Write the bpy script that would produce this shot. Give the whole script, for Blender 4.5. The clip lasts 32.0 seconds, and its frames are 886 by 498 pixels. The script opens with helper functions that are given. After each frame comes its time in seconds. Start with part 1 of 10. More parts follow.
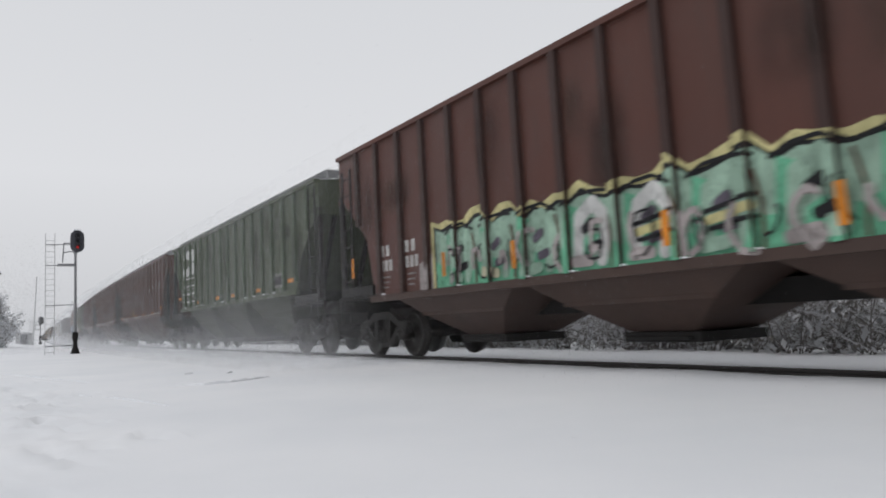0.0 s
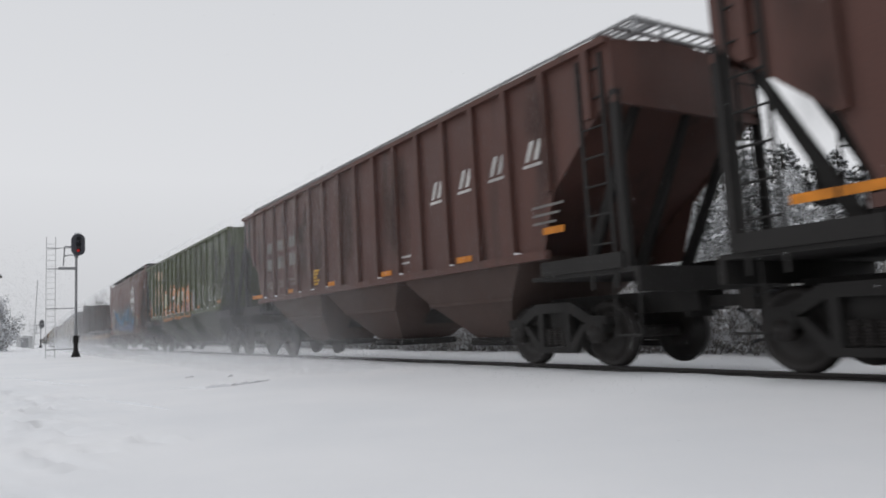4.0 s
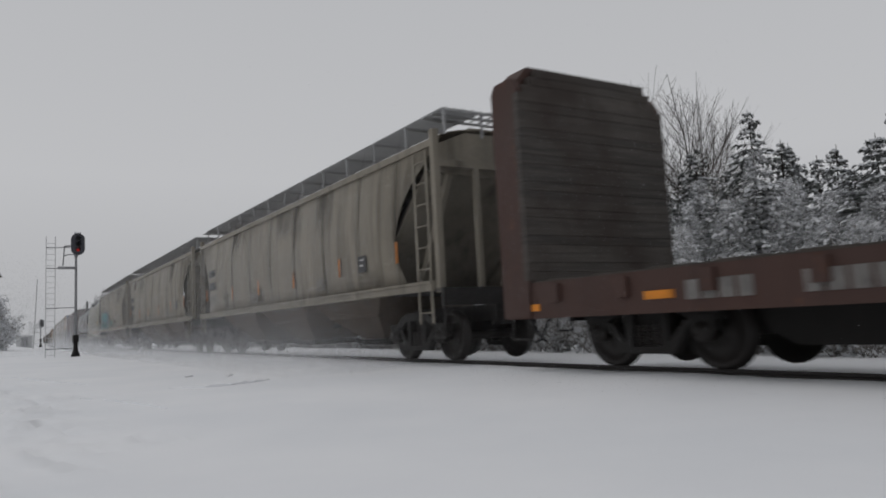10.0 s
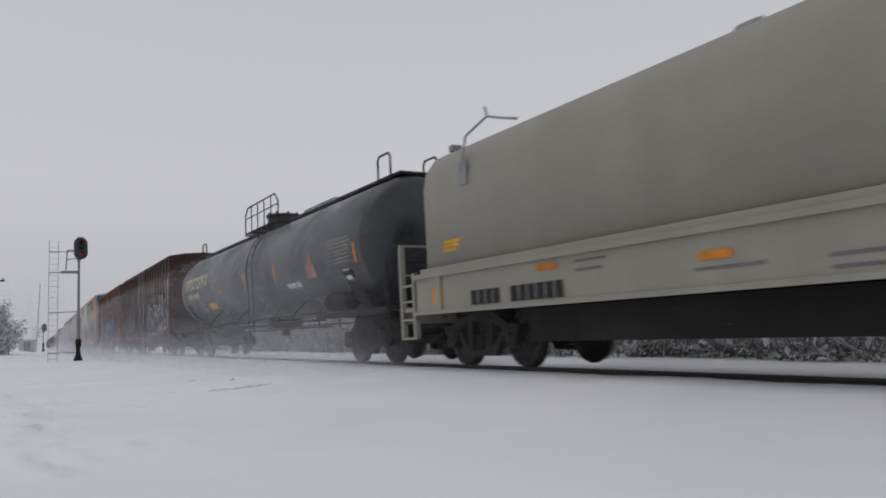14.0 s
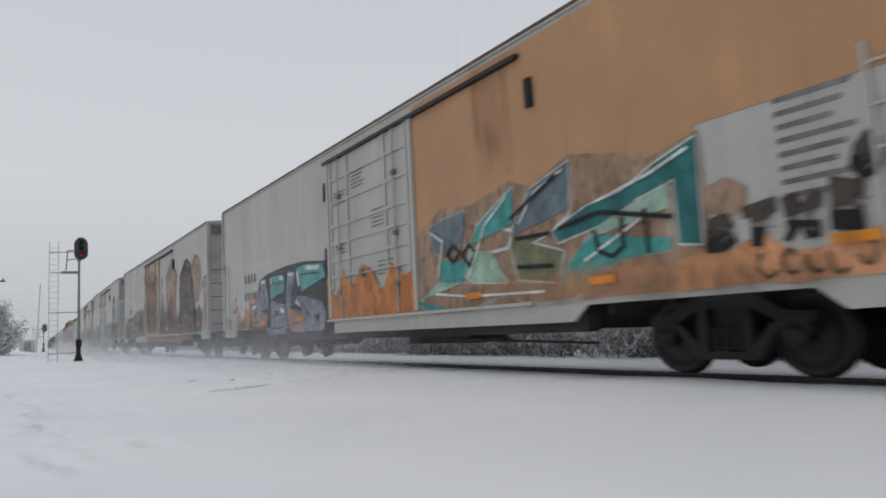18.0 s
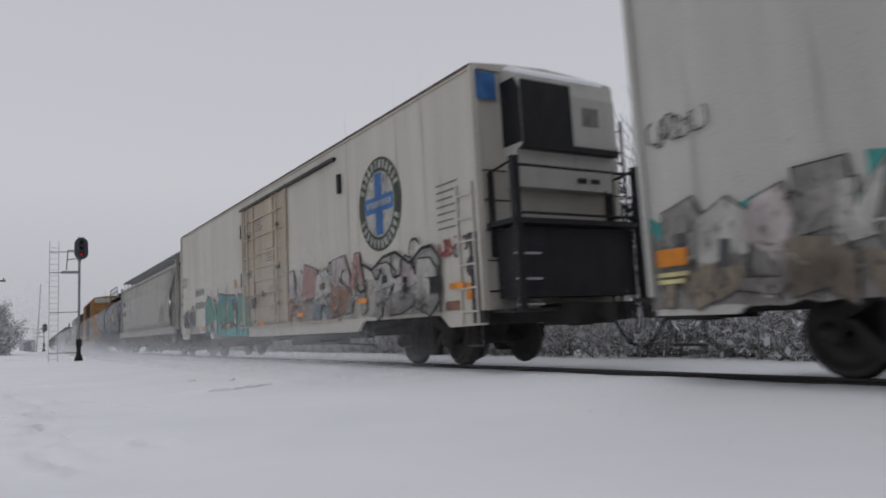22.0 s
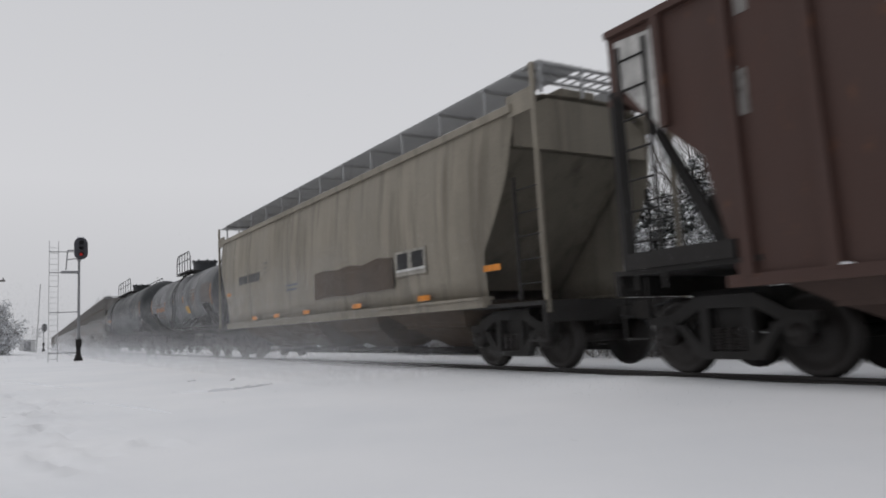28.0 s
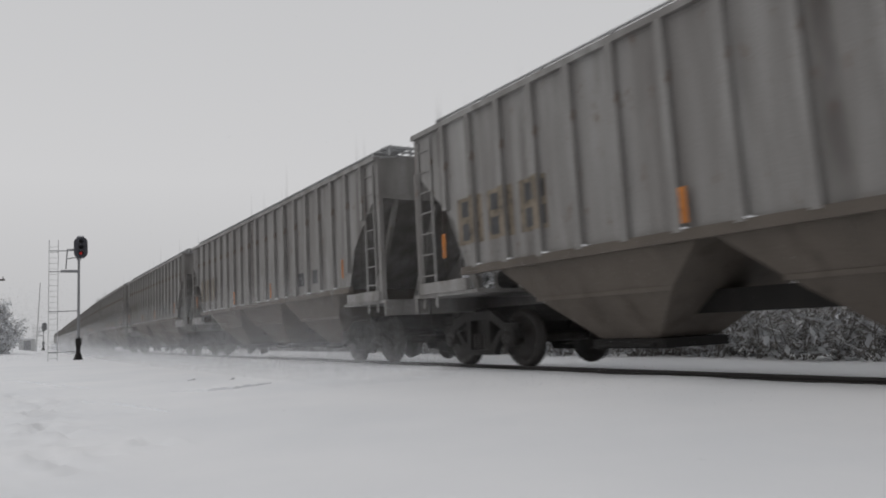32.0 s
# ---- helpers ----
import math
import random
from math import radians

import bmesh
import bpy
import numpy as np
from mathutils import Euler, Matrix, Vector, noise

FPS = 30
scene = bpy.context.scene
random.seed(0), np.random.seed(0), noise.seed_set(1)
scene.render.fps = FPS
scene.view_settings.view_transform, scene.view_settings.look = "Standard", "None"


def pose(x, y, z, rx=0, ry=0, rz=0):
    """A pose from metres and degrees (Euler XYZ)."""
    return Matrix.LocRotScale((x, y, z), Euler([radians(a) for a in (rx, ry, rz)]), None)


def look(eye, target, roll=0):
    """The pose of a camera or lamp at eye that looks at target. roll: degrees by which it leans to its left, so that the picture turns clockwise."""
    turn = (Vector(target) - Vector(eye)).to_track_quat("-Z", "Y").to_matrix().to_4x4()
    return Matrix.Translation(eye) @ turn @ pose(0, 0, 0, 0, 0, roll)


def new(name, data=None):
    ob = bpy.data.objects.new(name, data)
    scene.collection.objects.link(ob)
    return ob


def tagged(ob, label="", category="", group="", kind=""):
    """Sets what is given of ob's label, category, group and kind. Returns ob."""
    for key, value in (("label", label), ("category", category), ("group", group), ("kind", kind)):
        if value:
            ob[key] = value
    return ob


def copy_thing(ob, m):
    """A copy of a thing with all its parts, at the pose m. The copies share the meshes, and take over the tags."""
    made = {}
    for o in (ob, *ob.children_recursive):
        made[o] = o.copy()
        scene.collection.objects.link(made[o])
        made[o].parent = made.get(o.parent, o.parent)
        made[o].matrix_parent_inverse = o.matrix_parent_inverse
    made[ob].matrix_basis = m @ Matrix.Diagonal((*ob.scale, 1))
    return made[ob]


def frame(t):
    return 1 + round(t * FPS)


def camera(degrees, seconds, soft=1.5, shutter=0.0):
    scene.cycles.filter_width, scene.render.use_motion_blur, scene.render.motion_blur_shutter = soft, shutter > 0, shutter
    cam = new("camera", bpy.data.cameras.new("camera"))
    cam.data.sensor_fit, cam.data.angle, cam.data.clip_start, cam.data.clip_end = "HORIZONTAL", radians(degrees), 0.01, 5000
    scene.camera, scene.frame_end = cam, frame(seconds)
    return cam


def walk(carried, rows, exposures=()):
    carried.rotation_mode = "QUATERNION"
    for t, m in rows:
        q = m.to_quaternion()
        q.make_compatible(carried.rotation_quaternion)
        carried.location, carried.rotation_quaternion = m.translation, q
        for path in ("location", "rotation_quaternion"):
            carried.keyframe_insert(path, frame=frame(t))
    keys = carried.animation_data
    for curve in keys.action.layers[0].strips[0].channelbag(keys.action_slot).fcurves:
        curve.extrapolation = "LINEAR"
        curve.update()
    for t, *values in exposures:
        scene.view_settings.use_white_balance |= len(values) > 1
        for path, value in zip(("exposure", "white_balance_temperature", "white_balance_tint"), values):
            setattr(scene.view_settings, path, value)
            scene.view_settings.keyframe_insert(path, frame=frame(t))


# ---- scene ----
# World: X along the track in the train's way, Y across it away from the camera, Z up from the rail top, metres.
TRACK_Y = 8.22
CURVE_FROM, CURVE_TO, CURVE_TURN = 25.0, 80.0, 0.043


def bend(x):
    """How far the track swings away from its near, straight part at x, and its slope there: a gentle curve, then straight on."""
    d = max(0.0, -x - CURVE_FROM)
    run = CURVE_TO - CURVE_FROM
    if d < run:
        return CURVE_TURN * d * d / (2 * run), CURVE_TURN * d / run
    return CURVE_TURN * (d - run / 2), CURVE_TURN


cam = camera(62.25, 32.0, soft=1.8, shutter=0.42)
# the phone reads its picture out line by line from the top, in about 8 ms
scene.cycles.rolling_shutter_type, scene.cycles.rolling_shutter_duration = "TOP", 0.43
BASE = Matrix(((0.51865, 0.11038, 0.84783, 0.0), (0.85376, -0.01381, -0.52048, 0.0), (-0.04575, 0.99379, -0.10140, 0.0), (0, 0, 0, 1)))


def aim(dx, dy):
    """The camera on its stand, turned by a small amount: milliradians to the left and up."""
    return Matrix.Translation((0, 0, 0.69)) @ BASE @ Euler((dy * 0.001, dx * 0.001, 0)).to_matrix().to_4x4()


SWAY = [(0, -.6, -3.9), (.5, -.6, -3.9), (1, -.6, -2.5), (1.5, -.6, -3.0), (2, -.3, -3.1), (2.5, 0, -1.5), (3, 0, 0), (3.5, .3, .6), (5.5, 0, 1.1),
        (6, 0, 0), (6.5, 0, -.2), (7, 0, 0), (7.5, 0, 0), (8, 1.5, -.5), (8.5, 0, 0), (9, 0, 0), (9.5, 0, 0), (10, 0, 0), (10.5, .6, 1.5), (11, .3, 1.2),
        (11.5, .8, 3.5), (12, 2.5, 5.9), (12.5, 3.1, 6.9), (13, 2.8, 5.0), (13.5, 3.1, 6.2), (14, 3.1, 5.8), (15, 2.8, 4.6), (15.5, 3.1, 5.6), (17.5, 4, 7.2),
        (18, 3.4, 6.3), (18.5, 3.1, 5.4), (19, 3.1, 5.4), (20, 3.4, 6.0), (21, 3.7, 5.0), (22, 3.7, 6.0), (23, 3.1, 4.6), (23.5, 3.7, 5.9), (24, 3.3, 5.8),
        (25, 3.1, 4.6), (25.5, 3.1, 5.4), (26, 3.6, 7.6), (26.5, 3.1, 5.8), (28.5, 3.4, 5.9), (29, 3.1, 4.6), (29.5, 3.4, 5.8), (30, 3.1, 4.6), (31, 3.1, 4.6), (32, 3.1, 4.6)]
walk(cam, [(t, aim(a, b)) for t, a, b in SWAY],
     exposures=[(0, .22, 6440, 11), (3.5, .22, 6440, 11), (6.5, .17, 6420, 10), (7, .08, 6480, 11), (7.5, -.2, 6500, 11), (8, -.36, 6500, 11), (8.8, -.43, 6500, 11), (9.5, -.38, 6500, 11), (10, -.3, 6480, 11),
                (10.6, -.08, 6450, 12), (11.5, -.03, 6420, 12), (13, -.04, 6330, 13), (14, -.16, 6350, 14), (15, -.08, 6380, 14), (18, .0, 6300, 11), (19, -.1, 6300, 12), (20, -.12, 6300, 12),
                (22, -.18, 6300, 14), (24, -.18, 6260, 15), (25, -.12, 6360, 14), (26, .1, 6520, 12), (29, -.05, 6430, 12), (30, -.1, 6400, 12), (32, -.05, 6600, 11)])

# ---- overcast daylight ----
world = bpy.data.worlds.new("world")
scene.world = world
world.use_nodes = True
wn, wl = world.node_tree.nodes, world.node_tree.links
wn.clear()
sky = wn.new("ShaderNodeTexSky")
sky.sky_type, sky.sun_disc, sky.sun_elevation, sky.sun_rotation = "NISHITA", False, radians(32), radians(200)
sky.air_density, sky.dust_density = 1.0, 5.0
grey = wn.new("ShaderNodeHueSaturation")
grey.inputs["Saturation"].default_value, grey.inputs["Value"].default_value = 0.12, 0.06
wl.new(sky.outputs[0], grey.inputs["Color"])
tex = wn.new("ShaderNodeTexCoord")
sep = wn.new("ShaderNodeSeparateXYZ")
ramp = wn.new("ShaderNodeValToRGB")
wl.new(tex.outputs["Generated"], sep.inputs[0])
wl.new(sep.outputs["Z"], ramp.inputs[0])
ramp.color_ramp.elements[0].position, ramp.color_ramp.elements[0].color = 0.0, (0.545, 0.555, 0.572, 1)
ramp.color_ramp.elements[1].position, ramp.color_ramp.elements[1].color = 0.75, (0.56, 0.575, 0.595, 1)
lift = ramp.color_ramp.elements.new(0.2)
lift.color = (0.665, 0.675, 0.69, 1)
cloud = wn.new("ShaderNodeMix")
cloud.data_type = "RGBA"
cloud.inputs["Factor"].default_value = 0.9
wl.new(grey.outputs[0], cloud.inputs[6])
wl.new(ramp.outputs[0], cloud.inputs[7])
back = wn.new("ShaderNodeBackground")
back.inputs["Strength"].default_value = 1.0
wl.new(cloud.outputs[2], back.inputs["Color"])
wout = wn.new("ShaderNodeOutputWorld")
wl.new(back.outputs[0], wout.inputs[0])
sun = new("sun", bpy.data.lights.new("sun", "SUN"))
sun.data.energy, sun.data.angle, sun.data.color = 0.35, radians(40), (1.0, 0.97, 0.93)
sun.matrix_world = look((0, 0, 60), (14, 10, 20))


# ---- materials ----
def base_mat(name):
    m = bpy.data.materials.new(name)
    m.use_nodes = True
    n, l = m.node_tree.nodes, m.node_tree.links
    return m, n, l, n["Principled BSDF"]


def noise_node(n, l, scale, detail=4.0, stretch=(1, 1, 1), rough=0.55):
    tc, mp, tx = n.new("ShaderNodeTexCoord"), n.new("ShaderNodeMapping"), n.new("ShaderNodeTexNoise")
    mp.inputs["Scale"].default_value = stretch
    tx.inputs["Scale"].default_value, tx.inputs["Detail"].default_value, tx.inputs["Roughness"].default_value = scale, detail, rough
    l.new(tc.outputs["Object"], mp.inputs[0])
    l.new(mp.outputs[0], tx.inputs["Vector"])
    return tx


def ramp_node(n, l, src, lo, hi):
    r = n.new("ShaderNodeMapRange")
    r.inputs["From Min"].default_value, r.inputs["From Max"].default_value = lo, hi
    l.new(src, r.inputs["Value"])
    return r.outputs[0]


def mix_node(n, l, fac, a, b):
    m = n.new("ShaderNodeMix")
    m.data_type = "RGBA"
    if fac is not None:
        l.new(fac, m.inputs["Factor"])
    for slot, v in ((6, a), (7, b)):
        if isinstance(v, tuple):
            m.inputs[slot].default_value = (*v, 1)
        else:
            l.new(v, m.inputs[slot])
    return m.outputs[2]


def scaled(c, k):
    return tuple(min(1, v * k) for v in c)


def paint(name, color, dirt=(0.07, 0.06, 0.05), streak=0.5, rough=0.5, rust=None, rust_amount=0.62, metal=0.0, bump=0.25, fade=0.18, spec=0.3):
    """Weathered car paint: blotchy fading, dirt running down in streaks, rust spots, fine grain."""
    m, n, l, p = base_mat(name)
    blot = ramp_node(n, l, noise_node(n, l, 0.7, 3).outputs[0], 0.3, 0.75)
    col = mix_node(n, l, blot, scaled(color, 1 - fade), scaled(color, 1 + fade))
    # broad upright bands of grime and washed-out paint, then narrow runs
    bands = ramp_node(n, l, noise_node(n, l, 1.25, 4, (1, 1, 0.13), 0.6).outputs[0], 0.36, 0.66)
    col = mix_node(n, l, bands, mix_node(n, l, None, scaled(color, 1 - 0.35 * streak), scaled(dirt, 1.5)) if streak > 0.6 else scaled(color, 1 - 0.42 * streak), col)
    runs = noise_node(n, l, 2.6, 5, (1, 1, 0.09))
    col = mix_node(n, l, ramp_node(n, l, runs.outputs[0], 0.78 - 0.42 * streak, 0.86), col, dirt)
    if rust:
        spots = noise_node(n, l, 5.5, 6, (1, 1, 0.45), 0.7)
        col = mix_node(n, l, ramp_node(n, l, spots.outputs[0], rust_amount, rust_amount + 0.1), col, rust)
    grain = noise_node(n, l, 38, 3)
    col = mix_node(n, l, ramp_node(n, l, grain.outputs[0], 0.2, 0.9), col, mix_node(n, l, None, col, dirt))
    l.new(col, p.inputs["Base Color"])
    p.inputs["Roughness"].default_value, p.inputs["Metallic"].default_value = rough, metal
    p.inputs["Specular IOR Level"].default_value = spec
    rr = n.new("ShaderNodeMapRange")
    rr.inputs["To Min"].default_value, rr.inputs["To Max"].default_value = rough - 0.1, rough + 0.2
    l.new(blot, rr.inputs["Value"])
    l.new(rr.outputs[0], p.inputs["Roughness"])
    b = n.new("ShaderNodeBump")
    b.inputs["Strength"].default_value, b.inputs["Distance"].default_value = bump, 0.01
    l.new(noise_node(n, l, 3.2, 6, (1, 1, 0.5)).outputs[0], b.inputs["Height"])
    l.new(b.outputs[0], p.inputs["Normal"])
    return m


def spray(name, color, worn=0.35):
    """Sprayed or stencilled paint, faded, streaked and worn through to what lies under it."""
    m, n, l, p = base_mat(name)
    wear = ramp_node(n, l, noise_node(n, l, 3.0, 5, (1, 1, 0.6)).outputs[0], 0.36, 0.68)
    col = mix_node(n, l, wear, scaled(color, 1.22), scaled(color, 0.66))
    fine = ramp_node(n, l, noise_node(n, l, 14.0, 4, (1, 1, 0.5), 0.65).outputs[0], 0.5, 0.75)
    col = mix_node(n, l, fine, col, scaled(color, 0.58))
    runs = noise_node(n, l, 4.5, 4, (1, 1, 0.12))
    col = mix_node(n, l, ramp_node(n, l, runs.outputs[0], 0.56, 0.78), col, scaled(color, 0.55))
    l.new(col, p.inputs["Base Color"])
    p.inputs["Roughness"].default_value, p.inputs["Specular IOR Level"].default_value = 0.6, 0.25
    hole = n.new("ShaderNodeMapRange")
    hole.inputs["From Min"].default_value, hole.inputs["From Max"].default_value = 0.54, 0.70
    hole.inputs["To Min"].default_value, hole.inputs["To Max"].default_value = 1.0, 1.0 - worn
    l.new(noise_node(n, l, 7.0, 6, (1, 1, 0.5), 0.7).outputs[0], hole.inputs["Value"])
    l.new(hole.outputs[0], p.inputs["Alpha"])
    return m


def stain_mat(name, color, strong):
    """Soot, rust or spray mist that thins out softly towards its edges."""
    m, n, l, p = base_mat(name)
    tc, sep = n.new("ShaderNodeTexCoord"), n.new("ShaderNodeSeparateXYZ")
    l.new(tc.outputs["Generated"], sep.inputs[0])
    edge = []
    for axis in ("X", "Z"):
        r = n.new("ShaderNodeMapRange")
        r.interpolation_type = "SMOOTHSTEP"
        r.inputs["From Min"].default_value, r.inputs["From Max"].default_value = 0.5, 0.12
        d = n.new("ShaderNodeMath")
        d.operation = "SUBTRACT"
        d.inputs[1].default_value = 0.5
        a = n.new("ShaderNodeMath")
        a.operation = "ABSOLUTE"
        l.new(sep.outputs[axis], d.inputs[0])
        l.new(d.outputs[0], a.inputs[0])
        l.new(a.outputs[0], r.inputs["Value"])
        edge.append(r.outputs[0])
    both, cloudy = n.new("ShaderNodeMath"), n.new("ShaderNodeMath")
    both.operation = cloudy.operation = "MULTIPLY"
    l.new(edge[0], both.inputs[0])
    l.new(edge[1], both.inputs[1])
    patch = n.new("ShaderNodeMapRange")
    patch.inputs["From Min"].default_value, patch.inputs["From Max"].default_value = 0.32, 0.66
    patch.inputs["To Min"].default_value, patch.inputs["To Max"].default_value = 0.15 * strong, strong
    l.new(noise_node(n, l, 2.2, 5, (1, 1, 0.35), 0.6).outputs[0], patch.inputs["Value"])
    l.new(both.outputs[0], cloudy.inputs[0])
    l.new(patch.outputs[0], cloudy.inputs[1])
    l.new(cloudy.outputs[0], p.inputs["Alpha"])
    p.inputs["Base Color"].default_value = (*color, 1)
    p.inputs["Roughness"].default_value, p.inputs["Specular IOR Level"].default_value = 0.8, 0.1
    return m


def snow_mat():
    m, n, l, p = base_mat("snow")
    soft = ramp_node(n, l, noise_node(n, l, 0.35, 4).outputs[0], 0.3, 0.7)
    l.new(mix_node(n, l, soft, (0.80, 0.815, 0.84), (0.88, 0.885, 0.90)), p.inputs["Base Color"])
    p.inputs["Roughness"].default_value, p.inputs["Specular IOR Level"].default_value = 0.75, 0.2
    b = n.new("ShaderNodeBump")
    b.inputs["Strength"].default_value, b.inputs["Distance"].default_value = 0.12, 0.03
    l.new(noise_node(n, l, 1.1, 4, (0.6, 1, 1)).outputs[0], b.inputs["Height"])
    l.new(b.outputs[0], p.inputs["Normal"])
    return m


def leaf_mat(name, a, b, c):
    m, n, l, p = base_mat(name)
    geo = n.new("ShaderNodeNewGeometry")
    col = mix_node(n, l, geo.outputs["Random Per Island"], a, b)
    l.new(mix_node(n, l, ramp_node(n, l, noise_node(n, l, 0.9, 3).outputs[0], 0.35, 0.7), col, c), p.inputs["Base Color"])
    p.inputs["Roughness"].default_value, p.inputs["Specular IOR Level"].default_value = 0.8, 0.15
    return m


def flake_mat():
    """Loose snow: white, and open enough to see through in part."""
    m, n, l, p = base_mat("loose snow")
    p.inputs["Base Color"].default_value, p.inputs["Roughness"].default_value = (0.93, 0.94, 0.96, 1), 0.9
    p.inputs["Specular IOR Level"].default_value, p.inputs["Alpha"].default_value = 0.0, 0.24
    return m


def plank_mat():
    m, n, l, p = base_mat("weathered bulkhead boards")
    info = n.new("ShaderNodeObjectInfo")
    col = mix_node(n, l, info.outputs["Random"], (0.038, 0.034, 0.031), (0.070, 0.061, 0.054))
    grain = noise_node(n, l, 3.0, 6, (1, 0.25, 6), 0.65)
    col = mix_node(n, l, ramp_node(n, l, grain.outputs[0], 0.46, 0.80), col, (0.105, 0.092, 0.080))
    wet = noise_node(n, l, 0.9, 3)
    col = mix_node(n, l, ramp_node(n, l, wet.outputs[0], 0.48, 0.70), col, (0.040, 0.030, 0.025))
    l.new(col, p.inputs["Base Color"])
    p.inputs["Roughness"].default_value = 0.85
    b = n.new("ShaderNodeBump")
    b.inputs["Strength"].default_value, b.inputs["Distance"].default_value = 0.4, 0.01
    l.new(grain.outputs[0], b.inputs["Height"])
    l.new(b.outputs[0], p.inputs["Normal"])
    return m


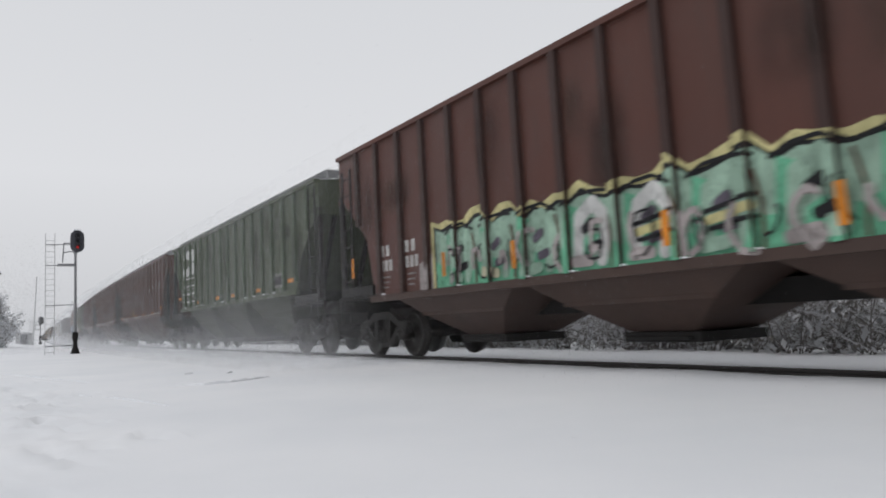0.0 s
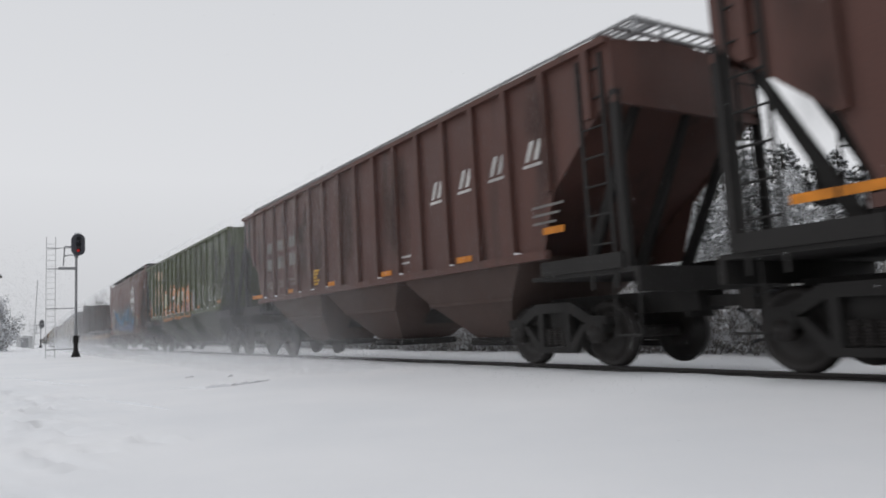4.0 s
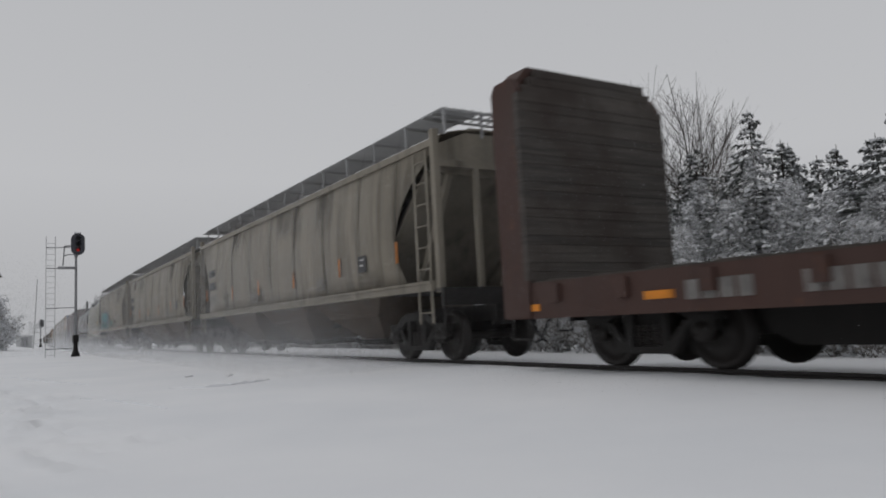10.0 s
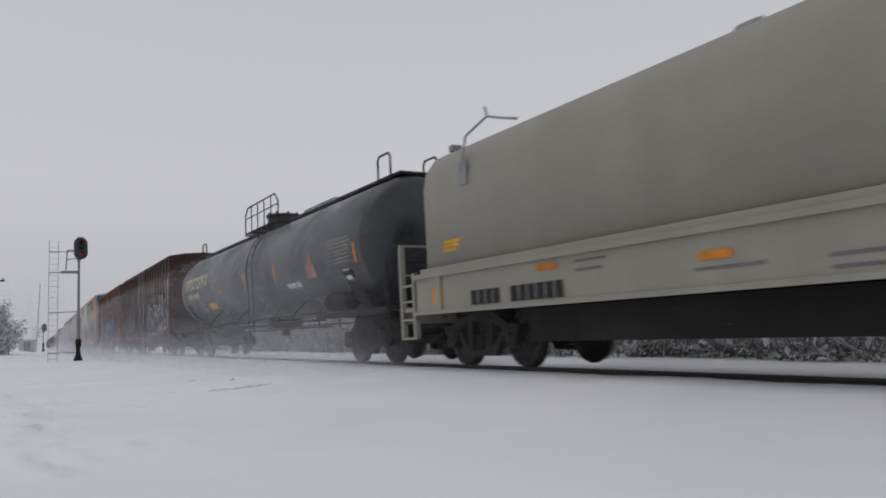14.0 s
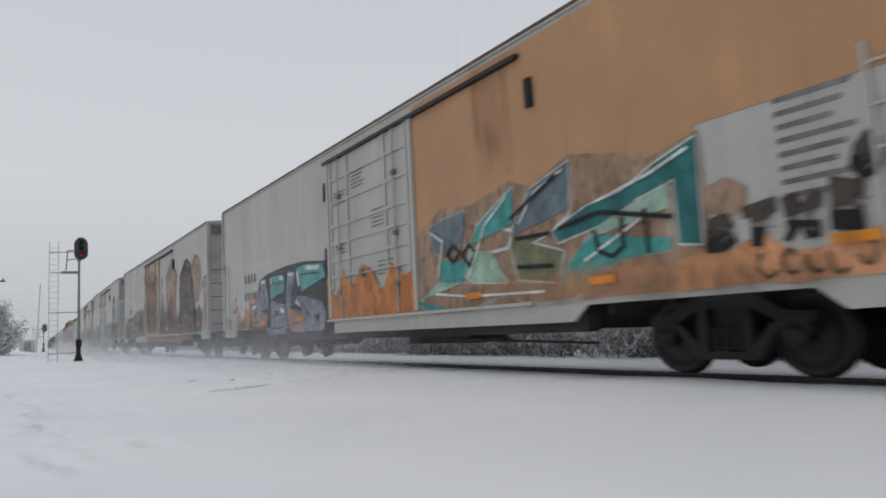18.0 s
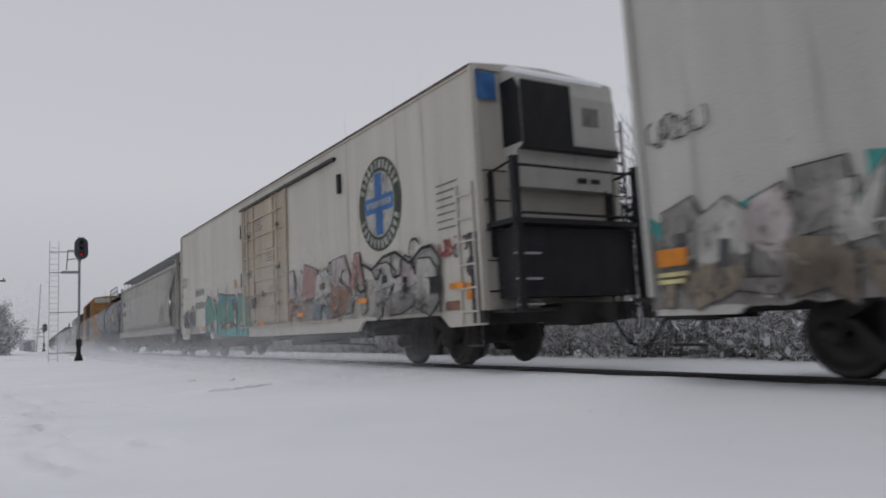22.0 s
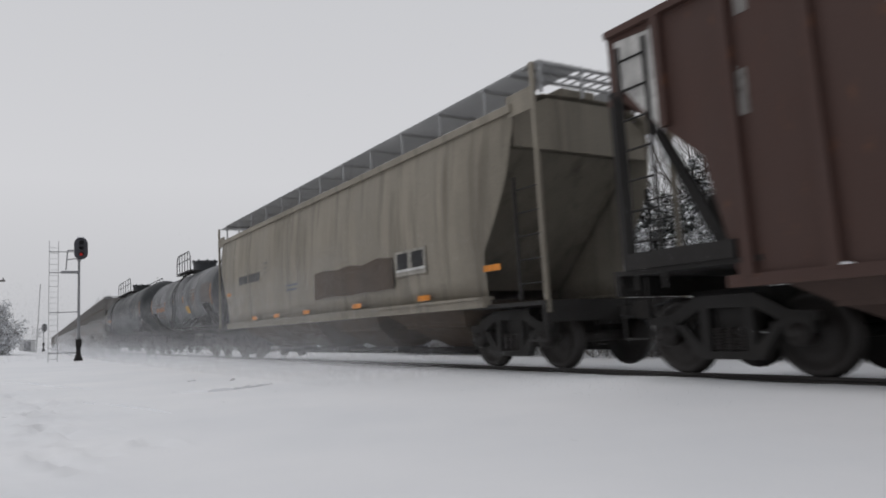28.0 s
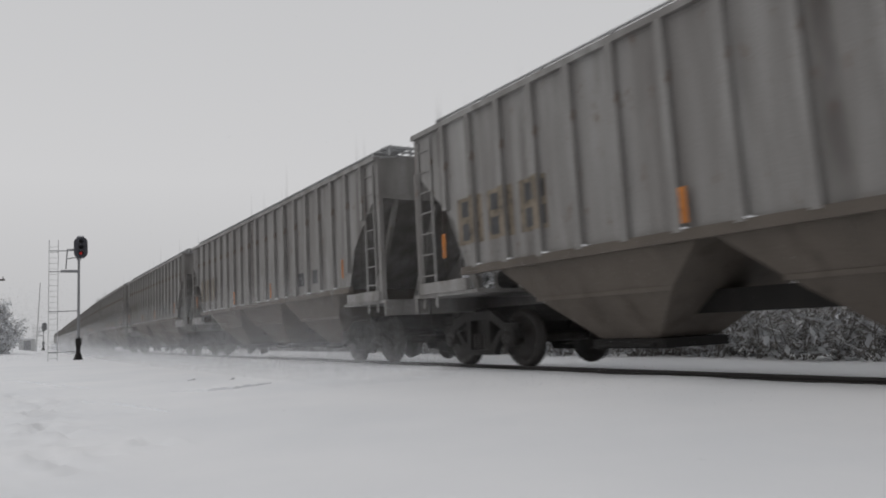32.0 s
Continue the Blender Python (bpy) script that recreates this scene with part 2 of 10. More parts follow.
RUST = (0.13, 0.055, 0.028)
M = {
    "snow": snow_mat(),
    "brown": paint("mineral brown paint", (0.116, 0.051, 0.040), (0.034, 0.025, 0.022), 0.55, 0.55),
    "maroon": paint("maroon brown paint", (0.125, 0.056, 0.043), (0.035, 0.024, 0.02), 0.4, 0.55),
    "redbrown": paint("red brown paint", (0.112, 0.043, 0.032), (0.05, 0.03, 0.024), 0.4, 0.55, (0.15, 0.06, 0.035), 0.66),
    # darker tone puts the shade on the ribs' sides into their colour
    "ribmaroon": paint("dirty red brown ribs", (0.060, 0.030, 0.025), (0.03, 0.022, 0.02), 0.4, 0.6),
    "oxide": paint("red oxide paint", (0.076, 0.040, 0.032), (0.028, 0.018, 0.015), 0.45, 0.6, RUST, 0.6),
    "orangebrown": paint("orange brown paint", (0.138, 0.060, 0.034), (0.05, 0.028, 0.02), 0.45, 0.6, RUST, 0.58),
    "green": paint("dark green paint", (0.058, 0.076, 0.036), (0.026, 0.028, 0.02), 0.35, 0.55),
    "olive": paint("faded olive green paint", (0.066, 0.084, 0.028), (0.03, 0.028, 0.02), 0.4, 0.55),
    "tan": paint("dusty tan grey paint", (0.315, 0.285, 0.23), (0.065, 0.052, 0.040), 0.6, 0.6, (0.17, 0.12, 0.075), 0.74),
    "lightgrey": paint("light grey paint", (0.348, 0.337, 0.305), (0.15, 0.135, 0.11), 0.36, 0.55, fade=0.08),
    "oldgrey": paint("streaked old grey paint", (0.37, 0.365, 0.355), (0.115, 0.105, 0.098), 0.85, 0.65, (0.15, 0.10, 0.075), 0.60),
    "beige": paint("beige grey paint", (0.33, 0.318, 0.268), (0.15, 0.135, 0.105), 0.25, 0.55),
    "white": paint("dirty white paint", (0.503, 0.498, 0.465), (0.20, 0.18, 0.15), 0.42, 0.5, (0.26, 0.23, 0.19), 0.66, bump=0.12, fade=0.06),
    "warmwhite": paint("yellowed white paint", (0.56, 0.545, 0.49), (0.24, 0.19, 0.13), 0.42, 0.5, (0.30, 0.24, 0.17), 0.66, bump=0.12, fade=0.06),
    "cream": paint("stained cream white paint", (0.47, 0.42, 0.33), (0.20, 0.12, 0.065), 0.55, 0.55, (0.24, 0.115, 0.055), 0.60),
    "peach": paint("faded orange paint", (0.50, 0.285, 0.15), (0.26, 0.14, 0.07), 0.35, 0.55),
    "sootyellow": paint("sooty yellow end paint", (0.47, 0.245, 0.085), (0.06, 0.040, 0.028), 0.55, 0.6, (0.10, 0.055, 0.03), 0.62),
    "yellow": paint("grimy yellow paint", (0.47, 0.255, 0.088), (0.12, 0.07, 0.04), 0.55, 0.55, (0.15, 0.075, 0.035), 0.64),
    "flatyellow": paint("worn mustard yellow paint", (0.30, 0.165, 0.055), (0.055, 0.038, 0.025), 0.7, 0.6, RUST, 0.55),
    "black": paint("tank black paint", (0.011, 0.0145, 0.020), (0.018, 0.0195, 0.022), 0.35, 0.36, bump=0.08, spec=0.6),
    "navyblack": paint("blue-black tank paint", (0.009, 0.012, 0.019), (0.014, 0.015, 0.018), 0.3, 0.45),
    "greyblack": paint("dusty grey black paint", (0.036, 0.040, 0.043), (0.045, 0.046, 0.046), 0.4, 0.5, bump=0.1),
    "doorblack": paint("black door paint", (0.022, 0.022, 0.024), (0.05, 0.045, 0.04), 0.4, 0.5),
    "grimebrown": paint("grimy brown underbody", (0.080, 0.050, 0.041), (0.040, 0.031, 0.027), 0.4, 0.7),
    "grimegreen": paint("grimy green underbody", (0.048, 0.053, 0.036), (0.030, 0.028, 0.023), 0.4, 0.7),
    "grimetan": paint("grimy tan underbody", (0.095, 0.067, 0.046), (0.035, 0.03, 0.025), 0.6, 0.7),
    "grimegrey": paint("grimy grey underbody", (0.15, 0.128, 0.108), (0.045, 0.036, 0.030), 0.6, 0.7),
    "under": paint("grimy running gear", (0.015, 0.014, 0.0135), (0.028, 0.0245, 0.022), 0.5, 0.7),
    "iron": paint("worn steel", (0.024, 0.021, 0.020), (0.02, 0.016, 0.014), 0.5, 0.5, (0.07, 0.036, 0.022), 0.68),
    "wood": paint("weathered bulkhead planks", (0.085, 0.075, 0.066), (0.03, 0.026, 0.022), 0.35, 0.85),
    "greenrib": paint("rubbed green rib paint", (0.060, 0.090, 0.046), (0.03, 0.036, 0.024), 0.3, 0.55),
    "tanletter": spray("yellowed letter paint", (0.44, 0.315, 0.215)),
    "soot": stain_mat("soot stain", (0.040, 0.036, 0.033), 0.5),
    "grime": stain_mat("road grime stain", (0.075, 0.062, 0.052), 0.42),
    "ruststain": stain_mat("rust stain", (0.13, 0.075, 0.045), 0.5),
    "faintrun": stain_mat("faint dirt run", (0.14, 0.125, 0.11), 0.22),
    "peachmist": stain_mat("peach spray mist", (0.46, 0.25, 0.14), 0.9),
    "greymist": stain_mat("pale grey spray mist", (0.42, 0.41, 0.40), 0.8),
    "greenmist": stain_mat("sage spray mist", (0.21, 0.23, 0.15), 0.7),
    "lilacmist": stain_mat("lilac spray mist", (0.24, 0.235, 0.31), 0.95),
    "board": plank_mat(),
    "orange": spray("orange reflector", (0.62, 0.22, 0.025), 0.0),
    "amber": spray("yellow reflector", (0.60, 0.33, 0.03), 0.0),
    "stencil": spray("white stencil paint", (0.52, 0.51, 0.49)),
    "ghost": spray("greyed stencil paint", (0.20, 0.19, 0.18)),
    "ink": spray("black paint", (0.012, 0.012, 0.0135), 0.0),
    "darkgrey": spray("dark grey paint", (0.07, 0.07, 0.072), 0.0),
    "midgrey": spray("mid grey paint", (0.17, 0.165, 0.16), 0.0),
    "chalk": spray("white spray", (0.62, 0.62, 0.60)),
    "mint": spray("mint green spray", (0.14, 0.42, 0.26)),
    "palegreen": spray("pale green spray", (0.225, 0.27, 0.15), 0.9),
    "teal": spray("teal spray", (0.055, 0.27, 0.26)),
    "seagreen": spray("sea green spray", (0.03, 0.20, 0.14)),
    "skyblue": spray("sky blue spray", (0.06, 0.27, 0.48)),
    "deepblue": spray("deep blue spray", (0.045, 0.11, 0.36)),
    "lilac": spray("lilac spray", (0.30, 0.27, 0.46)),
    "violet": spray("violet spray", (0.16, 0.12, 0.40)),
    "pink": spray("dusty pink spray", (0.42, 0.21, 0.20)),
    "peachspray": spray("peach spray", (0.58, 0.28, 0.14)),
    "rustspray": spray("rust orange spray", (0.46, 0.17, 0.04), 0.9),
    "umber": spray("umber spray", (0.11, 0.07, 0.048)),
    "lemon": spray("lemon spray", (0.56, 0.51, 0.25)),
    "signblue": spray("sign blue", (0.04, 0.125, 0.31), 0.0),
    "tealdark": spray("dark teal spray", (0.03, 0.15, 0.15)),
    "signdark": spray("navy stencil paint", (0.05, 0.07, 0.13), 0.0),
    "lightpatch": spray("pale patch paint", (0.30, 0.285, 0.25), 0.9),
    "graffitigrey": spray("warm grey spray", (0.21, 0.20, 0.185), 0.9),
    "redspray": spray("dull red spray", (0.28, 0.06, 0.05)),
    "palemint": spray("pale mint spray", (0.30, 0.44, 0.34)),
    "violetgrey": spray("violet grey spray", (0.10, 0.085, 0.11)),
    "creamspray": spray("cream spray", (0.50, 0.47, 0.33)),
    "pinkmist": spray("pinkish grey spray", (0.36, 0.32, 0.31), 0.9),
    "duskpeach": spray("dusty peach spray", (0.32, 0.215, 0.145), 0.9),
    "peachworn": spray("thin worn peach spray", (0.36, 0.22, 0.145), 1.0),
    "maroonspray": spray("maroon spray", (0.085, 0.048, 0.042), 0.9),
    "darkumber": spray("dark brown spray", (0.064, 0.050, 0.042), 0.9),
    "slatespray": spray("slate blue spray", (0.13, 0.17, 0.19)),
    "rustdust": spray("dull rust spray", (0.20, 0.11, 0.07), 0.9),
    "sagespray": spray("sage green spray", (0.17, 0.19, 0.11), 0.9),
    "tealgreen": spray("weathered teal spray", (0.035, 0.175, 0.16)),
    "azure": spray("azure blue spray", (0.035, 0.165, 0.29)),
    "navyblue": spray("navy blue spray", (0.025, 0.075, 0.19)),
    "brownmist": spray("brownish grey spray mist", (0.105, 0.080, 0.072), 0.9),
    "lilacgrey": spray("lilac grey spray", (0.185, 0.205, 0.255), 0.9),
    "rosespray": spray("faded rose spray", (0.31, 0.175, 0.155)),
    "orangespray": spray("faded orange spray", (0.43, 0.20, 0.075)),
    "tealspray": spray("bright teal spray", (0.06, 0.29, 0.27)),
    "emblemgreen": spray("dark olive green sign paint", (0.036, 0.050, 0.030), 0.0),
    "tanspray": spray("dirty tan spray", (0.19, 0.158, 0.122), 0.9),
    "palespray": spray("pale grey spray", (0.34, 0.335, 0.31), 0.9),
    "flake": flake_mat(),
    "bark": leaf_mat("bark", (0.05, 0.042, 0.036), (0.08, 0.068, 0.058), (0.04, 0.034, 0.03)),
    # needle tone raised beyond the frost to stand in for haze
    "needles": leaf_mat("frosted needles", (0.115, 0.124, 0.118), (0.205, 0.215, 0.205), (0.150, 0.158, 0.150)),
    # twig tone also raised, in place of haze before the undergrowth
    "twigs": leaf_mat("twigs", (0.19, 0.178, 0.17), (0.31, 0.295, 0.28), (0.24, 0.228, 0.216)),
    "rime": leaf_mat("snow on branches", (0.56, 0.57, 0.59), (0.80, 0.81, 0.83), (0.66, 0.67, 0.69)),
    "galv": paint("galvanised steel", (0.42, 0.425, 0.43), (0.26, 0.26, 0.26), 0.3, 0.5, metal=0.4),
    # tone raised in place of haze on the ladder, hut and poles
    "palegalv": paint("frosted galvanised steel", (0.55, 0.555, 0.56), (0.34, 0.34, 0.34), 0.3, 0.6),
    # black lightened in place of haze before the signal; mast tone raised likewise
    "signalblack": paint("faded signal black", (0.070, 0.071, 0.086), (0.11, 0.11, 0.115), 0.4, 0.6),
    "mast": paint("dull aluminium paint", (0.28, 0.285, 0.295), (0.17, 0.17, 0.175), 0.3, 0.55),
}


# ---- mesh kit ----
def part(name, bm, material, parent, label="", smooth=False):
    me = bpy.data.meshes.new(name)
    bmesh.ops.recalc_face_normals(bm, faces=bm.faces)
    bm.to_mesh(me)
    bm.free()
    if smooth:
        me.shade_smooth()
    me.materials.append(M[material])
    ob = new(name, me)
    if parent is not None:
        ob.parent = parent
    return tagged(ob, label)


def shared(name, mesh, parent, at=(0, 0, 0), label=""):
    ob = new(name, mesh)
    ob.parent, ob.location = parent, at
    return tagged(ob, label)


def thing(name, label, category, group="", kind=""):
    return tagged(new(name), label, category, group, kind)


def hexa(bm, pts):
    v = [bm.verts.new(p) for p in pts]
    for f in ((0, 1, 2, 3), (7, 6, 5, 4), (0, 4, 5, 1), (1, 5, 6, 2), (2, 6, 7, 3), (3, 7, 4, 0)):
        bm.faces.new([v[i] for i in f])
    return bm


def box(bm, x0, x1, y0, y1, z0, z1):
    hexa(bm, [(x0, y0, z0), (x1, y0, z0), (x1, y1, z0), (x0, y1, z0), (x0, y0, z1), (x1, y0, z1), (x1, y1, z1), (x0, y1, z1)])
    return bm


def rod(bm, a, b, r, n=6, r2=None, cap=True):
    a, b = Vector(a), Vector(b)
    w = (b - a).normalized()
    u = w.orthogonal().normalized()
    v = w.cross(u)
    r2 = r if r2 is None else r2
    ra = [bm.verts.new(a + (u * math.cos(2 * math.pi * i / n) + v * math.sin(2 * math.pi * i / n)) * r) for i in range(n)]
    rb = [bm.verts.new(b + (u * math.cos(2 * math.pi * i / n) + v * math.sin(2 * math.pi * i / n)) * r2) for i in range(n)]
    for i in range(n):
        bm.faces.new((ra[i], ra[(i + 1) % n], rb[(i + 1) % n], rb[i]))
    if cap:
        bm.faces.new(ra[::-1])
        bm.faces.new(rb)
    return bm


def path(bm, pts, r, n=6):
    for a, b in zip(pts, pts[1:]):
        rod(bm, a, b, r, n)
    return bm


def prism_y(bm, outline, y0, y1):
    """A polygon in x, z pushed through from y0 to y1."""
    a = [bm.verts.new((x, y0, z)) for x, z in outline]
    b = [bm.verts.new((x, y1, z)) for x, z in outline]
    bm.faces.new(a)
    bm.faces.new(b[::-1])
    for i in range(len(a)):
        j = (i + 1) % len(a)
        bm.faces.new((a[j], a[i], b[i], b[j]))
    return bm


def prism_x(bm, outline, x0, x1):
    """A polygon in y, z pushed through from x0 to x1."""
    a = [bm.verts.new((x0, y, z)) for y, z in outline]
    b = [bm.verts.new((x1, y, z)) for y, z in outline]
    bm.faces.new(a[::-1])
    bm.faces.new(b)
    for i in range(len(a)):
        j = (i + 1) % len(a)
        bm.faces.new((a[i], a[j], b[j], b[i]))
    return bm


def lathe_x(bm, profile, n, y=0.0, z=0.0, phase=0.0):
    """Turns a profile of (x, radius) about an axis along x."""
    rings = []
    for x, r in profile:
        if r < 1e-4:
            rings.append([bm.verts.new((x, y, z))])
        else:
            rings.append([bm.verts.new((x, y + r * math.cos(phase + 2 * math.pi * i / n), z + r * math.sin(phase + 2 * math.pi * i / n))) for i in range(n)])
    for a, b in zip(rings, rings[1:]):
        for i in range(n):
            j = (i + 1) % n
            if len(a) == 1 and len(b) > 1:
                bm.faces.new((a[0], b[i], b[j]))
            elif len(b) == 1 and len(a) > 1:
                bm.faces.new((a[i], a[j], b[0]))
            elif len(a) > 1:
                bm.faces.new((a[i], a[j], b[j], b[i]))
    return bm


def lathe_y(bm, profile, n, x=0.0, z=0.0):
    """Turns a profile of (y, radius) about an axis along y."""
    rings = [[bm.verts.new((x + r * math.cos(2 * math.pi * i / n), y, z + r * math.sin(2 * math.pi * i / n))) for i in range(n)] for y, r in profile]
    for a, b in zip(rings, rings[1:]):
        for i in range(n):
            j = (i + 1) % n
            bm.faces.new((a[i], a[j], b[j], b[i]))
    bm.faces.new(rings[0])
    bm.faces.new(rings[-1][::-1])
    return bm


BM = bmesh.new


# ---- trucks, couplers and ladders, shared by all cars ----
def build_truck():
    t = part("truck", box(BM(), -0.22, 0.22, -0.95, 0.95, 0.52, 0.78), "under", None, "cast steel freight truck")
    for side in (-1, 1):
        y0, y1 = side * 0.93, side * 1.07
        lo, hi = min(y0, y1), max(y0, y1)
        bm = BM()
        prism_y(bm, [(-1.12, 0.60), (-0.72, 0.60), (-0.36, 0.78), (0.36, 0.78), (0.72, 0.60), (1.12, 0.60), (1.12, 0.70), (0.80, 0.72), (0.40, 0.93), (-0.40, 0.93), (-0.80, 0.72), (-1.12, 0.70)], lo, hi)
        prism_y(bm, [(-0.74, 0.60), (-0.62, 0.60), (-0.30, 0.28), (0.30, 0.28), (0.62, 0.60), (0.74, 0.60), (0.42, 0.19), (-0.42, 0.19)], lo, hi)
        for x in (-0.30, 0.30):
            box(bm, x - 0.06, x + 0.06, lo, hi, 0.27, 0.80)
        for x in (-0.89, 0.89):
            box(bm, x - 0.17, x + 0.17, lo - 0.02, hi + 0.02, 0.47, 0.66)
        part("side_frame", bm, "under", t)
        for x in (-0.15, 0, 0.15):
            prof = [(0.29 + 0.0175 * k, 0.068 if k % 2 else 0.055) for k in range(16)]
            bm = BM()
            rings = [[bm.verts.new((x + r * math.cos(i * math.pi / 4), side * 1.0 + r * math.sin(i * math.pi / 4), z)) for i in range(8)] for z, r in prof]
            for a, b in zip(rings, rings[1:]):
                for i in range(8):
                    bm.faces.new((a[i], a[(i + 1) % 8], b[(i + 1) % 8], b[i]))
            part("spring", bm, "iron", t)
    bm = BM()
    for x in (-0.36, 0.36):
        box(bm, x - 0.05, x + 0.05, -0.85, 0.85, 0.36, 0.46)
        for side in (-1, 1):
            box(bm, x * 1.15 - 0.05, x * 1.15 + 0.05, side * 0.68, side * 0.80, 0.33, 0.60)
    part("brake_beam", bm, "under", t)
    for x in (-0.89, 0.89):
        bm = BM()
        for s in (-1, 1):
            lathe_y(bm, [(s * 0.61, 0.15), (s * 0.62, 0.33), (s * 0.66, 0.36), (s * 0.66, 0.485), (s * 0.695, 0.487), (s * 0.71, 0.461), (s * 0.81, 0.452), (s * 0.81, 0.385), (s * 0.75, 0.36), (s * 0.74, 0.15), (s * 0.80, 0.12)], 28)
            lathe_y(bm, [(s * 0.80, 0.08), (s * 0.92, 0.08), (s * 0.92, 0.125), (s * 1.11, 0.125), (s * 1.12, 0.09), (s * 1.15, 0.085)], 14)
            for k in range(3):
                a = k * 2 * math.pi / 3
                rod(bm, (0.055 * math.cos(a), s * 1.14, 0.055 * math.sin(a)), (0.055 * math.cos(a), s * 1.175, 0.055 * math.sin(a)), 0.02, 6)
        rod(bm, (0, -0.7, 0), (0, 0.7, 0), 0.085, 12)
        w = part("wheelset", bm, "iron", t, "steel wheels on an axle", True)
        w.location = (x, 0, 0.457)
        WHEELSETS.append(w)
    return t


WHEELSETS = []
TRUCK = build_truck()
TRUCK_PARTS = [TRUCK, *TRUCK.children]


def add_truck(car, x):
    t = copy_thing(TRUCK, pose(x, 0, 0))
    t.parent = car
    WHEELSETS.extend(o for o in t.children if o.name.startswith("wheelset"))
    return t


def coupler_mesh():
    bm = BM()
    box(bm, -0.35, 0.42, -0.07, 0.07, 0.76, 0.91)
    prism_y(bm, [(0.40, 0.72), (0.66, 0.70), (0.66, 0.98), (0.40, 0.96)], -0.16, 0.10)
    box(bm, 0.60, 0.72, -0.02, 0.14, 0.72, 0.98)
    box(bm, -0.40, -0.30, -0.24, 0.24, 0.64, 1.02)
    me = bpy.data.meshes.new("coupler")
    bm.to_mesh(me)
    bm.free()
    me.materials.append(M["under"])
    return me


def hose_mesh():
    bm = BM()
    pts = [(0.05, 0.30, 0.72), (0.18, 0.30, 0.66), (0.34, 0.27, 0.48), (0.52, 0.22, 0.34), (0.70, 0.18, 0.30)]
    path(bm, pts, 0.024, 6)
    path(bm, [(-0.3, 0.55, 0.92), (0.10, 0.62, 0.90), (0.42, 0.45, 0.86), (0.5, 0.2, 0.88)], 0.016, 6)
    me = bpy.data.meshes.new("air_hose")
    bm.to_mesh(me)
    bm.free()
    me.materials.append(M["ink"])
    return me


COUPLER, HOSE = coupler_mesh(), hose_mesh()


def running_gear(car, half, truck_x, sill=True, sill_z=(0.72, 1.02)):
    """Trucks (how far out the front and the rear one stand), couplers, hoses and the centre sill of a car whose body ends lie at +-half."""
    for s in (1, -1):
        add_truck(car, s * truck_x[0 if s > 0 else 1])
        c = shared("coupler", COUPLER, car, (s * (half + 0.12), 0, 0))
        h = shared("air_hose", HOSE, car, (s * (half + 0.1), 0, 0))
        if s < 0:
            c.rotation_euler = h.rotation_euler = (0, 0, math.pi)
    if sill:
        part("center_sill", box(BM(), -half, half, -0.28, 0.28, *sill_z), "under", car)


def ladder(car, x, y, z0, z1, axis="x", width=0.42, material="under", rungs=None, r=0.014):
    bm = BM()
    n = rungs or max(2, int((z1 - z0) / 0.38))
    for s in (-0.5, 0.5):
        if axis == "x":
            box(bm, x + s * width - 0.025, x + s * width + 0.025, y - 0.012, y + 0.012, z0, z1)
        else:
            box(bm, x - 0.012, x + 0.012, y + s * width - 0.025, y + s * width + 0.025, z0, z1)
    for i in range(n):
        z = z0 + (i + 0.5) * (z1 - z0) / n
        if axis == "x":
            rod(bm, (x - width / 2, y, z), (x + width / 2, y, z), r)
        else:
            rod(bm, (x, y - width / 2, z), (x, y + width / 2, z), r)
    return part("ladder", bm, material, car)


def plate(car, name, x0, x1, z0, z1, y, material, thick=0.004, label="", lean=0.0):
    bm = BM()
    hexa(bm, [(x0, y - thick, z0), (x1, y - thick, z0), (x1, y + 0.004, z0), (x0, y + 0.004, z0),
              (x0 + lean, y - thick, z1), (x1 + lean, y - thick, z1), (x1 + lean, y + 0.004, z1), (x0 + lean, y + 0.004, z1)])
    return part(name, bm, material, car, label)


def bars(car, name, x, z, n, w, h, y, material, gap=0.3, label="", skip=()):
    """Writing that is not spelled out: one plain bar for each character."""
    bm = BM()
    step = w * (1 + gap)
    for i in range(n):
        if i not in skip:
            box(bm, x + i * step, x + i * step + w, y - 0.005, y + 0.003, z, z + h)
    return tagged(part(name, bm, material, car, label), label, kind="stuff")


def lines(car, name, x, z, w, rows, pitch, y, material, h=0.035, label=""):
    bm = BM()
    for i in range(rows):
        box(bm, x, x + w * (1 - 0.13 * ((i * 7) % 3)), y - 0.005, y + 0.003, z - i * pitch, z - i * pitch + h)
    return tagged(part(name, bm, material, car, label), label, kind="stuff")


# ---- freight cars: local x forward along the train, y < 0 towards the camera, z from the rail top ----
RIBS = {}


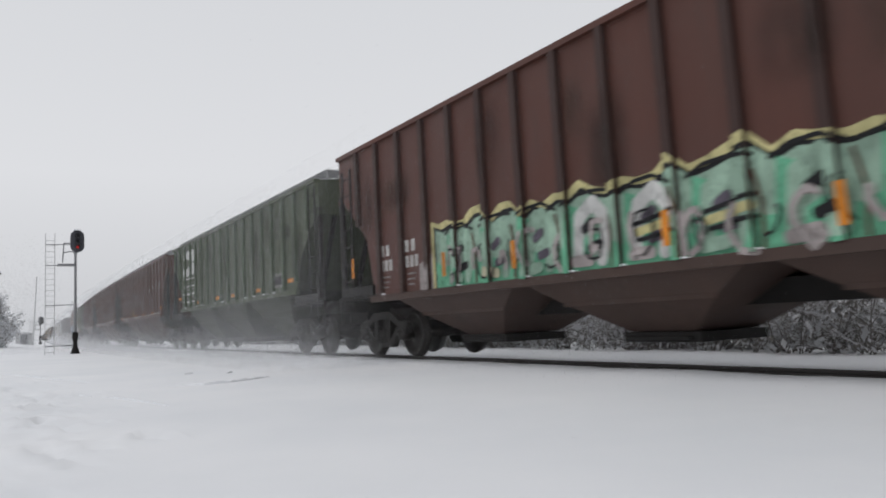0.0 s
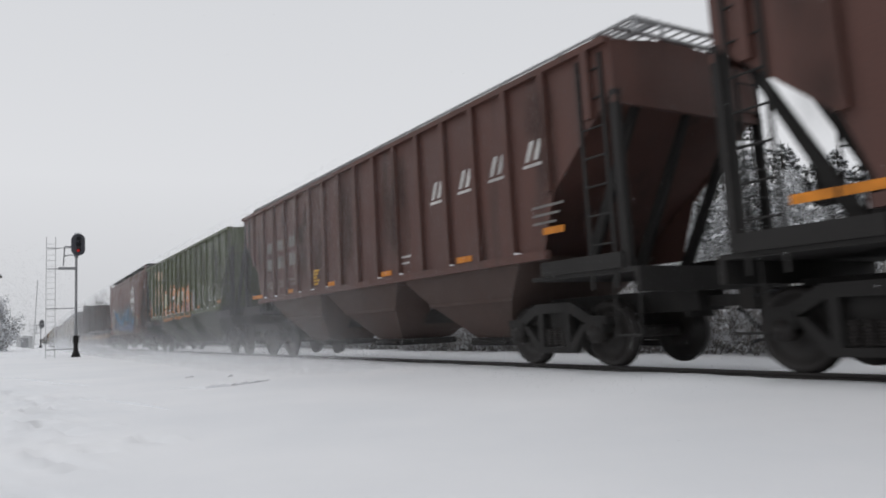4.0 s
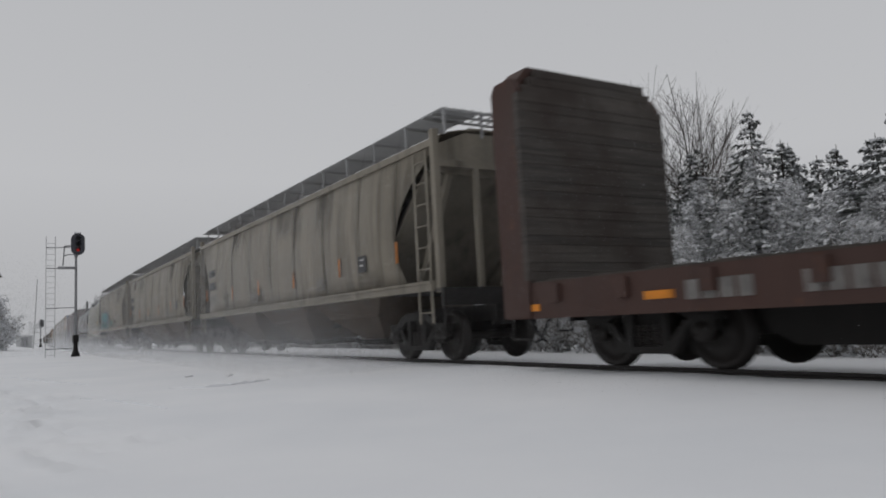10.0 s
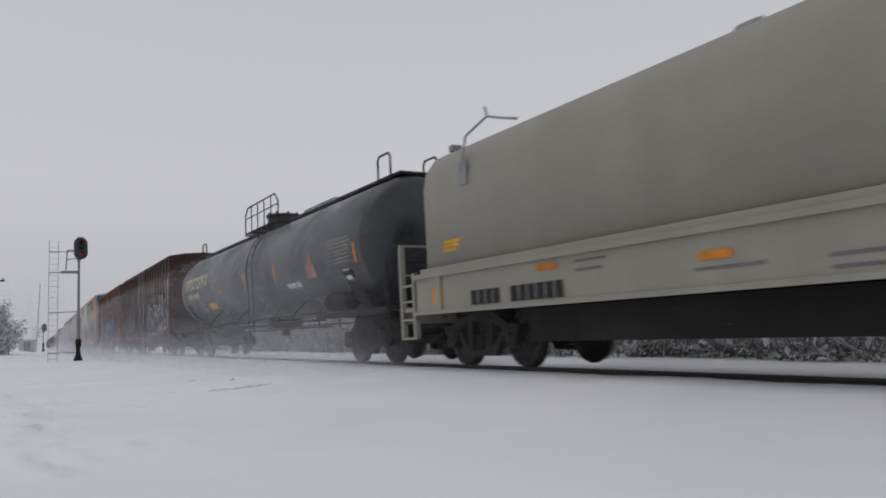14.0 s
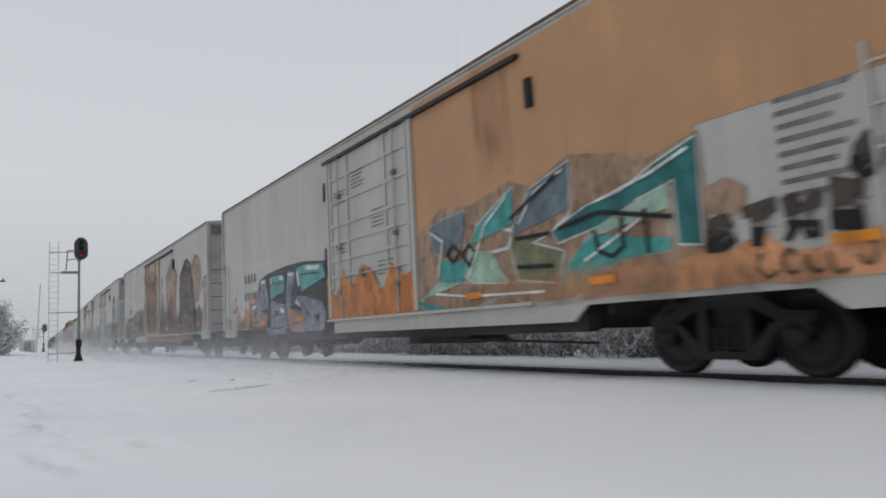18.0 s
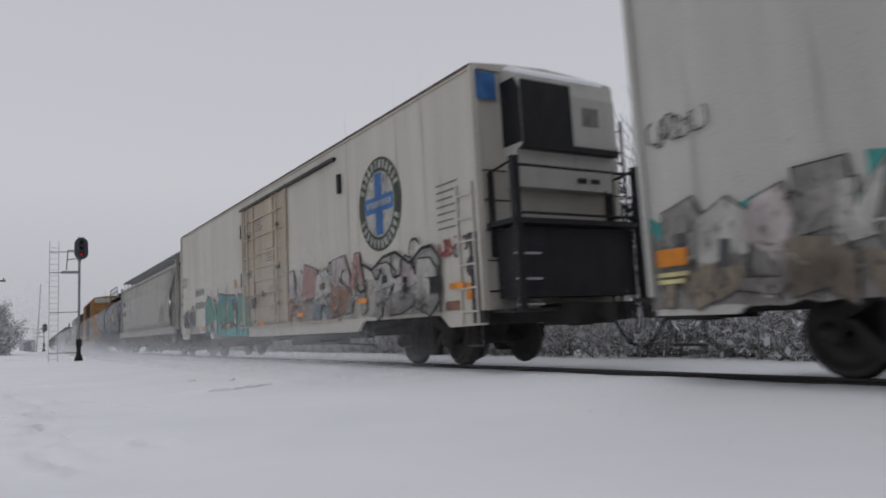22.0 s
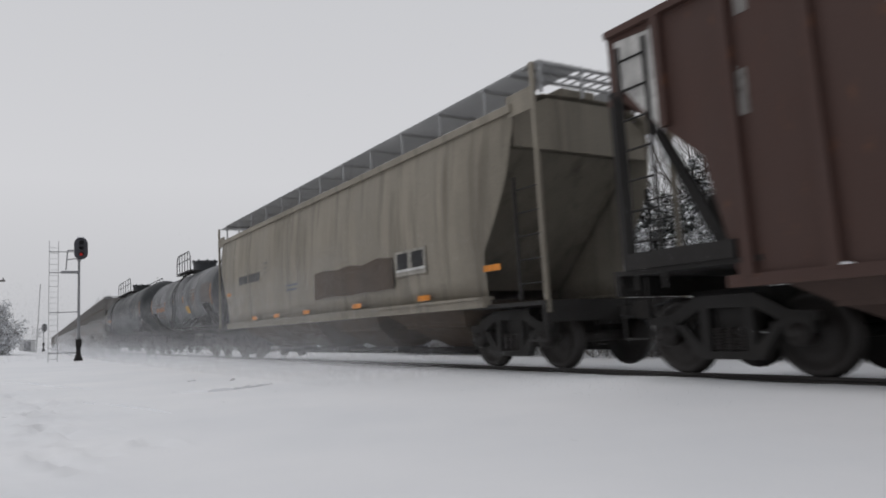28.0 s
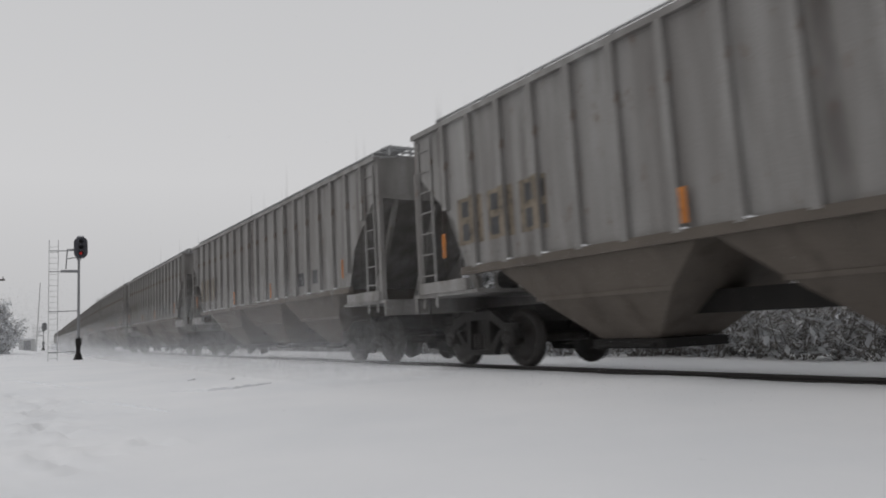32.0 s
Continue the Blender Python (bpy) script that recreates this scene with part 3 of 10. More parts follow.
def hopper_bays(car, xs, top, reach, material, y_top=1.45, low=0.42, out=0.55, slim=False):
    y_mid, y_low = 1.14, 0.62
    if slim:
        low, out, y_mid, y_low = 0.32, 0.55, 1.02, 0.34
        part("outlet_pipe", rod(BM(), (xs[0] - 1.2, 0, low - 0.10), (xs[-1] + 1.2, 0, low - 0.10), 0.07, 10), "under", car)
    for x in xs:
        bm = BM()
        mid = (top + low) / 2
        half = reach * 0.66 if slim else (reach + out) / 2
        hexa(bm, [(x - half, -y_mid, mid), (x + half, -y_mid, mid), (x + half, y_mid, mid), (x - half, y_mid, mid),
                  (x - reach, -y_top, top), (x + reach, -y_top, top), (x + reach, y_top, top), (x - reach, y_top, top)])
        hexa(bm, [(x - out, -y_low, low), (x + out, -y_low, low), (x + out, y_low, low), (x - out, y_low, low),
                  (x - half, -y_mid, mid), (x + half, -y_mid, mid), (x + half, y_mid, mid), (x - half, y_mid, mid)])
        b = part("hopper_bay", bm, material, car)
        part("outlet_gate", box(BM(), x - out - 0.12, x + out + 0.12, -y_low - 0.05, y_low + 0.05, low - 0.14, low - 0.01), "under", b)
        for s in (-1, 1):
            part("gate_rod", rod(BM(), (x - out, s * (y_low + 0.12), low - 0.08), (x + out, s * (y_low + 0.12), low - 0.08), 0.035), "under", b)
            part("bay_seam", box(BM(), x - half - 0.02, x + half + 0.02, *sorted((s * (y_mid - 0.005), s * (y_mid + 0.025))), mid - 0.03, mid + 0.03), material, b)


def grating(car, x0, x1, y0, y1, z, slats, material="galv", name="roof_walk", legs=0.0, step=1.45, edge=0.03):
    bm = BM()
    for i in range(slats):
        y = y0 + (y1 - y0) * (i + 0.5) / slats
        box(bm, x0, x1, y - 0.005, y + 0.005, z, z + edge)
    n = max(2, round((x1 - x0) / step))
    for k in range(n + 1):
        x = x0 + (x1 - x0) * k / n
        box(bm, x - 0.03, x + 0.03, y0, y1, z - 0.04, z - 0.002)
        if legs:
            for y in (y0 + 0.04, y1 - 0.04):
                box(bm, x - 0.02, x + 0.02, y - 0.02, y + 0.02, z - legs, z - 0.03)
    if step > 1:
        for k in range(int((x1 - x0) / 0.1)):
            box(bm, x0 + k * 0.1, x0 + k * 0.1 + 0.009, y0, y1, z + 0.002, z + edge - 0.006)
    return tagged(part(name, bm, material, car), kind="stuff")


def end_platform(car, s, half, material, z=1.30):
    bm = BM()
    box(bm, *sorted((s * (half - 1.9), s * (half + 0.22))), -1.50, 1.50, z - 0.06, z)
    box(bm, *sorted((s * (half + 0.14), s * (half + 0.22))), -1.50, 1.50, z - 0.32, z - 0.06)
    part("end_platform", bm, material, car)
    for y in (-1.46, 1.46):
        x0 = s * (half + 0.15)
        part("sill_step", path(BM(), [(x0, y, z - 0.1), (x0, y, 0.45), (x0 - s * 0.42, y, 0.45), (x0 - s * 0.42, y, z - 0.1)], 0.016), "under", car)


def brake_gear(car, s, half):
    bm = BM()
    lathe_x(bm, [(s * (half + 0.18), 0.26), (s * (half + 0.21), 0.28), (s * (half + 0.24), 0.26)], 16, 0.55, 2.2)
    box(bm, *sorted((s * (half + 0.02), s * (half + 0.18))), 0.42, 0.68, 1.95, 2.40)
    rod(bm, (s * (half + 0.1), 0.55, 1.3), (s * (half + 0.1), 0.55, 2.0), 0.02)
    part("brake_wheel", bm, "under", car)
    bm = BM()
    rod(bm, (s * (half - 1.3), 0.1, 1.55), (s * (half - 0.5), 0.1, 1.55), 0.2, 12)
    part("air_tank", bm, "under", car)


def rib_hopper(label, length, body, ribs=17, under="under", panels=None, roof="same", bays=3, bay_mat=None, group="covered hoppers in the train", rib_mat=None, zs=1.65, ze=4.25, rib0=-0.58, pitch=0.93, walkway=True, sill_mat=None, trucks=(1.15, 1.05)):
    """Straight-sided covered hopper with vertical ribs, slope-sheet ends and hopper bays below."""
    car = thing("hopper_car", label, "hopper car", group)
    half = length / 2
    cut = [(half, ze), (half, 3.60), (half - 1.30, 2.48), (half - 1.60, zs)]
    outline = cut + [(-x, z) for x, z in cut[::-1]]
    for s in (-1, 1):
        part("side_panel", prism_y(BM(), outline, *sorted((s * 1.455, s * 1.475))), body, car)
        bm = BM()
        part("side_sill", box(BM(), -half + 1.5, half - 1.5, *sorted((s * 1.44, s * 1.55)), zs - 0.10, zs + 0.03), sill_mat or body, car)
        box(bm, -half, half, *sorted((s * 1.40, s * 1.56)), ze - 0.02, ze + 0.07)
        part("top_chord", bm, body, car)
    # ribs: full height along the middle, cut short over the slanting ends
    def rib_mesh(low):
        bm = BM()
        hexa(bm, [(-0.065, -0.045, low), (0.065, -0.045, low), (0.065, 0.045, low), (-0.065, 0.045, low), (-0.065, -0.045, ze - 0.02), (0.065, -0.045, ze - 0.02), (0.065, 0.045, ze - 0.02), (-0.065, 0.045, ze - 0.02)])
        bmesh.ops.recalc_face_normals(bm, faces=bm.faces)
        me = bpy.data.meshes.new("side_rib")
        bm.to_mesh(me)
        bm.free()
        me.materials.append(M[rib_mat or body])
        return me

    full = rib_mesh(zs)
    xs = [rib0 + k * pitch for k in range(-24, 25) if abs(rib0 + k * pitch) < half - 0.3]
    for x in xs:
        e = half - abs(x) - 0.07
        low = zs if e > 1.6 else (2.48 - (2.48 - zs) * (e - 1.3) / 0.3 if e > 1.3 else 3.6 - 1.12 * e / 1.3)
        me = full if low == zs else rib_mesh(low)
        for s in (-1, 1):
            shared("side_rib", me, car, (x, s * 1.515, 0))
    RIBS[car.name] = (xs, 0.065, -1.475, -1.56)
    flecks = random.Random(int(length * 100))
    bm = BM()
    for x in xs:
        if half - abs(x) > 1.8 and flecks.random() < 0.75:
            w = flecks.uniform(0.05, 0.13)
            prism_y(bm, [(x + 0.07, zs + 0.03), (x + 0.07 + w, zs + 0.03), (x + 0.07 + w * 0.6, zs + 0.045), (x + 0.07, zs + 0.06)], -1.55, -1.49)
    tagged(part("snow_fleck", bm, "snow", car, "bits of snow lodged on the side sill"), kind="stuff")
    for s in (1, -1):
        bm = BM()
        hexa(bm, [(s * half, -1.45, 3.55), (s * (half - 2.7), -1.45, 1.55), (s * (half - 2.7), 1.45, 1.55), (s * half, 1.45, 3.55),
                  (s * half, -1.45, 3.60), (s * (half - 2.7), -1.45, 1.62), (s * (half - 2.7), 1.45, 1.62), (s * half, 1.45, 3.60)])
        part("slope_sheet", bm, body, car)
        bm = BM()
        box(bm, *sorted((s * (half - 0.02), s * (half + 0.02))), -1.475, 1.475, 3.5, ze)
        box(bm, *sorted((s * (half + 0.0), s * (half + 0.06))), -1.5, 1.5, 3.42, 3.52)
        part("end_sheet", bm, body, car)
        for y in (-1.0, 0, 1.0):
            part("end_brace", prism_y(BM(), [(s * half, 3.5), (s * (half - 0.12), 3.5), (s * (half - 1.3), 1.35), (s * (half - 1.1), 1.35)], y - 0.04, y + 0.04), under, car)
        for y in (-1.44, 1.44):
            part("end_post", box(BM(), *sorted((s * (half - 0.06), s * (half + 0.06))), y - 0.05, y + 0.05, 1.25, 3.6), under, car)
        ladder(car, s * (half - 0.38), -1.50, 1.05, 4.15, "x", 0.44, under)
        ladder(car, s * (half + 0.10), 1.15, 1.25, 4.2, "y", 0.44, under)
        end_platform(car, s, half, under)
        for y in (-1.49, 1.49):
            part("end_sill", box(BM(), *sorted((s * (half - 1.62), s * (half - 0.02))), y - 0.05, y + 0.05, 1.30, 1.50), under, car)
        if s < 0:
            brake_gear(car, s, half)
    part("roof", prism_x(BM(), [(-1.48, ze + 0.02), (-0.6, ze + 0.14), (0.6, ze + 0.14), (1.48, ze + 0.02), (1.48, ze - 0.06), (-1.48, ze - 0.06)], -half - 0.02, half + 0.02), body, car)
    for i in range(4):
        x = -half + length * (i + 0.5) / 4
        part("roof_hatch", box(BM(), x - length / 8 + 0.1, x + length / 8 - 0.1, -0.32, 0.32, ze + 0.12, ze + 0.26), body, car)
    if walkway:
        grating(car, -half + 0.7, half + 0.35, -1.38, -0.80, ze + 0.22, 5, "galv", legs=0.2)
        grating(car, -half - 0.35, half - 0.7, 0.80, 1.38, ze + 0.22, 5, "galv", legs=0.2)
        grating(car, half - 0.35, half + 0.35, -1.38, 1.38, ze + 0.23, 14, "galv", "end_walk", step=0.6)
    bx = {3: (-length * 0.245, 0, length * 0.245), 4: (-4.8, -1.6, 1.6, 4.8), 2: (-3.2, 3.2)}[bays]
    hopper_bays(car, bx, zs + 0.02, {3: length * 0.122, 4: 1.6, 2: 3.2}[bays], bay_mat or body)
    running_gear(car, half + 0.05, (half - trucks[0], half - trucks[1]))
    return car


def curve_hopper(label, length, body, zs=1.45, ze=3.98, crown=4.34, under="under", walk_z=4.58, walk_mat="galv", solid=False, rim=None, round_end=1.45, sill_h=0.16, bays=3,
                 group="covered hoppers in the train", bay_mat=None, trucks=(1.3, 1.2), cut=None, post_out=0.2):
    """Covered hopper with smooth bowed sides, curved side openings at both ends and gratings on the roof."""
    car = thing("hopper_car", label, "hopper car", group)
    half = length / 2
    prof = []
    for k in range(9):
        z = zs + (ze - zs) * k / 8
        prof.append((-1.56 + 0.10 * (2 * k / 8 - 0.9) ** 2, z))
    for k in range(1, 6):
        a = k / 6
        prof.append((-1.44 * math.cos(a * math.pi / 2) ** 0.8, ze + (crown - ze) * math.sin(a * math.pi / 2)))
    prof += [(0, crown)] + [(-y, z) for y, z in prof[::-1]]
    zc = 3.75

    def inset(z):
        if cut:
            for (za, a), (zb, b) in zip(cut, cut[1:]):
                if za >= z >= zb:
                    return a + (b - a) * (za - z) / (za - zb)
            return cut[0][1] if z > cut[0][0] else cut[-1][1]
        if z >= zc:
            return 0.0
        return round_end * math.sin(min(1.0, (zc - z) / (zc - zs + 0.75)) * math.pi) ** 0.75

    bm = BM()
    rings = []
    cols = [-1] + [-1 + 2 * i / 12 for i in range(1, 12)] + [1]
    for u in cols:
        rings.append([bm.verts.new((u * (half - inset(z)) if abs(u) == 1 else u * (half - 1.6), y, z)) for y, z in prof])
    for a, b in zip(rings, rings[1:]):
        for i in range(len(prof) - 1):
            bm.faces.new((a[i], b[i], b[i + 1], a[i + 1]))
    shell = part("body_shell", bm, body, car, "", True)
    mod = shell.modifiers.new("thickness", "SOLIDIFY")
    mod.thickness, mod.offset = 0.02, -1
    for s in (1, -1):
        bm = BM()
        e = 0.05 + inset(3.6) + (0.3 if cut else 0)
        hexa(bm, [(s * (half - e), -1.38, 3.50), (s * (half - 2.9), -1.42, 1.35), (s * (half - 2.9), 1.42, 1.35), (s * (half - e), 1.38, 3.50),
                  (s * (half - e), -1.38, 3.56), (s * (half - 2.9), -1.42, 1.44), (s * (half - 2.9), 1.42, 1.44), (s * (half - e), 1.38, 3.56)])
        part("slope_sheet", bm, body, car)
        x1 = half - inset(ze) - 0.03
        part("end_sheet", prism_x(BM(), [(-1.42, 3.45), (-1.42, ze - 0.03), (-0.7, crown - 0.09), (0.7, crown - 0.09), (1.42, ze - 0.03), (1.42, 3.45)], *sorted((s * (x1 - 0.05), s * x1))), body, car)
        if cut:
            # open end: thin posts out at the end, tied back to the eaves, and a short ladder
            xp = half + post_out
            for y in (-1.44, 1.44):
                part("end_post", box(BM(), *sorted((s * (xp - 0.035), s * (xp + 0.035))), y - 0.03, y + 0.03, zs - 0.3, walk_z - 0.02), rim or body, car)
                part("tie_plate", box(BM(), *sorted((s * (x1 - 0.1), s * (xp - 0.051))), y - 0.02, y + 0.02, ze - 0.12, ze + 0.22), body, car)
                part("ladder_stile", box(BM(), *sorted((s * (xp - 0.64), s * (xp - 0.60))), y - 0.02, y + 0.02, zs - 0.1, 2.95), under, car)
                for k in range(5):
                    part("rung", rod(BM(), (s * (xp - 0.6), y, zs + 0.15 + 0.36 * k), (s * (xp - 0.05), y, zs + 0.15 + 0.36 * k), 0.012), under, car)
        else:
            for y in (-1.44, 1.44):
                part("end_post", box(BM(), *sorted((s * (half - 0.02), s * (half + 0.12))), y - 0.06, y + 0.06, zs - 0.2, ze + 0.25), rim or body, car)
            for y in (-0.55, 0.55):
                part("end_post", box(BM(), *sorted((s * (half - 0.02), s * (half + 0.08))), y - 0.05, y + 0.05, zs - 0.2, 3.55), rim or body, car)
            part("end_beam", box(BM(), *sorted((s * (half - 0.02), s * (half + 0.085))), -1.38, 1.38, 3.55, 3.68), rim or body, car)
            for y in (-1.0, 1.0):
                part("end_brace", prism_y(BM(), [(s * (half - 0.1), 3.5), (s * (half - 0.25), 3.5), (s * (half - 1.6), 1.3), (s * (half - 1.4), 1.3)], y - 0.05, y + 0.05), body, car)
            ladder(car, s * (half - 0.36), -1.53, zs - 0.75, ze - 0.1, "x", 0.46, rim or body)
            ladder(car, s * (half + 0.12), 1.1, zs - 0.1, ze, "y", 0.44, rim or body)
        end_platform(car, s, half, under, zs - 0.12)
        if s < 0:
            brake_gear(car, s, half)
    for s in (-1, 1):
        bm = BM()
        xe = half - (inset(zs) if cut else 0.05)
        box(bm, -xe, xe, *sorted((s * 1.42, s * 1.58)), zs - sill_h, zs + 0.02)
        box(bm, -xe, xe, *sorted((s * 1.36, s * 1.62)), zs - 0.03, zs + 0.01)
        part("side_sill", bm, body, car)
        bm = BM()
        box(bm, -half + inset(ze), half - inset(ze), *sorted((s * 1.40, s * 1.50)), ze - 0.05, ze + 0.08)
        part("eave_rail", bm, rim or body, car)
    for i in range(10):
        x = -half + length * (i + 0.5) / 10
        part("roof_hatch", box(BM(), x - 0.5, x + 0.5, -0.36, 0.36, crown - 0.02, crown + 0.13), body, car)
    if solid:
        bm = BM()
        box(bm, -half + 0.3, half + 0.1, -1.32, -0.72, walk_z, walk_z + 0.05)
        part("roof_walk", bm, walk_mat, car)
    else:
        grating(car, -half + 0.45, half + 0.25, -1.36, -0.46, walk_z, 15, walk_mat, legs=walk_z - ze - 0.12)
    grating(car, -half - 0.25, half - 0.45, 0.70, 1.36, walk_z, 8, walk_mat, legs=walk_z - ze - 0.12)
    for s in (1, -1):
        grating(car, *sorted((s * (half - 0.45), s * (half + 0.25))), -1.36, 1.36, walk_z + 0.01, 14, walk_mat, "end_walk", step=0.5)
    xs = {3: (-length * 0.245, 0, length * 0.245), 4: (-length * 0.29, -length * 0.097, length * 0.097, length * 0.29), 2: (-length * 0.18, length * 0.18)}[bays]
    hopper_bays(car, xs, zs, {3: length * 0.122, 4: length * 0.093, 2: length * 0.17}[bays], bay_mat or body, slim=bays == 4)
    running_gear(car, half + 0.1, (half - trucks[0], half - trucks[1]), sill=bays != 4)
    if bays == 4:
        for s in (-1, 1):
            part("stub_sill", box(BM(), *sorted((s * (half - 3.4), s * (half + 0.1))), -0.28, 0.28, 0.72, 1.02), under, car)
    return car


def tank_car(label, shell_len, body, radius=1.50, axis_z=2.78, overhang=1.55, dome=0.0, top_walk=False, rail_len=5.0, group="tank cars in the train", hoops=0, truck_in=0.8, rail_mid=None, ladder_x=None, walk_on=0.0):
    """Tank car without a full frame: round shell, bowed heads, top platform with rails, stub sills at the ends."""
    car = thing("tank_car", label, "tank car", group)
    half = shell_len / 2
    prof = [(-half - 0.62 + 0.62 * (1 - math.cos(a)), radius * math.sin(a) ** 0.9) for a in (0, 0.2, 0.42, 0.65, 0.9, 1.15, 1.4)]
    prof = [(x, r if i else 0.0) for i, (x, r) in enumerate(prof)]
    barrel = [(-half + (2 * half) * i / 8, radius) for i in range(9)]
    bm = lathe_x(BM(), prof + barrel + [(-x, r) for x, r in prof[::-1]], 56, 0, axis_z)
    part("tank_shell", bm, body, car, "", True)
    for x in [-half + 0.02] + [-half + 2 * half * i / 5 for i in range(1, 5)] + [half - 0.02]:
        part("weld_seam", lathe_x(BM(), [(x - 0.02, radius - 0.01), (x - 0.012, radius + 0.006), (x + 0.012, radius + 0.006), (x + 0.02, radius - 0.01)], 48, 0, axis_z), body, car)
    top = axis_z + radius
    # manway and its platform
    bm = BM()
    rod(bm, (dome, 0, top - 0.1), (dome, 0, top + 0.42), 0.52, 24)
    rod(bm, (dome, 0, top + 0.42), (dome, 0, top + 0.50), 0.57, 24)
    for k in range(8):
        a = k * math.pi / 4
        rod(bm, (dome + 0.5 * math.cos(a), 0.5 * math.sin(a), top + 0.36), (dome + 0.5 * math.cos(a), 0.5 * math.sin(a), top + 0.56), 0.04)
    part("manway", bm, body, car)
    mid = dome if rail_mid is None else rail_mid
    lx = dome if ladder_x is None else ladder_x
    r = rail_len / 2
    for y0, y1 in ((-1.05, -0.55), (0.55, 1.05)):
        grating(car, mid - r, mid + r + walk_on, y0, y1, top + 0.02 - 0.1, 6, "under", "platform", step=0.8, edge=0.06)
    bm = BM()
    zt = top + 0.80
    for y in (-1.02, 1.02):
        part("guard_rail", path(BM(), [(mid - r, y, top - 0.05), (mid - r, y, top + 0.55), (mid - r + 0.3, y, zt), (mid + r - 0.3, y, zt), (mid + r, y, top + 0.55), (mid + r, y, top - 0.05)], 0.024), "under", car)
        for k in range(1, 5):
            x = mid - r + rail_len * k / 5
            part("rail_post", rod(BM(), (x, y, top - 0.08), (x, y, zt), 0.02), "under", car)
        part("mid_rail", rod(BM(), (mid - r, y, top + 0.45), (mid + r, y, top + 0.45), 0.018), "under", car)
    # ladder down the side
    bm = BM()
    for k in range(9):
        a = radians(18 + k * 11)
        y, z = -(radius + 0.12) * math.sin(a), axis_z + (radius + 0.12) * math.cos(a)
        part("rung", rod(BM(), (lx - 0.25, y, z), (lx + 0.25, y, z), 0.014), "under", car)
    for x in (-0.25, 0.25):
        path(bm, [(lx + x, -(radius + 0.12) * math.sin(radians(15 + i * 11)), axis_z + (radius + 0.12) * math.cos(radians(15 + i * 11))) for i in range(9)] + [(lx + x, -1.55, 0.75)], 0.018)
    part("ladder_rail", bm, "under", car)
    if hoops:
        part("hand_hoop", path(BM(), [(hoops, -0.3, top - 0.05), (hoops + 0.05, -0.3, top + 0.8), (hoops + 0.3, -0.3, top + 0.95), (hoops + 2.6, -0.3, top + 0.9), (hoops + 2.9, -0.3, top - 0.05)], 0.03, 8), "under", car)
    if top_walk:
        bm = BM()
        box(bm, -half - 0.1, half + 0.1, -0.45, 0.45, top + 0.005, top + 0.075)
        for k in range(14):
            x = -half + 0.6 + k * (2 * half - 1.2) / 13
            box(bm, x - 0.06, x + 0.06, -0.3, 0.3, top - 0.04, top + 0.02)
        part("top_walk", bm, "under", car)
        bm = BM()
        for s in (-1, 1):
            for y in (-0.62, 0.62):
                x = s * (half - 0.35)
                path(bm, [(x - 0.32, y, top - 0.1), (x - 0.32, y, top + 0.42), (x - 0.24, y, top + 0.52), (x + 0.24, y, top + 0.52), (x + 0.32, y, top + 0.42), (x + 0.32, y, top - 0.15)], 0.026, 8)
        part("grab_hoop", bm, "under", car)
    # saddles, stub sills, end platforms
    for s in (-1, 1):
        x = s * (half - 0.9)
        bm = BM()
        prism_x(bm, [(-1.25, 1.85), (-1.42, 2.1), (-0.35, 0.95), (0.35, 0.95), (1.42, 2.1), (1.25, 1.85), (0.9, 1.25), (-0.9, 1.25)], x - 0.25, x + 0.25)
        box(bm, *sorted((s * (half - 3.0), s * (half + overhang - 0.2))), -0.30, 0.30, 0.72, 1.15)
        box(bm, x - 0.3, x + 0.3, -1.35, 1.35, 1.02, 1.20)
        part("bolster", bm, "under", car)
        bm = BM()
        box(bm, *sorted((s * (half + 0.05), s * (half + overhang - 0.3))), -1.45, 1.45, 1.12, 1.18)
        box(bm, *sorted((s * (half - 2.6), s * (half + overhang - 0.3))), -1.50, -1.40, 1.06, 1.18)
        box(bm, *sorted((s * (half - 2.6), s * (half + overhang - 0.3))), 1.40, 1.50, 1.06, 1.18)
        part("end_platform", bm, "under", car)
        bm = BM()
        xe = s * (half + overhang - 0.35)
        path(bm, [(xe, -1.45, 0.42), (xe, -1.45, 2.1), (xe, 1.45, 2.1), (xe, 1.45, 0.42)], 0.02)
        path(bm, [(xe - s * 0.45, -1.47, 1.15), (xe - s * 0.45, -1.47, 0.42), (xe, -1.47, 0.42)], 0.016)
        rod(bm, (xe, -1.45, 1.65), (xe, 1.45, 1.65), 0.016)
        part("end_rail", bm, "under", car)
        add_truck(car, s * (half - truck_in))
        c = shared("coupler", COUPLER, car, (s * (half + overhang - 0.25), 0, 0))
        h = shared("air_hose", HOSE, car, (s * (half + overhang - 0.25), 0, 0))
        if s < 0:
            c.rotation_euler = h.rotation_euler = (0, 0, math.pi)
    bm = BM()
    for y, z in ((-1.44, 1.20), (-1.44, 1.02), (-1.30, 0.86), (1.44, 1.20), (1.44, 1.0)):
        rod(bm, (-half + 2.2, y, z), (half - 2.2, y, z), 0.022)
    for k in range(8):
        x = -half + 2.6 + k * (2 * half - 5.2) / 7
        for y in (-1.44, 1.44):
            rod(bm, (x, y, 0.86), (x, y, 1.24), 0.02)
            rod(bm, (x, y, 1.22), (x, y * 0.72, axis_z - radius + 0.42), 0.02)
    part("side_rail", bm, "under", car)
    bm = BM()
    rod(bm, (half - 2.9, -0.95, 1.45), (half - 1.6, -0.95, 1.45), 0.22, 14)
    part("air_tank", bm, "under", car)
    bm = BM()
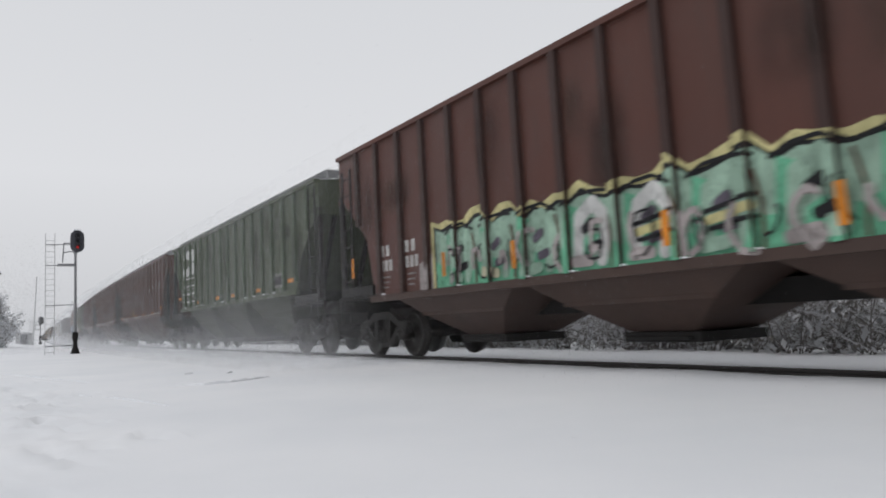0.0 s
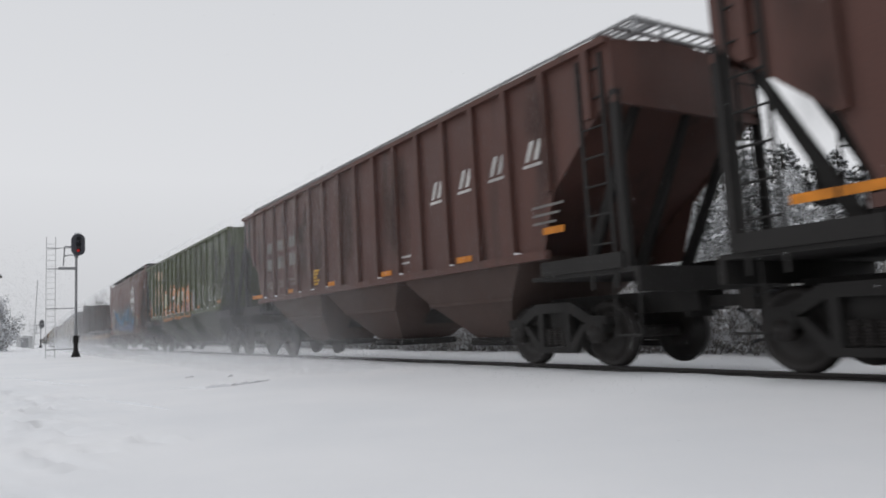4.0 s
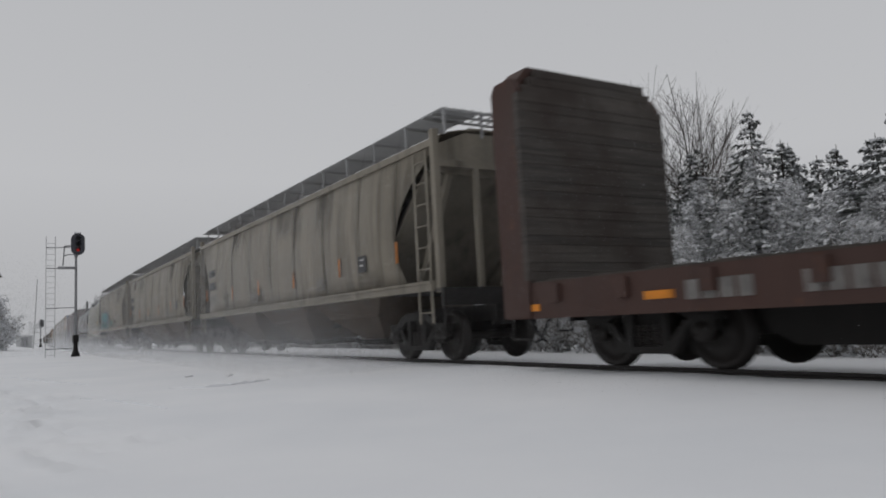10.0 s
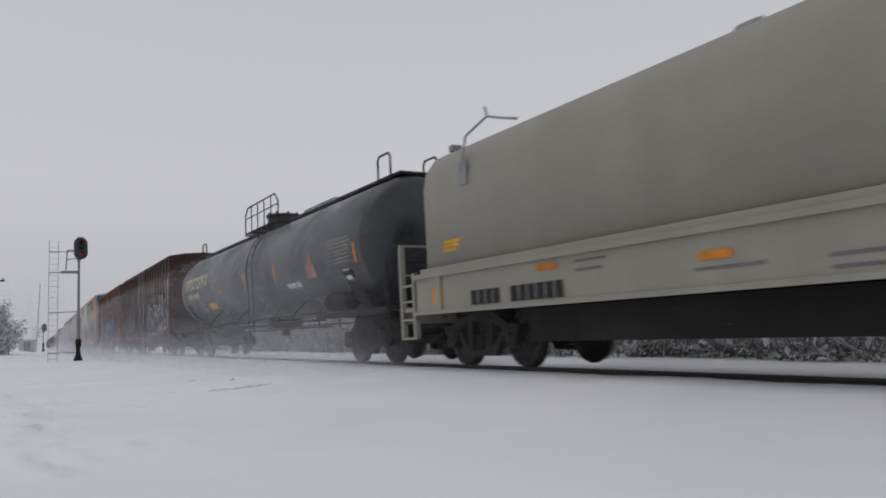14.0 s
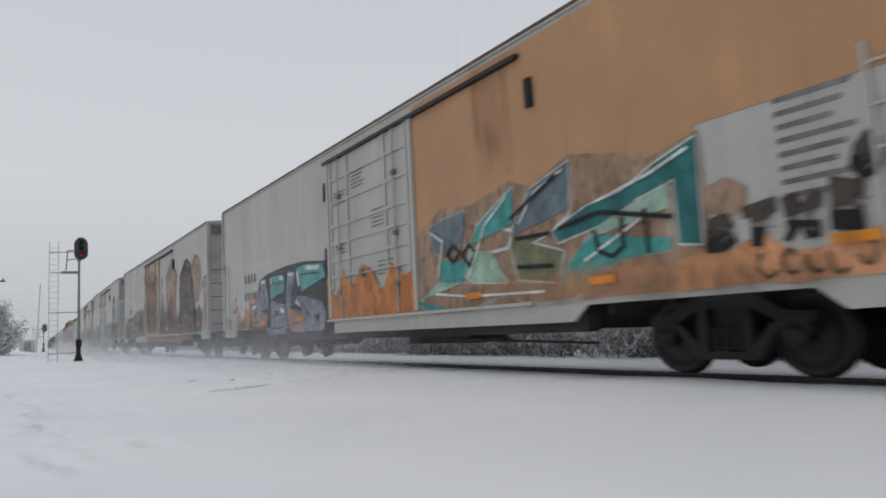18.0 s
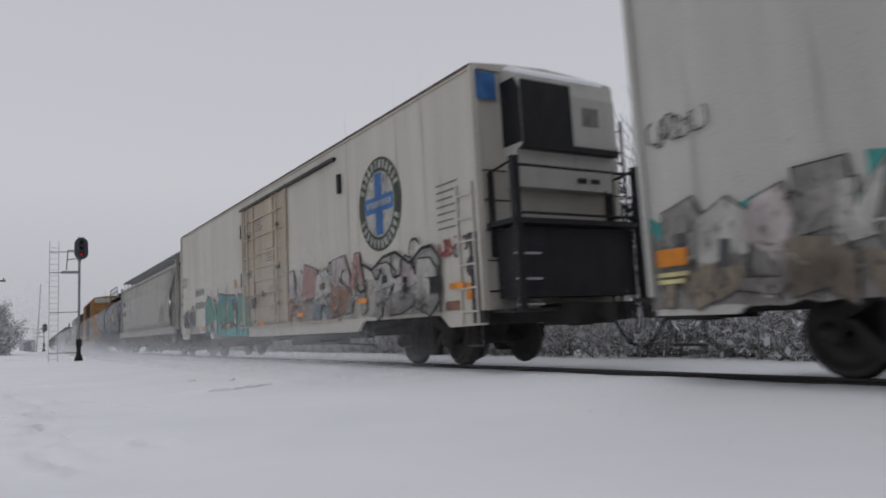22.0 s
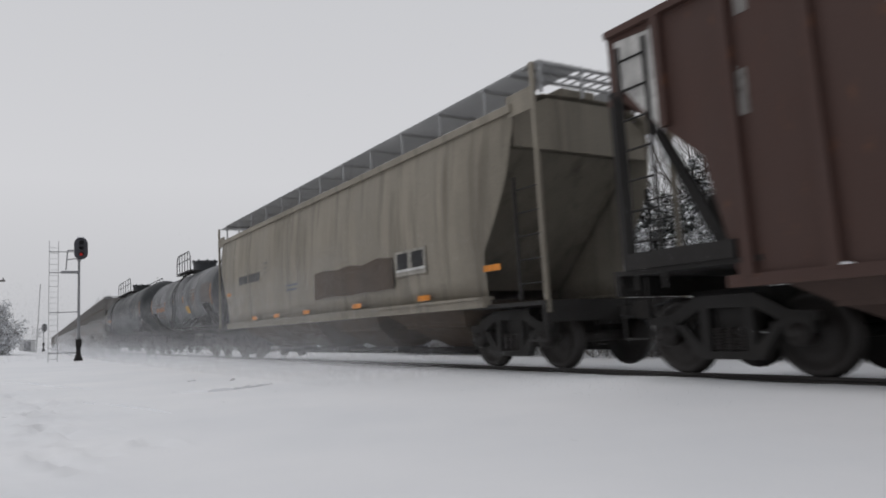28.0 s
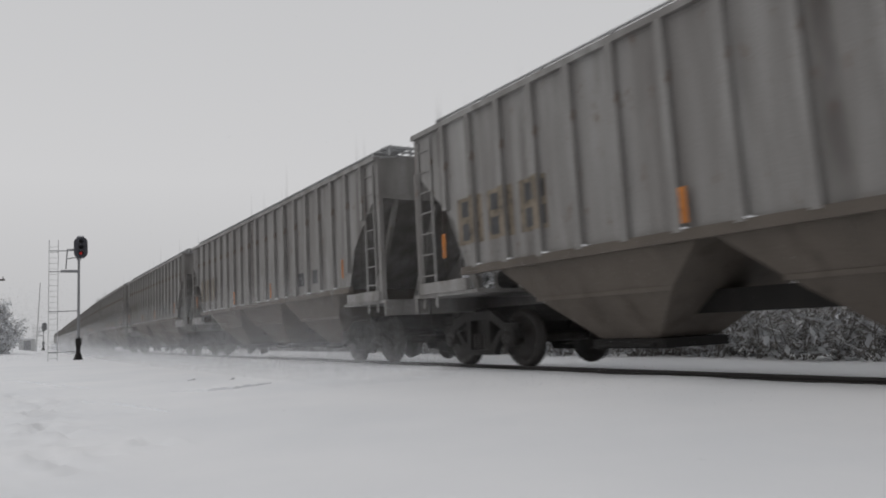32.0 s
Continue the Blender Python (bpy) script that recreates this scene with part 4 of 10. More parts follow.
    box(bm, dome - 0.5, dome + 0.5, -0.4, 0.4, axis_z - radius - 0.25, axis_z - radius + 0.08)
    rod(bm, (dome, 0, axis_z - radius - 0.5), (dome, 0, axis_z - radius), 0.14, 12)
    part("bottom_valve", bm, "under", car)
    return car


def tank_patch(car, name, x0, x1, a0, a1, material, radius=1.50, axis_z=2.78, label="", off=0.006, n=6):
    """A painted patch that lies on the round shell; angles in degrees below the top on the near side."""
    bm = BM()
    grid = [[bm.verts.new((x, -(radius + off) * math.sin(radians(a0 + (a1 - a0) * i / n)), axis_z + (radius + off) * math.cos(radians(a0 + (a1 - a0) * i / n)))) for x in (x0, x1)] for i in range(n + 1)]
    for a, b in zip(grid, grid[1:]):
        bm.faces.new((a[0], a[1], b[1], b[0]))
    return part(name, bm, material, car, label)


def tank_bars(car, name, x, a, n, w, deg, material, gap=0.3, radius=1.50, axis_z=2.78, label="", off=0.006):
    bm = BM()
    for i in range(n):
        x0 = x + i * w * (1 + gap)
        g = [[bm.verts.new((q, -(radius + off) * math.sin(radians(b)), axis_z + (radius + off) * math.cos(radians(b)))) for q in (x0, x0 + w)] for b in (a, a + deg / 2, a + deg)]
        for p, q in zip(g, g[1:]):
            bm.faces.new((p[0], p[1], q[1], q[0]))
    return tagged(part(name, bm, material, car, label), label, kind="stuff")


def box_body(car, half, zs, ze, body, roof_mat, crown=0.22, roof_lip=0.05, end_ribs=5, end_mat=None, panel_y=1.50):
    for s in (-1, 1):
        part("side_panel", box(BM(), -half, half, *sorted((s * (panel_y - 0.03), s * panel_y)), zs, ze), body, car)
        bm = BM()
        box(bm, *sorted((s * (half - 0.04), s * half)), -panel_y + 0.031, panel_y - 0.031, zs, ze)
        for k in range(end_ribs):
            z = zs + 0.45 + (ze - zs - 0.95) * k / max(1, end_ribs - 1)
            part("end_rib", prism_y(BM(), [(s * (half + 0.001), z - 0.10), (s * (half + 0.12), z - 0.08), (s * (half + 0.12), z - 0.01), (s * (half + 0.001), z + 0.14)], -panel_y + 0.12, panel_y - 0.12), end_mat or body, car)
        for y in (-panel_y, panel_y):
            part("corner_post", box(BM(), *sorted((s * (half - 0.02), s * (half + 0.06))), y - 0.06, y + 0.06, zs, ze), end_mat or body, car)
        part("end_wall", bm, end_mat or body, car)
    prof = [(-panel_y - roof_lip, ze - 0.03), (-panel_y - roof_lip, ze + 0.05), (-0.9, ze + crown * 0.72), (0, ze + crown), (0.9, ze + crown * 0.72), (panel_y + roof_lip, ze + 0.05), (panel_y + roof_lip, ze - 0.03)]
    part("roof", prism_x(BM(), prof, -half - 0.05, half + 0.05), roof_mat, car)


def side_ribs(car, xs, zs, ze, material, depth=0.06, width=0.10, panel_y=1.50):
    me = bpy.data.meshes.new("side_rib")
    bm = BM()
    hexa(bm, [(-width / 2, -depth / 2, zs), (width / 2, -depth / 2, zs), (width / 2, depth / 2, zs), (-width / 2, depth / 2, zs),
              (-width / 2, -depth / 2, ze), (width / 2, -depth / 2, ze), (width / 2, depth / 2, ze), (-width / 2, depth / 2, ze)])
    bmesh.ops.recalc_face_normals(bm, faces=bm.faces)
    bm.to_mesh(me)
    bm.free()
    me.materials.append(M[material])
    for x in xs:
        for s in (-1, 1):
            shared("side_rib", me, car, (x, s * (panel_y + depth / 2), 0))


def boxcar(label, length, body, zs=0.80, ze=4.52, door=(-1.0, 1.9), door_mat=None, ribs=14, rib_at=None, roof=None, end_mat=None, end_top=None, group="box cars in the train", doors=1, end_ribs=5):
    car = thing("box_car", label, "box car", group)
    half = length / 2
    box_body(car, half, zs + 0.25, ze, body, roof or body, end_ribs=end_ribs, end_mat=end_mat)
    if end_top:
        for s in (-1, 1):
            part("end_band", box(BM(), *sorted((s * (half + 0.002), s * (half + 0.115))), -1.5, 1.5, ze - 0.42, ze - 0.02), end_top, car)
    xs = [x for x in (rib_at or [-half + 0.12 + i * (length - 0.24) / (ribs - 1) for i in range(ribs)]) if not door[0] - 0.1 < x < door[1] + 0.1]
    side_ribs(car, xs, zs + 0.3, ze - 0.06, body)
    RIBS[car.name] = (xs, 0.05, -1.50, -1.56)
    w = (door[1] - door[0]) / doors
    for s in (-1, 1):
        for k in range(doors):
            x0, x1 = door[0] + k * w + 0.01, door[0] + (k + 1) * w - 0.01
            bm = BM()
            box(bm, x0, x1, *sorted((s * 1.505, s * 1.545)), zs + 0.28, ze - 0.10)
            d = part("sliding_door", bm, door_mat or body, car)
            bm = BM()
            for i in range(5):
                z = zs + 0.45 + i * (ze - zs - 0.85) / 4
                part("door_bar", box(BM(), x0 + 0.03, x1 - 0.03, *sorted((s * 1.545, s * 1.58)), z - 0.035, z + 0.035), door_mat or body, d)
            for x in (x0 + 0.1, (x0 + x1) / 2, x1 - 0.1):
                part("door_post", box(BM(), x - 0.04, x + 0.04, *sorted((s * 1.545, s * 1.585)), zs + 0.3, ze - 0.14), door_mat or body, d)
            for x in (x0 + 0.28, x1 - 0.28):
                part("lock_rod", rod(BM(), (x, s * 1.60, zs + 0.2), (x, s * 1.60, ze - 0.2), 0.022), door_mat or body, d)
                part("lock_handle", box(BM(), x - 0.06, x + 0.06, *sorted((s * 1.575, s * 1.63)), zs + 1.0, zs + 1.2), door_mat or body, d)
        bm = BM()
        a, b = door[0] - w * 0.9, door[1] + 0.2
        part("door_track", box(BM(), max(-half, a), min(half, b), *sorted((s * 1.50, s * 1.60)), ze - 0.10, ze - 0.04), body, car)
        part("door_track", box(BM(), max(-half, a), min(half, b), *sorted((s * 1.50, s * 1.60)), zs + 0.16, zs + 0.26), body, car)
        bm = BM()
        prism_y(bm, [(-half, zs + 0.26), (-half, zs + 0.02), (-half + 1.9, zs + 0.02), (-half + 2.3, zs - 0.08), (half - 2.3, zs - 0.08), (half - 1.9, zs + 0.02), (half, zs + 0.02), (half, zs + 0.26)], *sorted((s * 1.47, s * 1.52)))
        part("side_sill", bm, body, car)
    for s in (-1, 1):
        ladder(car, s * (half - 0.42), -1.56, zs - 0.1, zs + 2.0 if s > 0 else ze - 0.3, "x", 0.46, end_mat or body)
        ladder(car, s * (half + 0.14), 1.1, zs, zs + 2.4 if s > 0 else ze - 0.3, "y", 0.44, end_mat or body)
        bm = BM()
        x0 = s * (half - 0.2)
        path(bm, [(x0, -1.5, zs + 0.05), (x0, -1.5, 0.40), (x0 - s * 0.45, -1.5, 0.40), (x0 - s * 0.45, -1.5, zs + 0.05)], 0.016)
        part("sill_step", bm, "under", car)
    bm = BM()
    for i in range(9):
        x = -half * 0.6 + i * half * 0.15
        box(bm, x - 0.04, x + 0.04, -1.35, 1.35, 0.78, 0.98)
    box(bm, 0.8, 2.2, -1.0, -0.4, 0.52, 0.85)
    rod(bm, (-2.6, -0.8, 0.66), (-1.3, -0.8, 0.66), 0.2, 12)
    rod(bm, (-half + 3.2, -1.1, 0.62), (half - 3.2, -1.1, 0.56), 0.025)
    part("underframe", bm, "under", car)
    running_gear(car, half + 0.25, (half - 2.5, half - 2.0))
    return car


def reefer(label, length=22.8, body="white", front_mat=None, unit=True, door_mat="white", group="insulated refrigerator cars in the train", blue=True, door=(-1.7, 2.1), front_truck=2.85, rear_ladder=False):
    """Long smooth-sided refrigerator car with one plug door, a ribbed door frame and, on some, a cooling unit on the front end."""
    car = thing("refrigerator_car", label, "refrigerator car", group)
    half, zs, ze = length / 2, 0.95, 5.02
    box_body(car, half, zs, ze, body, body, crown=0.16, end_ribs=0, roof_lip=0.03, panel_y=1.53)
    dx0, dx1 = door
    if front_mat:
        plate(car, "painted_section", dx1 + 0.2, half - 0.02, 2.85, ze - 0.1, -1.536, front_mat, label="large faded orange painted field")
        plate(car, "painted_section", dx1 + 0.2, half - 2.6, 1.0, 2.85, -1.536, front_mat)
    for s in (-1, 1):
        bm = BM()
        box(bm, -half, half, *sorted((s * 1.50, s * 1.575)), ze + 0.01, ze + 0.055)
        part("roof_rail", bm, "umber", car)
        bm = BM()
        box(bm, dx0, dx1, *sorted((s * 1.532, s * 1.555)), zs + 0.15, ze - 0.28)
        d = part("plug_door", bm, door_mat, car, "plug door with bars and lock rods")
        bm = BM()
        for z in (zs + 0.3, zs + 0.66, zs + 1.02, zs + 1.4, zs + 1.8, zs + 2.2, zs + 2.75, zs + 3.3):
            part("door_bar", box(BM(), dx0 + 0.06, dx1 - 0.06, *sorted((s * 1.555, s * 1.59)), z - 0.03, z + 0.03), door_mat, d)
        for x in (dx0 + 0.05, dx0 + 1.0, dx1 - 1.0, dx1 - 0.05):
            part("door_post", box(BM(), x - 0.05, x + 0.05, *sorted((s * 1.555, s * 1.59)), zs + 0.16, ze - 0.3), door_mat, d)
        for x in (dx0 + 0.55, dx1 - 0.55):
            part("lock_rod", rod(BM(), (x, s * 1.61, zs + 0.1), (x, s * 1.61, ze - 0.3), 0.02), door_mat, d)
            for z in (1.6, 2.6, 3.8):
                part("rod_guide", box(BM(), x - 0.07, x + 0.07, *sorted((s * 1.57, s * 1.64)), z - 0.05, z + 0.05), "midgrey", d)
        part("lock_bar", rod(BM(), (dx0 + 0.3, s * 1.62, 1.95), (dx1 - 0.3, s * 1.62, 1.95), 0.014), door_mat, d)
        part("lock_box", box(BM(), -0.12, 0.06, *sorted((s * 1.57, s * 1.64)), 1.86, 2.02), "midgrey", d)
        for x in (dx0 - 0.03, dx1 + 0.03):
            part("door_seal", box(BM(), x - 0.025, x + 0.025, *sorted((s * 1.532, s * 1.545)), zs + 0.15, ze - 0.28), "umber", car)
        for x in (dx0 - 0.12, dx1 + 0.12):
            part("door_jamb", box(BM(), x - 0.06, x + 0.06, *sorted((s * 1.53, s * 1.60)), zs + 0.1, ze - 0.2), door_mat, car)
        part("door_track", box(BM(), dx0 - 0.3, dx1 + 3.6, *sorted((s * 1.53, s * 1.63)), ze - 0.32, ze - 0.25), "iron", car)
        part("door_track", box(BM(), dx0 - 0.3, dx1 + 3.6, *sorted((s * 1.53, s * 1.62)), zs + 0.02, zs + 0.07), door_mat, car)
        for x, zz in ((dx0 - 0.28, (2.5, 4.05)), (dx1 + 3.8, (4.1,))):
            for z in zz:
                part("door_stop", box(BM(), x - 0.07, x + 0.07, *sorted((s * 1.53, s * 1.60)), z - 0.22, z + 0.22), "ink", car)
        part("running_beam", box(BM(), -half + 4.7, half - 4.7, *sorted((s * 1.25, s * 1.45)), 0.56, 0.80), "under", car)
        bm = BM()
        o = [(-half, zs + 0.02), (-half, 0.72), (-half + 1.1, 0.70), (-half + 1.4, 0.92), (-half + 4.6, 0.92), (-half + 4.9, 0.70), (half - 4.9, 0.70), (half - 4.6, 0.92), (half - 1.4, 0.92), (half - 1.1, 0.70), (half, 0.72), (half, zs + 0.02)]
        prism_y(bm, o, *sorted((s * 1.48, s * 1.535)))
        part("side_sill", bm, body, car)
    for s in (-1, 1):
        if s > 0 or rear_ladder:
            ladder(car, s * (half - 0.40), -1.56, 0.75, 3.1, "x", 0.48, body, rungs=6, r=0.018)
        for z in (1.25, 1.75, 2.25, 2.75, 3.25):
            part("grab_iron", rod(BM(), (s * (half + 0.06), -1.45, z), (s * (half + 0.06), -0.95, z), 0.016), "under", car)
        bm = BM()
        x0 = s * (half - 0.15)
        path(bm, [(x0, -1.5, 0.75), (x0, -1.5, 0.38), (x0 - s * 0.48, -1.5, 0.38), (x0 - s * 0.48, -1.5, 0.75)], 0.018)
        part("sill_step", bm, "under", car)
        ladder(car, s * (half + 0.35), 1.2, 0.7, 4.3, "y", 0.5, "under")
        bm = BM()
        box(bm, *sorted((s * half, s * (half + 0.95))), -0.4, 0.4, 0.66, 1.0)
        box(bm, *sorted((s * half, s * (half + 0.5))), -1.4, 1.4, 0.9, 0.95)
        part("end_sill", bm, "under", car)
    x = half
    if unit:
        prof = [(x, 2.95), (x + 0.36, 2.95), (x + 0.40, 3.55), (x + 0.55, 3.62), (x + 0.55, 4.55), (x + 0.44, 4.84), (x + 0.2, 4.97), (x, 4.98)]
        bm = prism_y(BM(), prof, -0.98, 1.12)
        u = part("cooling_unit", bm, "white", car, "white boxed cooling unit high on the end")
        part("grille", box(BM(), x + 0.552, x + 0.575, -0.96, 0.10, 3.66, 4.72), "ink", u)
        part("grille", prism_y(BM(), [(x + 0.05, 3.66), (x + 0.56, 3.66), (x + 0.56, 4.56), (x + 0.44, 4.78), (x + 0.05, 4.78)], -0.995, -0.982), "ink", u)
        part("dark_band", box(BM(), x + 0.405, x + 0.60, -0.97, 1.11, 3.56, 3.66), "ink", u)
        part("panel", box(BM(), x + 0.552, x + 0.562, 0.36, 0.72, 4.05, 4.38), "midgrey", u)
        part("snow_cap", prism_y(BM(), [(x + 0.02, 4.982), (x + 0.2, 4.975), (x + 0.44, 4.85), (x + 0.42, 4.93), (x + 0.2, 5.06), (x + 0.02, 5.07)], -0.9, 1.0), "snow", u, "snow on top")
        for y in (0.3, 0.6):
            part("latch", box(BM(), x + 0.385, x + 0.40, y, y + 0.2, 3.08, 3.16), "ink", u)
        for y in (-1.32, 1.32):
            part("cage_post", box(BM(), x + 0.66, x + 0.78, y - 0.06, y + 0.06, 0.9, 3.35), "ink", car)
            part("cage_post", box(BM(), x + 0.03, x + 0.11, y - 0.04, y + 0.04, 1.8, 3.2), "ink", car)
            part("cage_brace", rod(BM(), (x + 0.02, y, 3.2), (x + 0.72, y, 3.3), 0.022), "ink", car)
        for z in (2.45, 3.22):
            part("cage_rail", rod(BM(), (x + 0.72, -1.32, z), (x + 0.72, 1.32, z), 0.026), "ink", car)
        part("cage_floor", box(BM(), x + 0.05, x + 0.8, -1.42, 1.42, 2.28, 2.36), "ink", car)
        part("fuel_tank", box(BM(), x + 0.08, x + 0.62, -1.28, 1.25, 1.12, 2.24), "ink", car)
        part("end_apron", box(BM(), x - 0.32, x + 0.02, -1.56, -1.50, 0.75, 2.25), "ink", car)
        for z in (1.0, 1.4, 1.8):
            part("cage_step", rod(BM(), (x + 0.72, -1.4, z), (x + 0.72, -0.9, z), 0.02), "galv", car)
        if blue:
            for y in (-1.3, 1.3):
                part("end_band", box(BM(), x + 0.065, x + 0.075, y - 0.2, y + 0.2, ze - 0.55, ze - 0.08), "signblue", car)
    else:
        part("end_grille", box(BM(), x + 0.02, x + 0.05, -1.4, 1.4, ze - 0.42, ze - 0.1), "midgrey", car)
        bm = BM()
        for k in range(12):
            box(bm, x + 0.02, x + 0.03, -0.7 + k * 0.12, -0.62 + k * 0.12, 4.18, 4.28)
        part("stencil_row", bm, "darkgrey", car)
        ladder(car, x + 0.10, -0.35, 0.9, 4.3, "y", 0.5, "under")
    for i in range(12):
        q = -half * 0.62 + i * half * 0.113
        part("crossbeam", box(BM(), q - 0.04, q + 0.04, -1.4, 1.4, 0.78, 0.94), "under", car)
    part("equipment_box", box(BM(), 1.2, 3.4, -1.2, -0.4, 0.42, 0.9), "under", car)
    part("air_tank", rod(BM(), (-3.6, -0.9, 0.62), (-2.0, -0.9, 0.62), 0.2, 12), "under", car)
    part("brake_rod", rod(BM(), (-half + 4.8, -1.2, 0.45), (-half + 9.0, -1.2, 0.50), 0.022), "under", car)
    part("brake_rod", rod(BM(), (half - 9.0, -1.2, 0.50), (half - 4.8, -1.2, 0.40), 0.022), "under", car)
    running_gear(car, half + 0.75, (half - front_truck, half - 2.7))
    return car


def flat_car(label, length=27.6, body="flatyellow"):
    """Long intermodal flat car: deep side sills, folded hitch frames and container pedestals along the deck."""
    car = thing("flat_car", label, "flat car", "flat cars in the train")
    half = length / 2
    for s in (-1, 1):
        bm = BM()
        prism_y(bm, [(-half, 1.12), (-half, 0.80), (-half + 3.5, 0.80), (half - 3.5, 0.80), (half, 0.80), (half, 1.12)], *sorted((s * 1.42, s * 1.56)))
        part("side_sill", bm, body, car)
    part("deck", box(BM(), -half, half, -1.42, 1.42, 1.02, 1.10), "iron", car)
    bm = BM()
    prism_y(bm, [(-half + 2.6, 0.98), (-half + 4.4, 0.26), (half - 4.4, 0.26), (half - 2.6, 0.98)], -0.42, 0.42)
    for k in range(14):
        x = -half + 4 + k * (length - 8) / 13
        part("cross_rib", prism_x(BM(), [(-1.5, 0.82), (-1.5, 1.0), (1.5, 1.0), (1.5, 0.82), (0.44, 0.45), (-0.44, 0.45)], x - 0.03, x + 0.03), "under", car)
    part("fish_belly_sill", bm, "under", car)
    for s in (-1, 1):
        part("side_girder", prism_y(BM(), [(-half + 3.9, 0.80), (-half + 5.4, 0.30), (half - 5.4, 0.30), (half - 3.9, 0.80)], *sorted((s * 1.22, s * 1.34))), "grimebrown", car)
    rng = random.Random(5)
    # folded container pedestals and low dark plates along both deck edges
    for k in range(15):
        x = -half + 0.9 + k * (length - 2.0) / 14
        for y in (-1.30, 1.30):
            w = rng.uniform(0.35, 0.85)
            h = rng.choice((0.08, 0.12, 0.2, 0.34))
            bm = hexa(BM(), [(x - w, y - 0.2, 1.10), (x + w, y - 0.2, 1.10), (x + w, y + 0.2, 1.10), (x - w, y + 0.2, 1.10),
                             (x - w, y - 0.18, 1.12 + h), (x + w, y - 0.18, 1.10 + h * rng.uniform(0.5, 1)), (x + w, y + 0.18, 1.10 + h), (x - w, y + 0.18, 1.12 + h)])
            part("pedestal", bm, "under", car)
            bm = box(BM(), x - w * 0.3, x + w * 0.3, *sorted((y * 1.205, y * 1.225)), 1.12 - rng.uniform(0.08, 0.2), 1.14)
            part("pocket_plate", bm, "grimebrown", car)
    for x in (-half + 5.2, 1.0, half - 5.0):
        bm = BM()
        hexa(bm, [(x - 1.5, -0.5, 1.1), (x + 0.2, -0.5, 1.1), (x + 0.2, 0.5, 1.1), (x - 1.5, 0.5, 1.1), (x - 1.4, -0.4, 1.36), (x + 0.1, -0.4, 1.50), (x + 0.1, 0.4, 1.50), (x - 1.4, 0.4, 1.36)])
        rod(bm, (x - 1.2, -0.35, 1.15), (x + 0.9, -0.35, 1.42), 0.06)
        rod(bm, (x - 1.2, 0.35, 1.15), (x + 0.9, 0.35, 1.42), 0.06)
        part("trailer_hitch", bm, "under", car)
    rng = random.Random(9)
    bm = BM()
    for k in range(46):
        x, y = rng.uniform(-half + 0.3, half - 0.5), rng.choice((-1.5, -1.46, 1.4, rng.uniform(-1.2, 1.2)))
        w = rng.uniform(0.1, 0.45)
        lathe_like = [(x - w, 1.1), (x - w * 0.6, 1.125), (x + w * 0.5, 1.135), (x + w, 1.1)]
        prism_y(bm, lathe_like, y - 0.05, y + 0.05)
    part("snow_patch", bm, "snow", car, "thin snow lying along the deck edge")
    for s in (-1, 1):
        bm = BM()
        box(bm, *sorted((s * (half - 0.02), s * (half + 0.12))), -1.5, 1.5, 0.80, 1.14)
        part("end_sill", bm, body, car)
        ladder(car, s * (half - 0.7), -1.58, 0.35, 1.08, "x", 0.4, "under", rungs=2)
        bm = BM()
        path(bm, [(s * (half + 0.1), -0.9, 0.9), (s * (half + 0.5), -0.7, 0.55), (s * (half + 0.8), -0.3, 0.5)], 0.022)
        part("brake_line", bm, "ink", car)
    running_gear(car, half + 0.1, (half - 3.1, half - 3.1), sill_z=(0.62, 1.0))
    return car


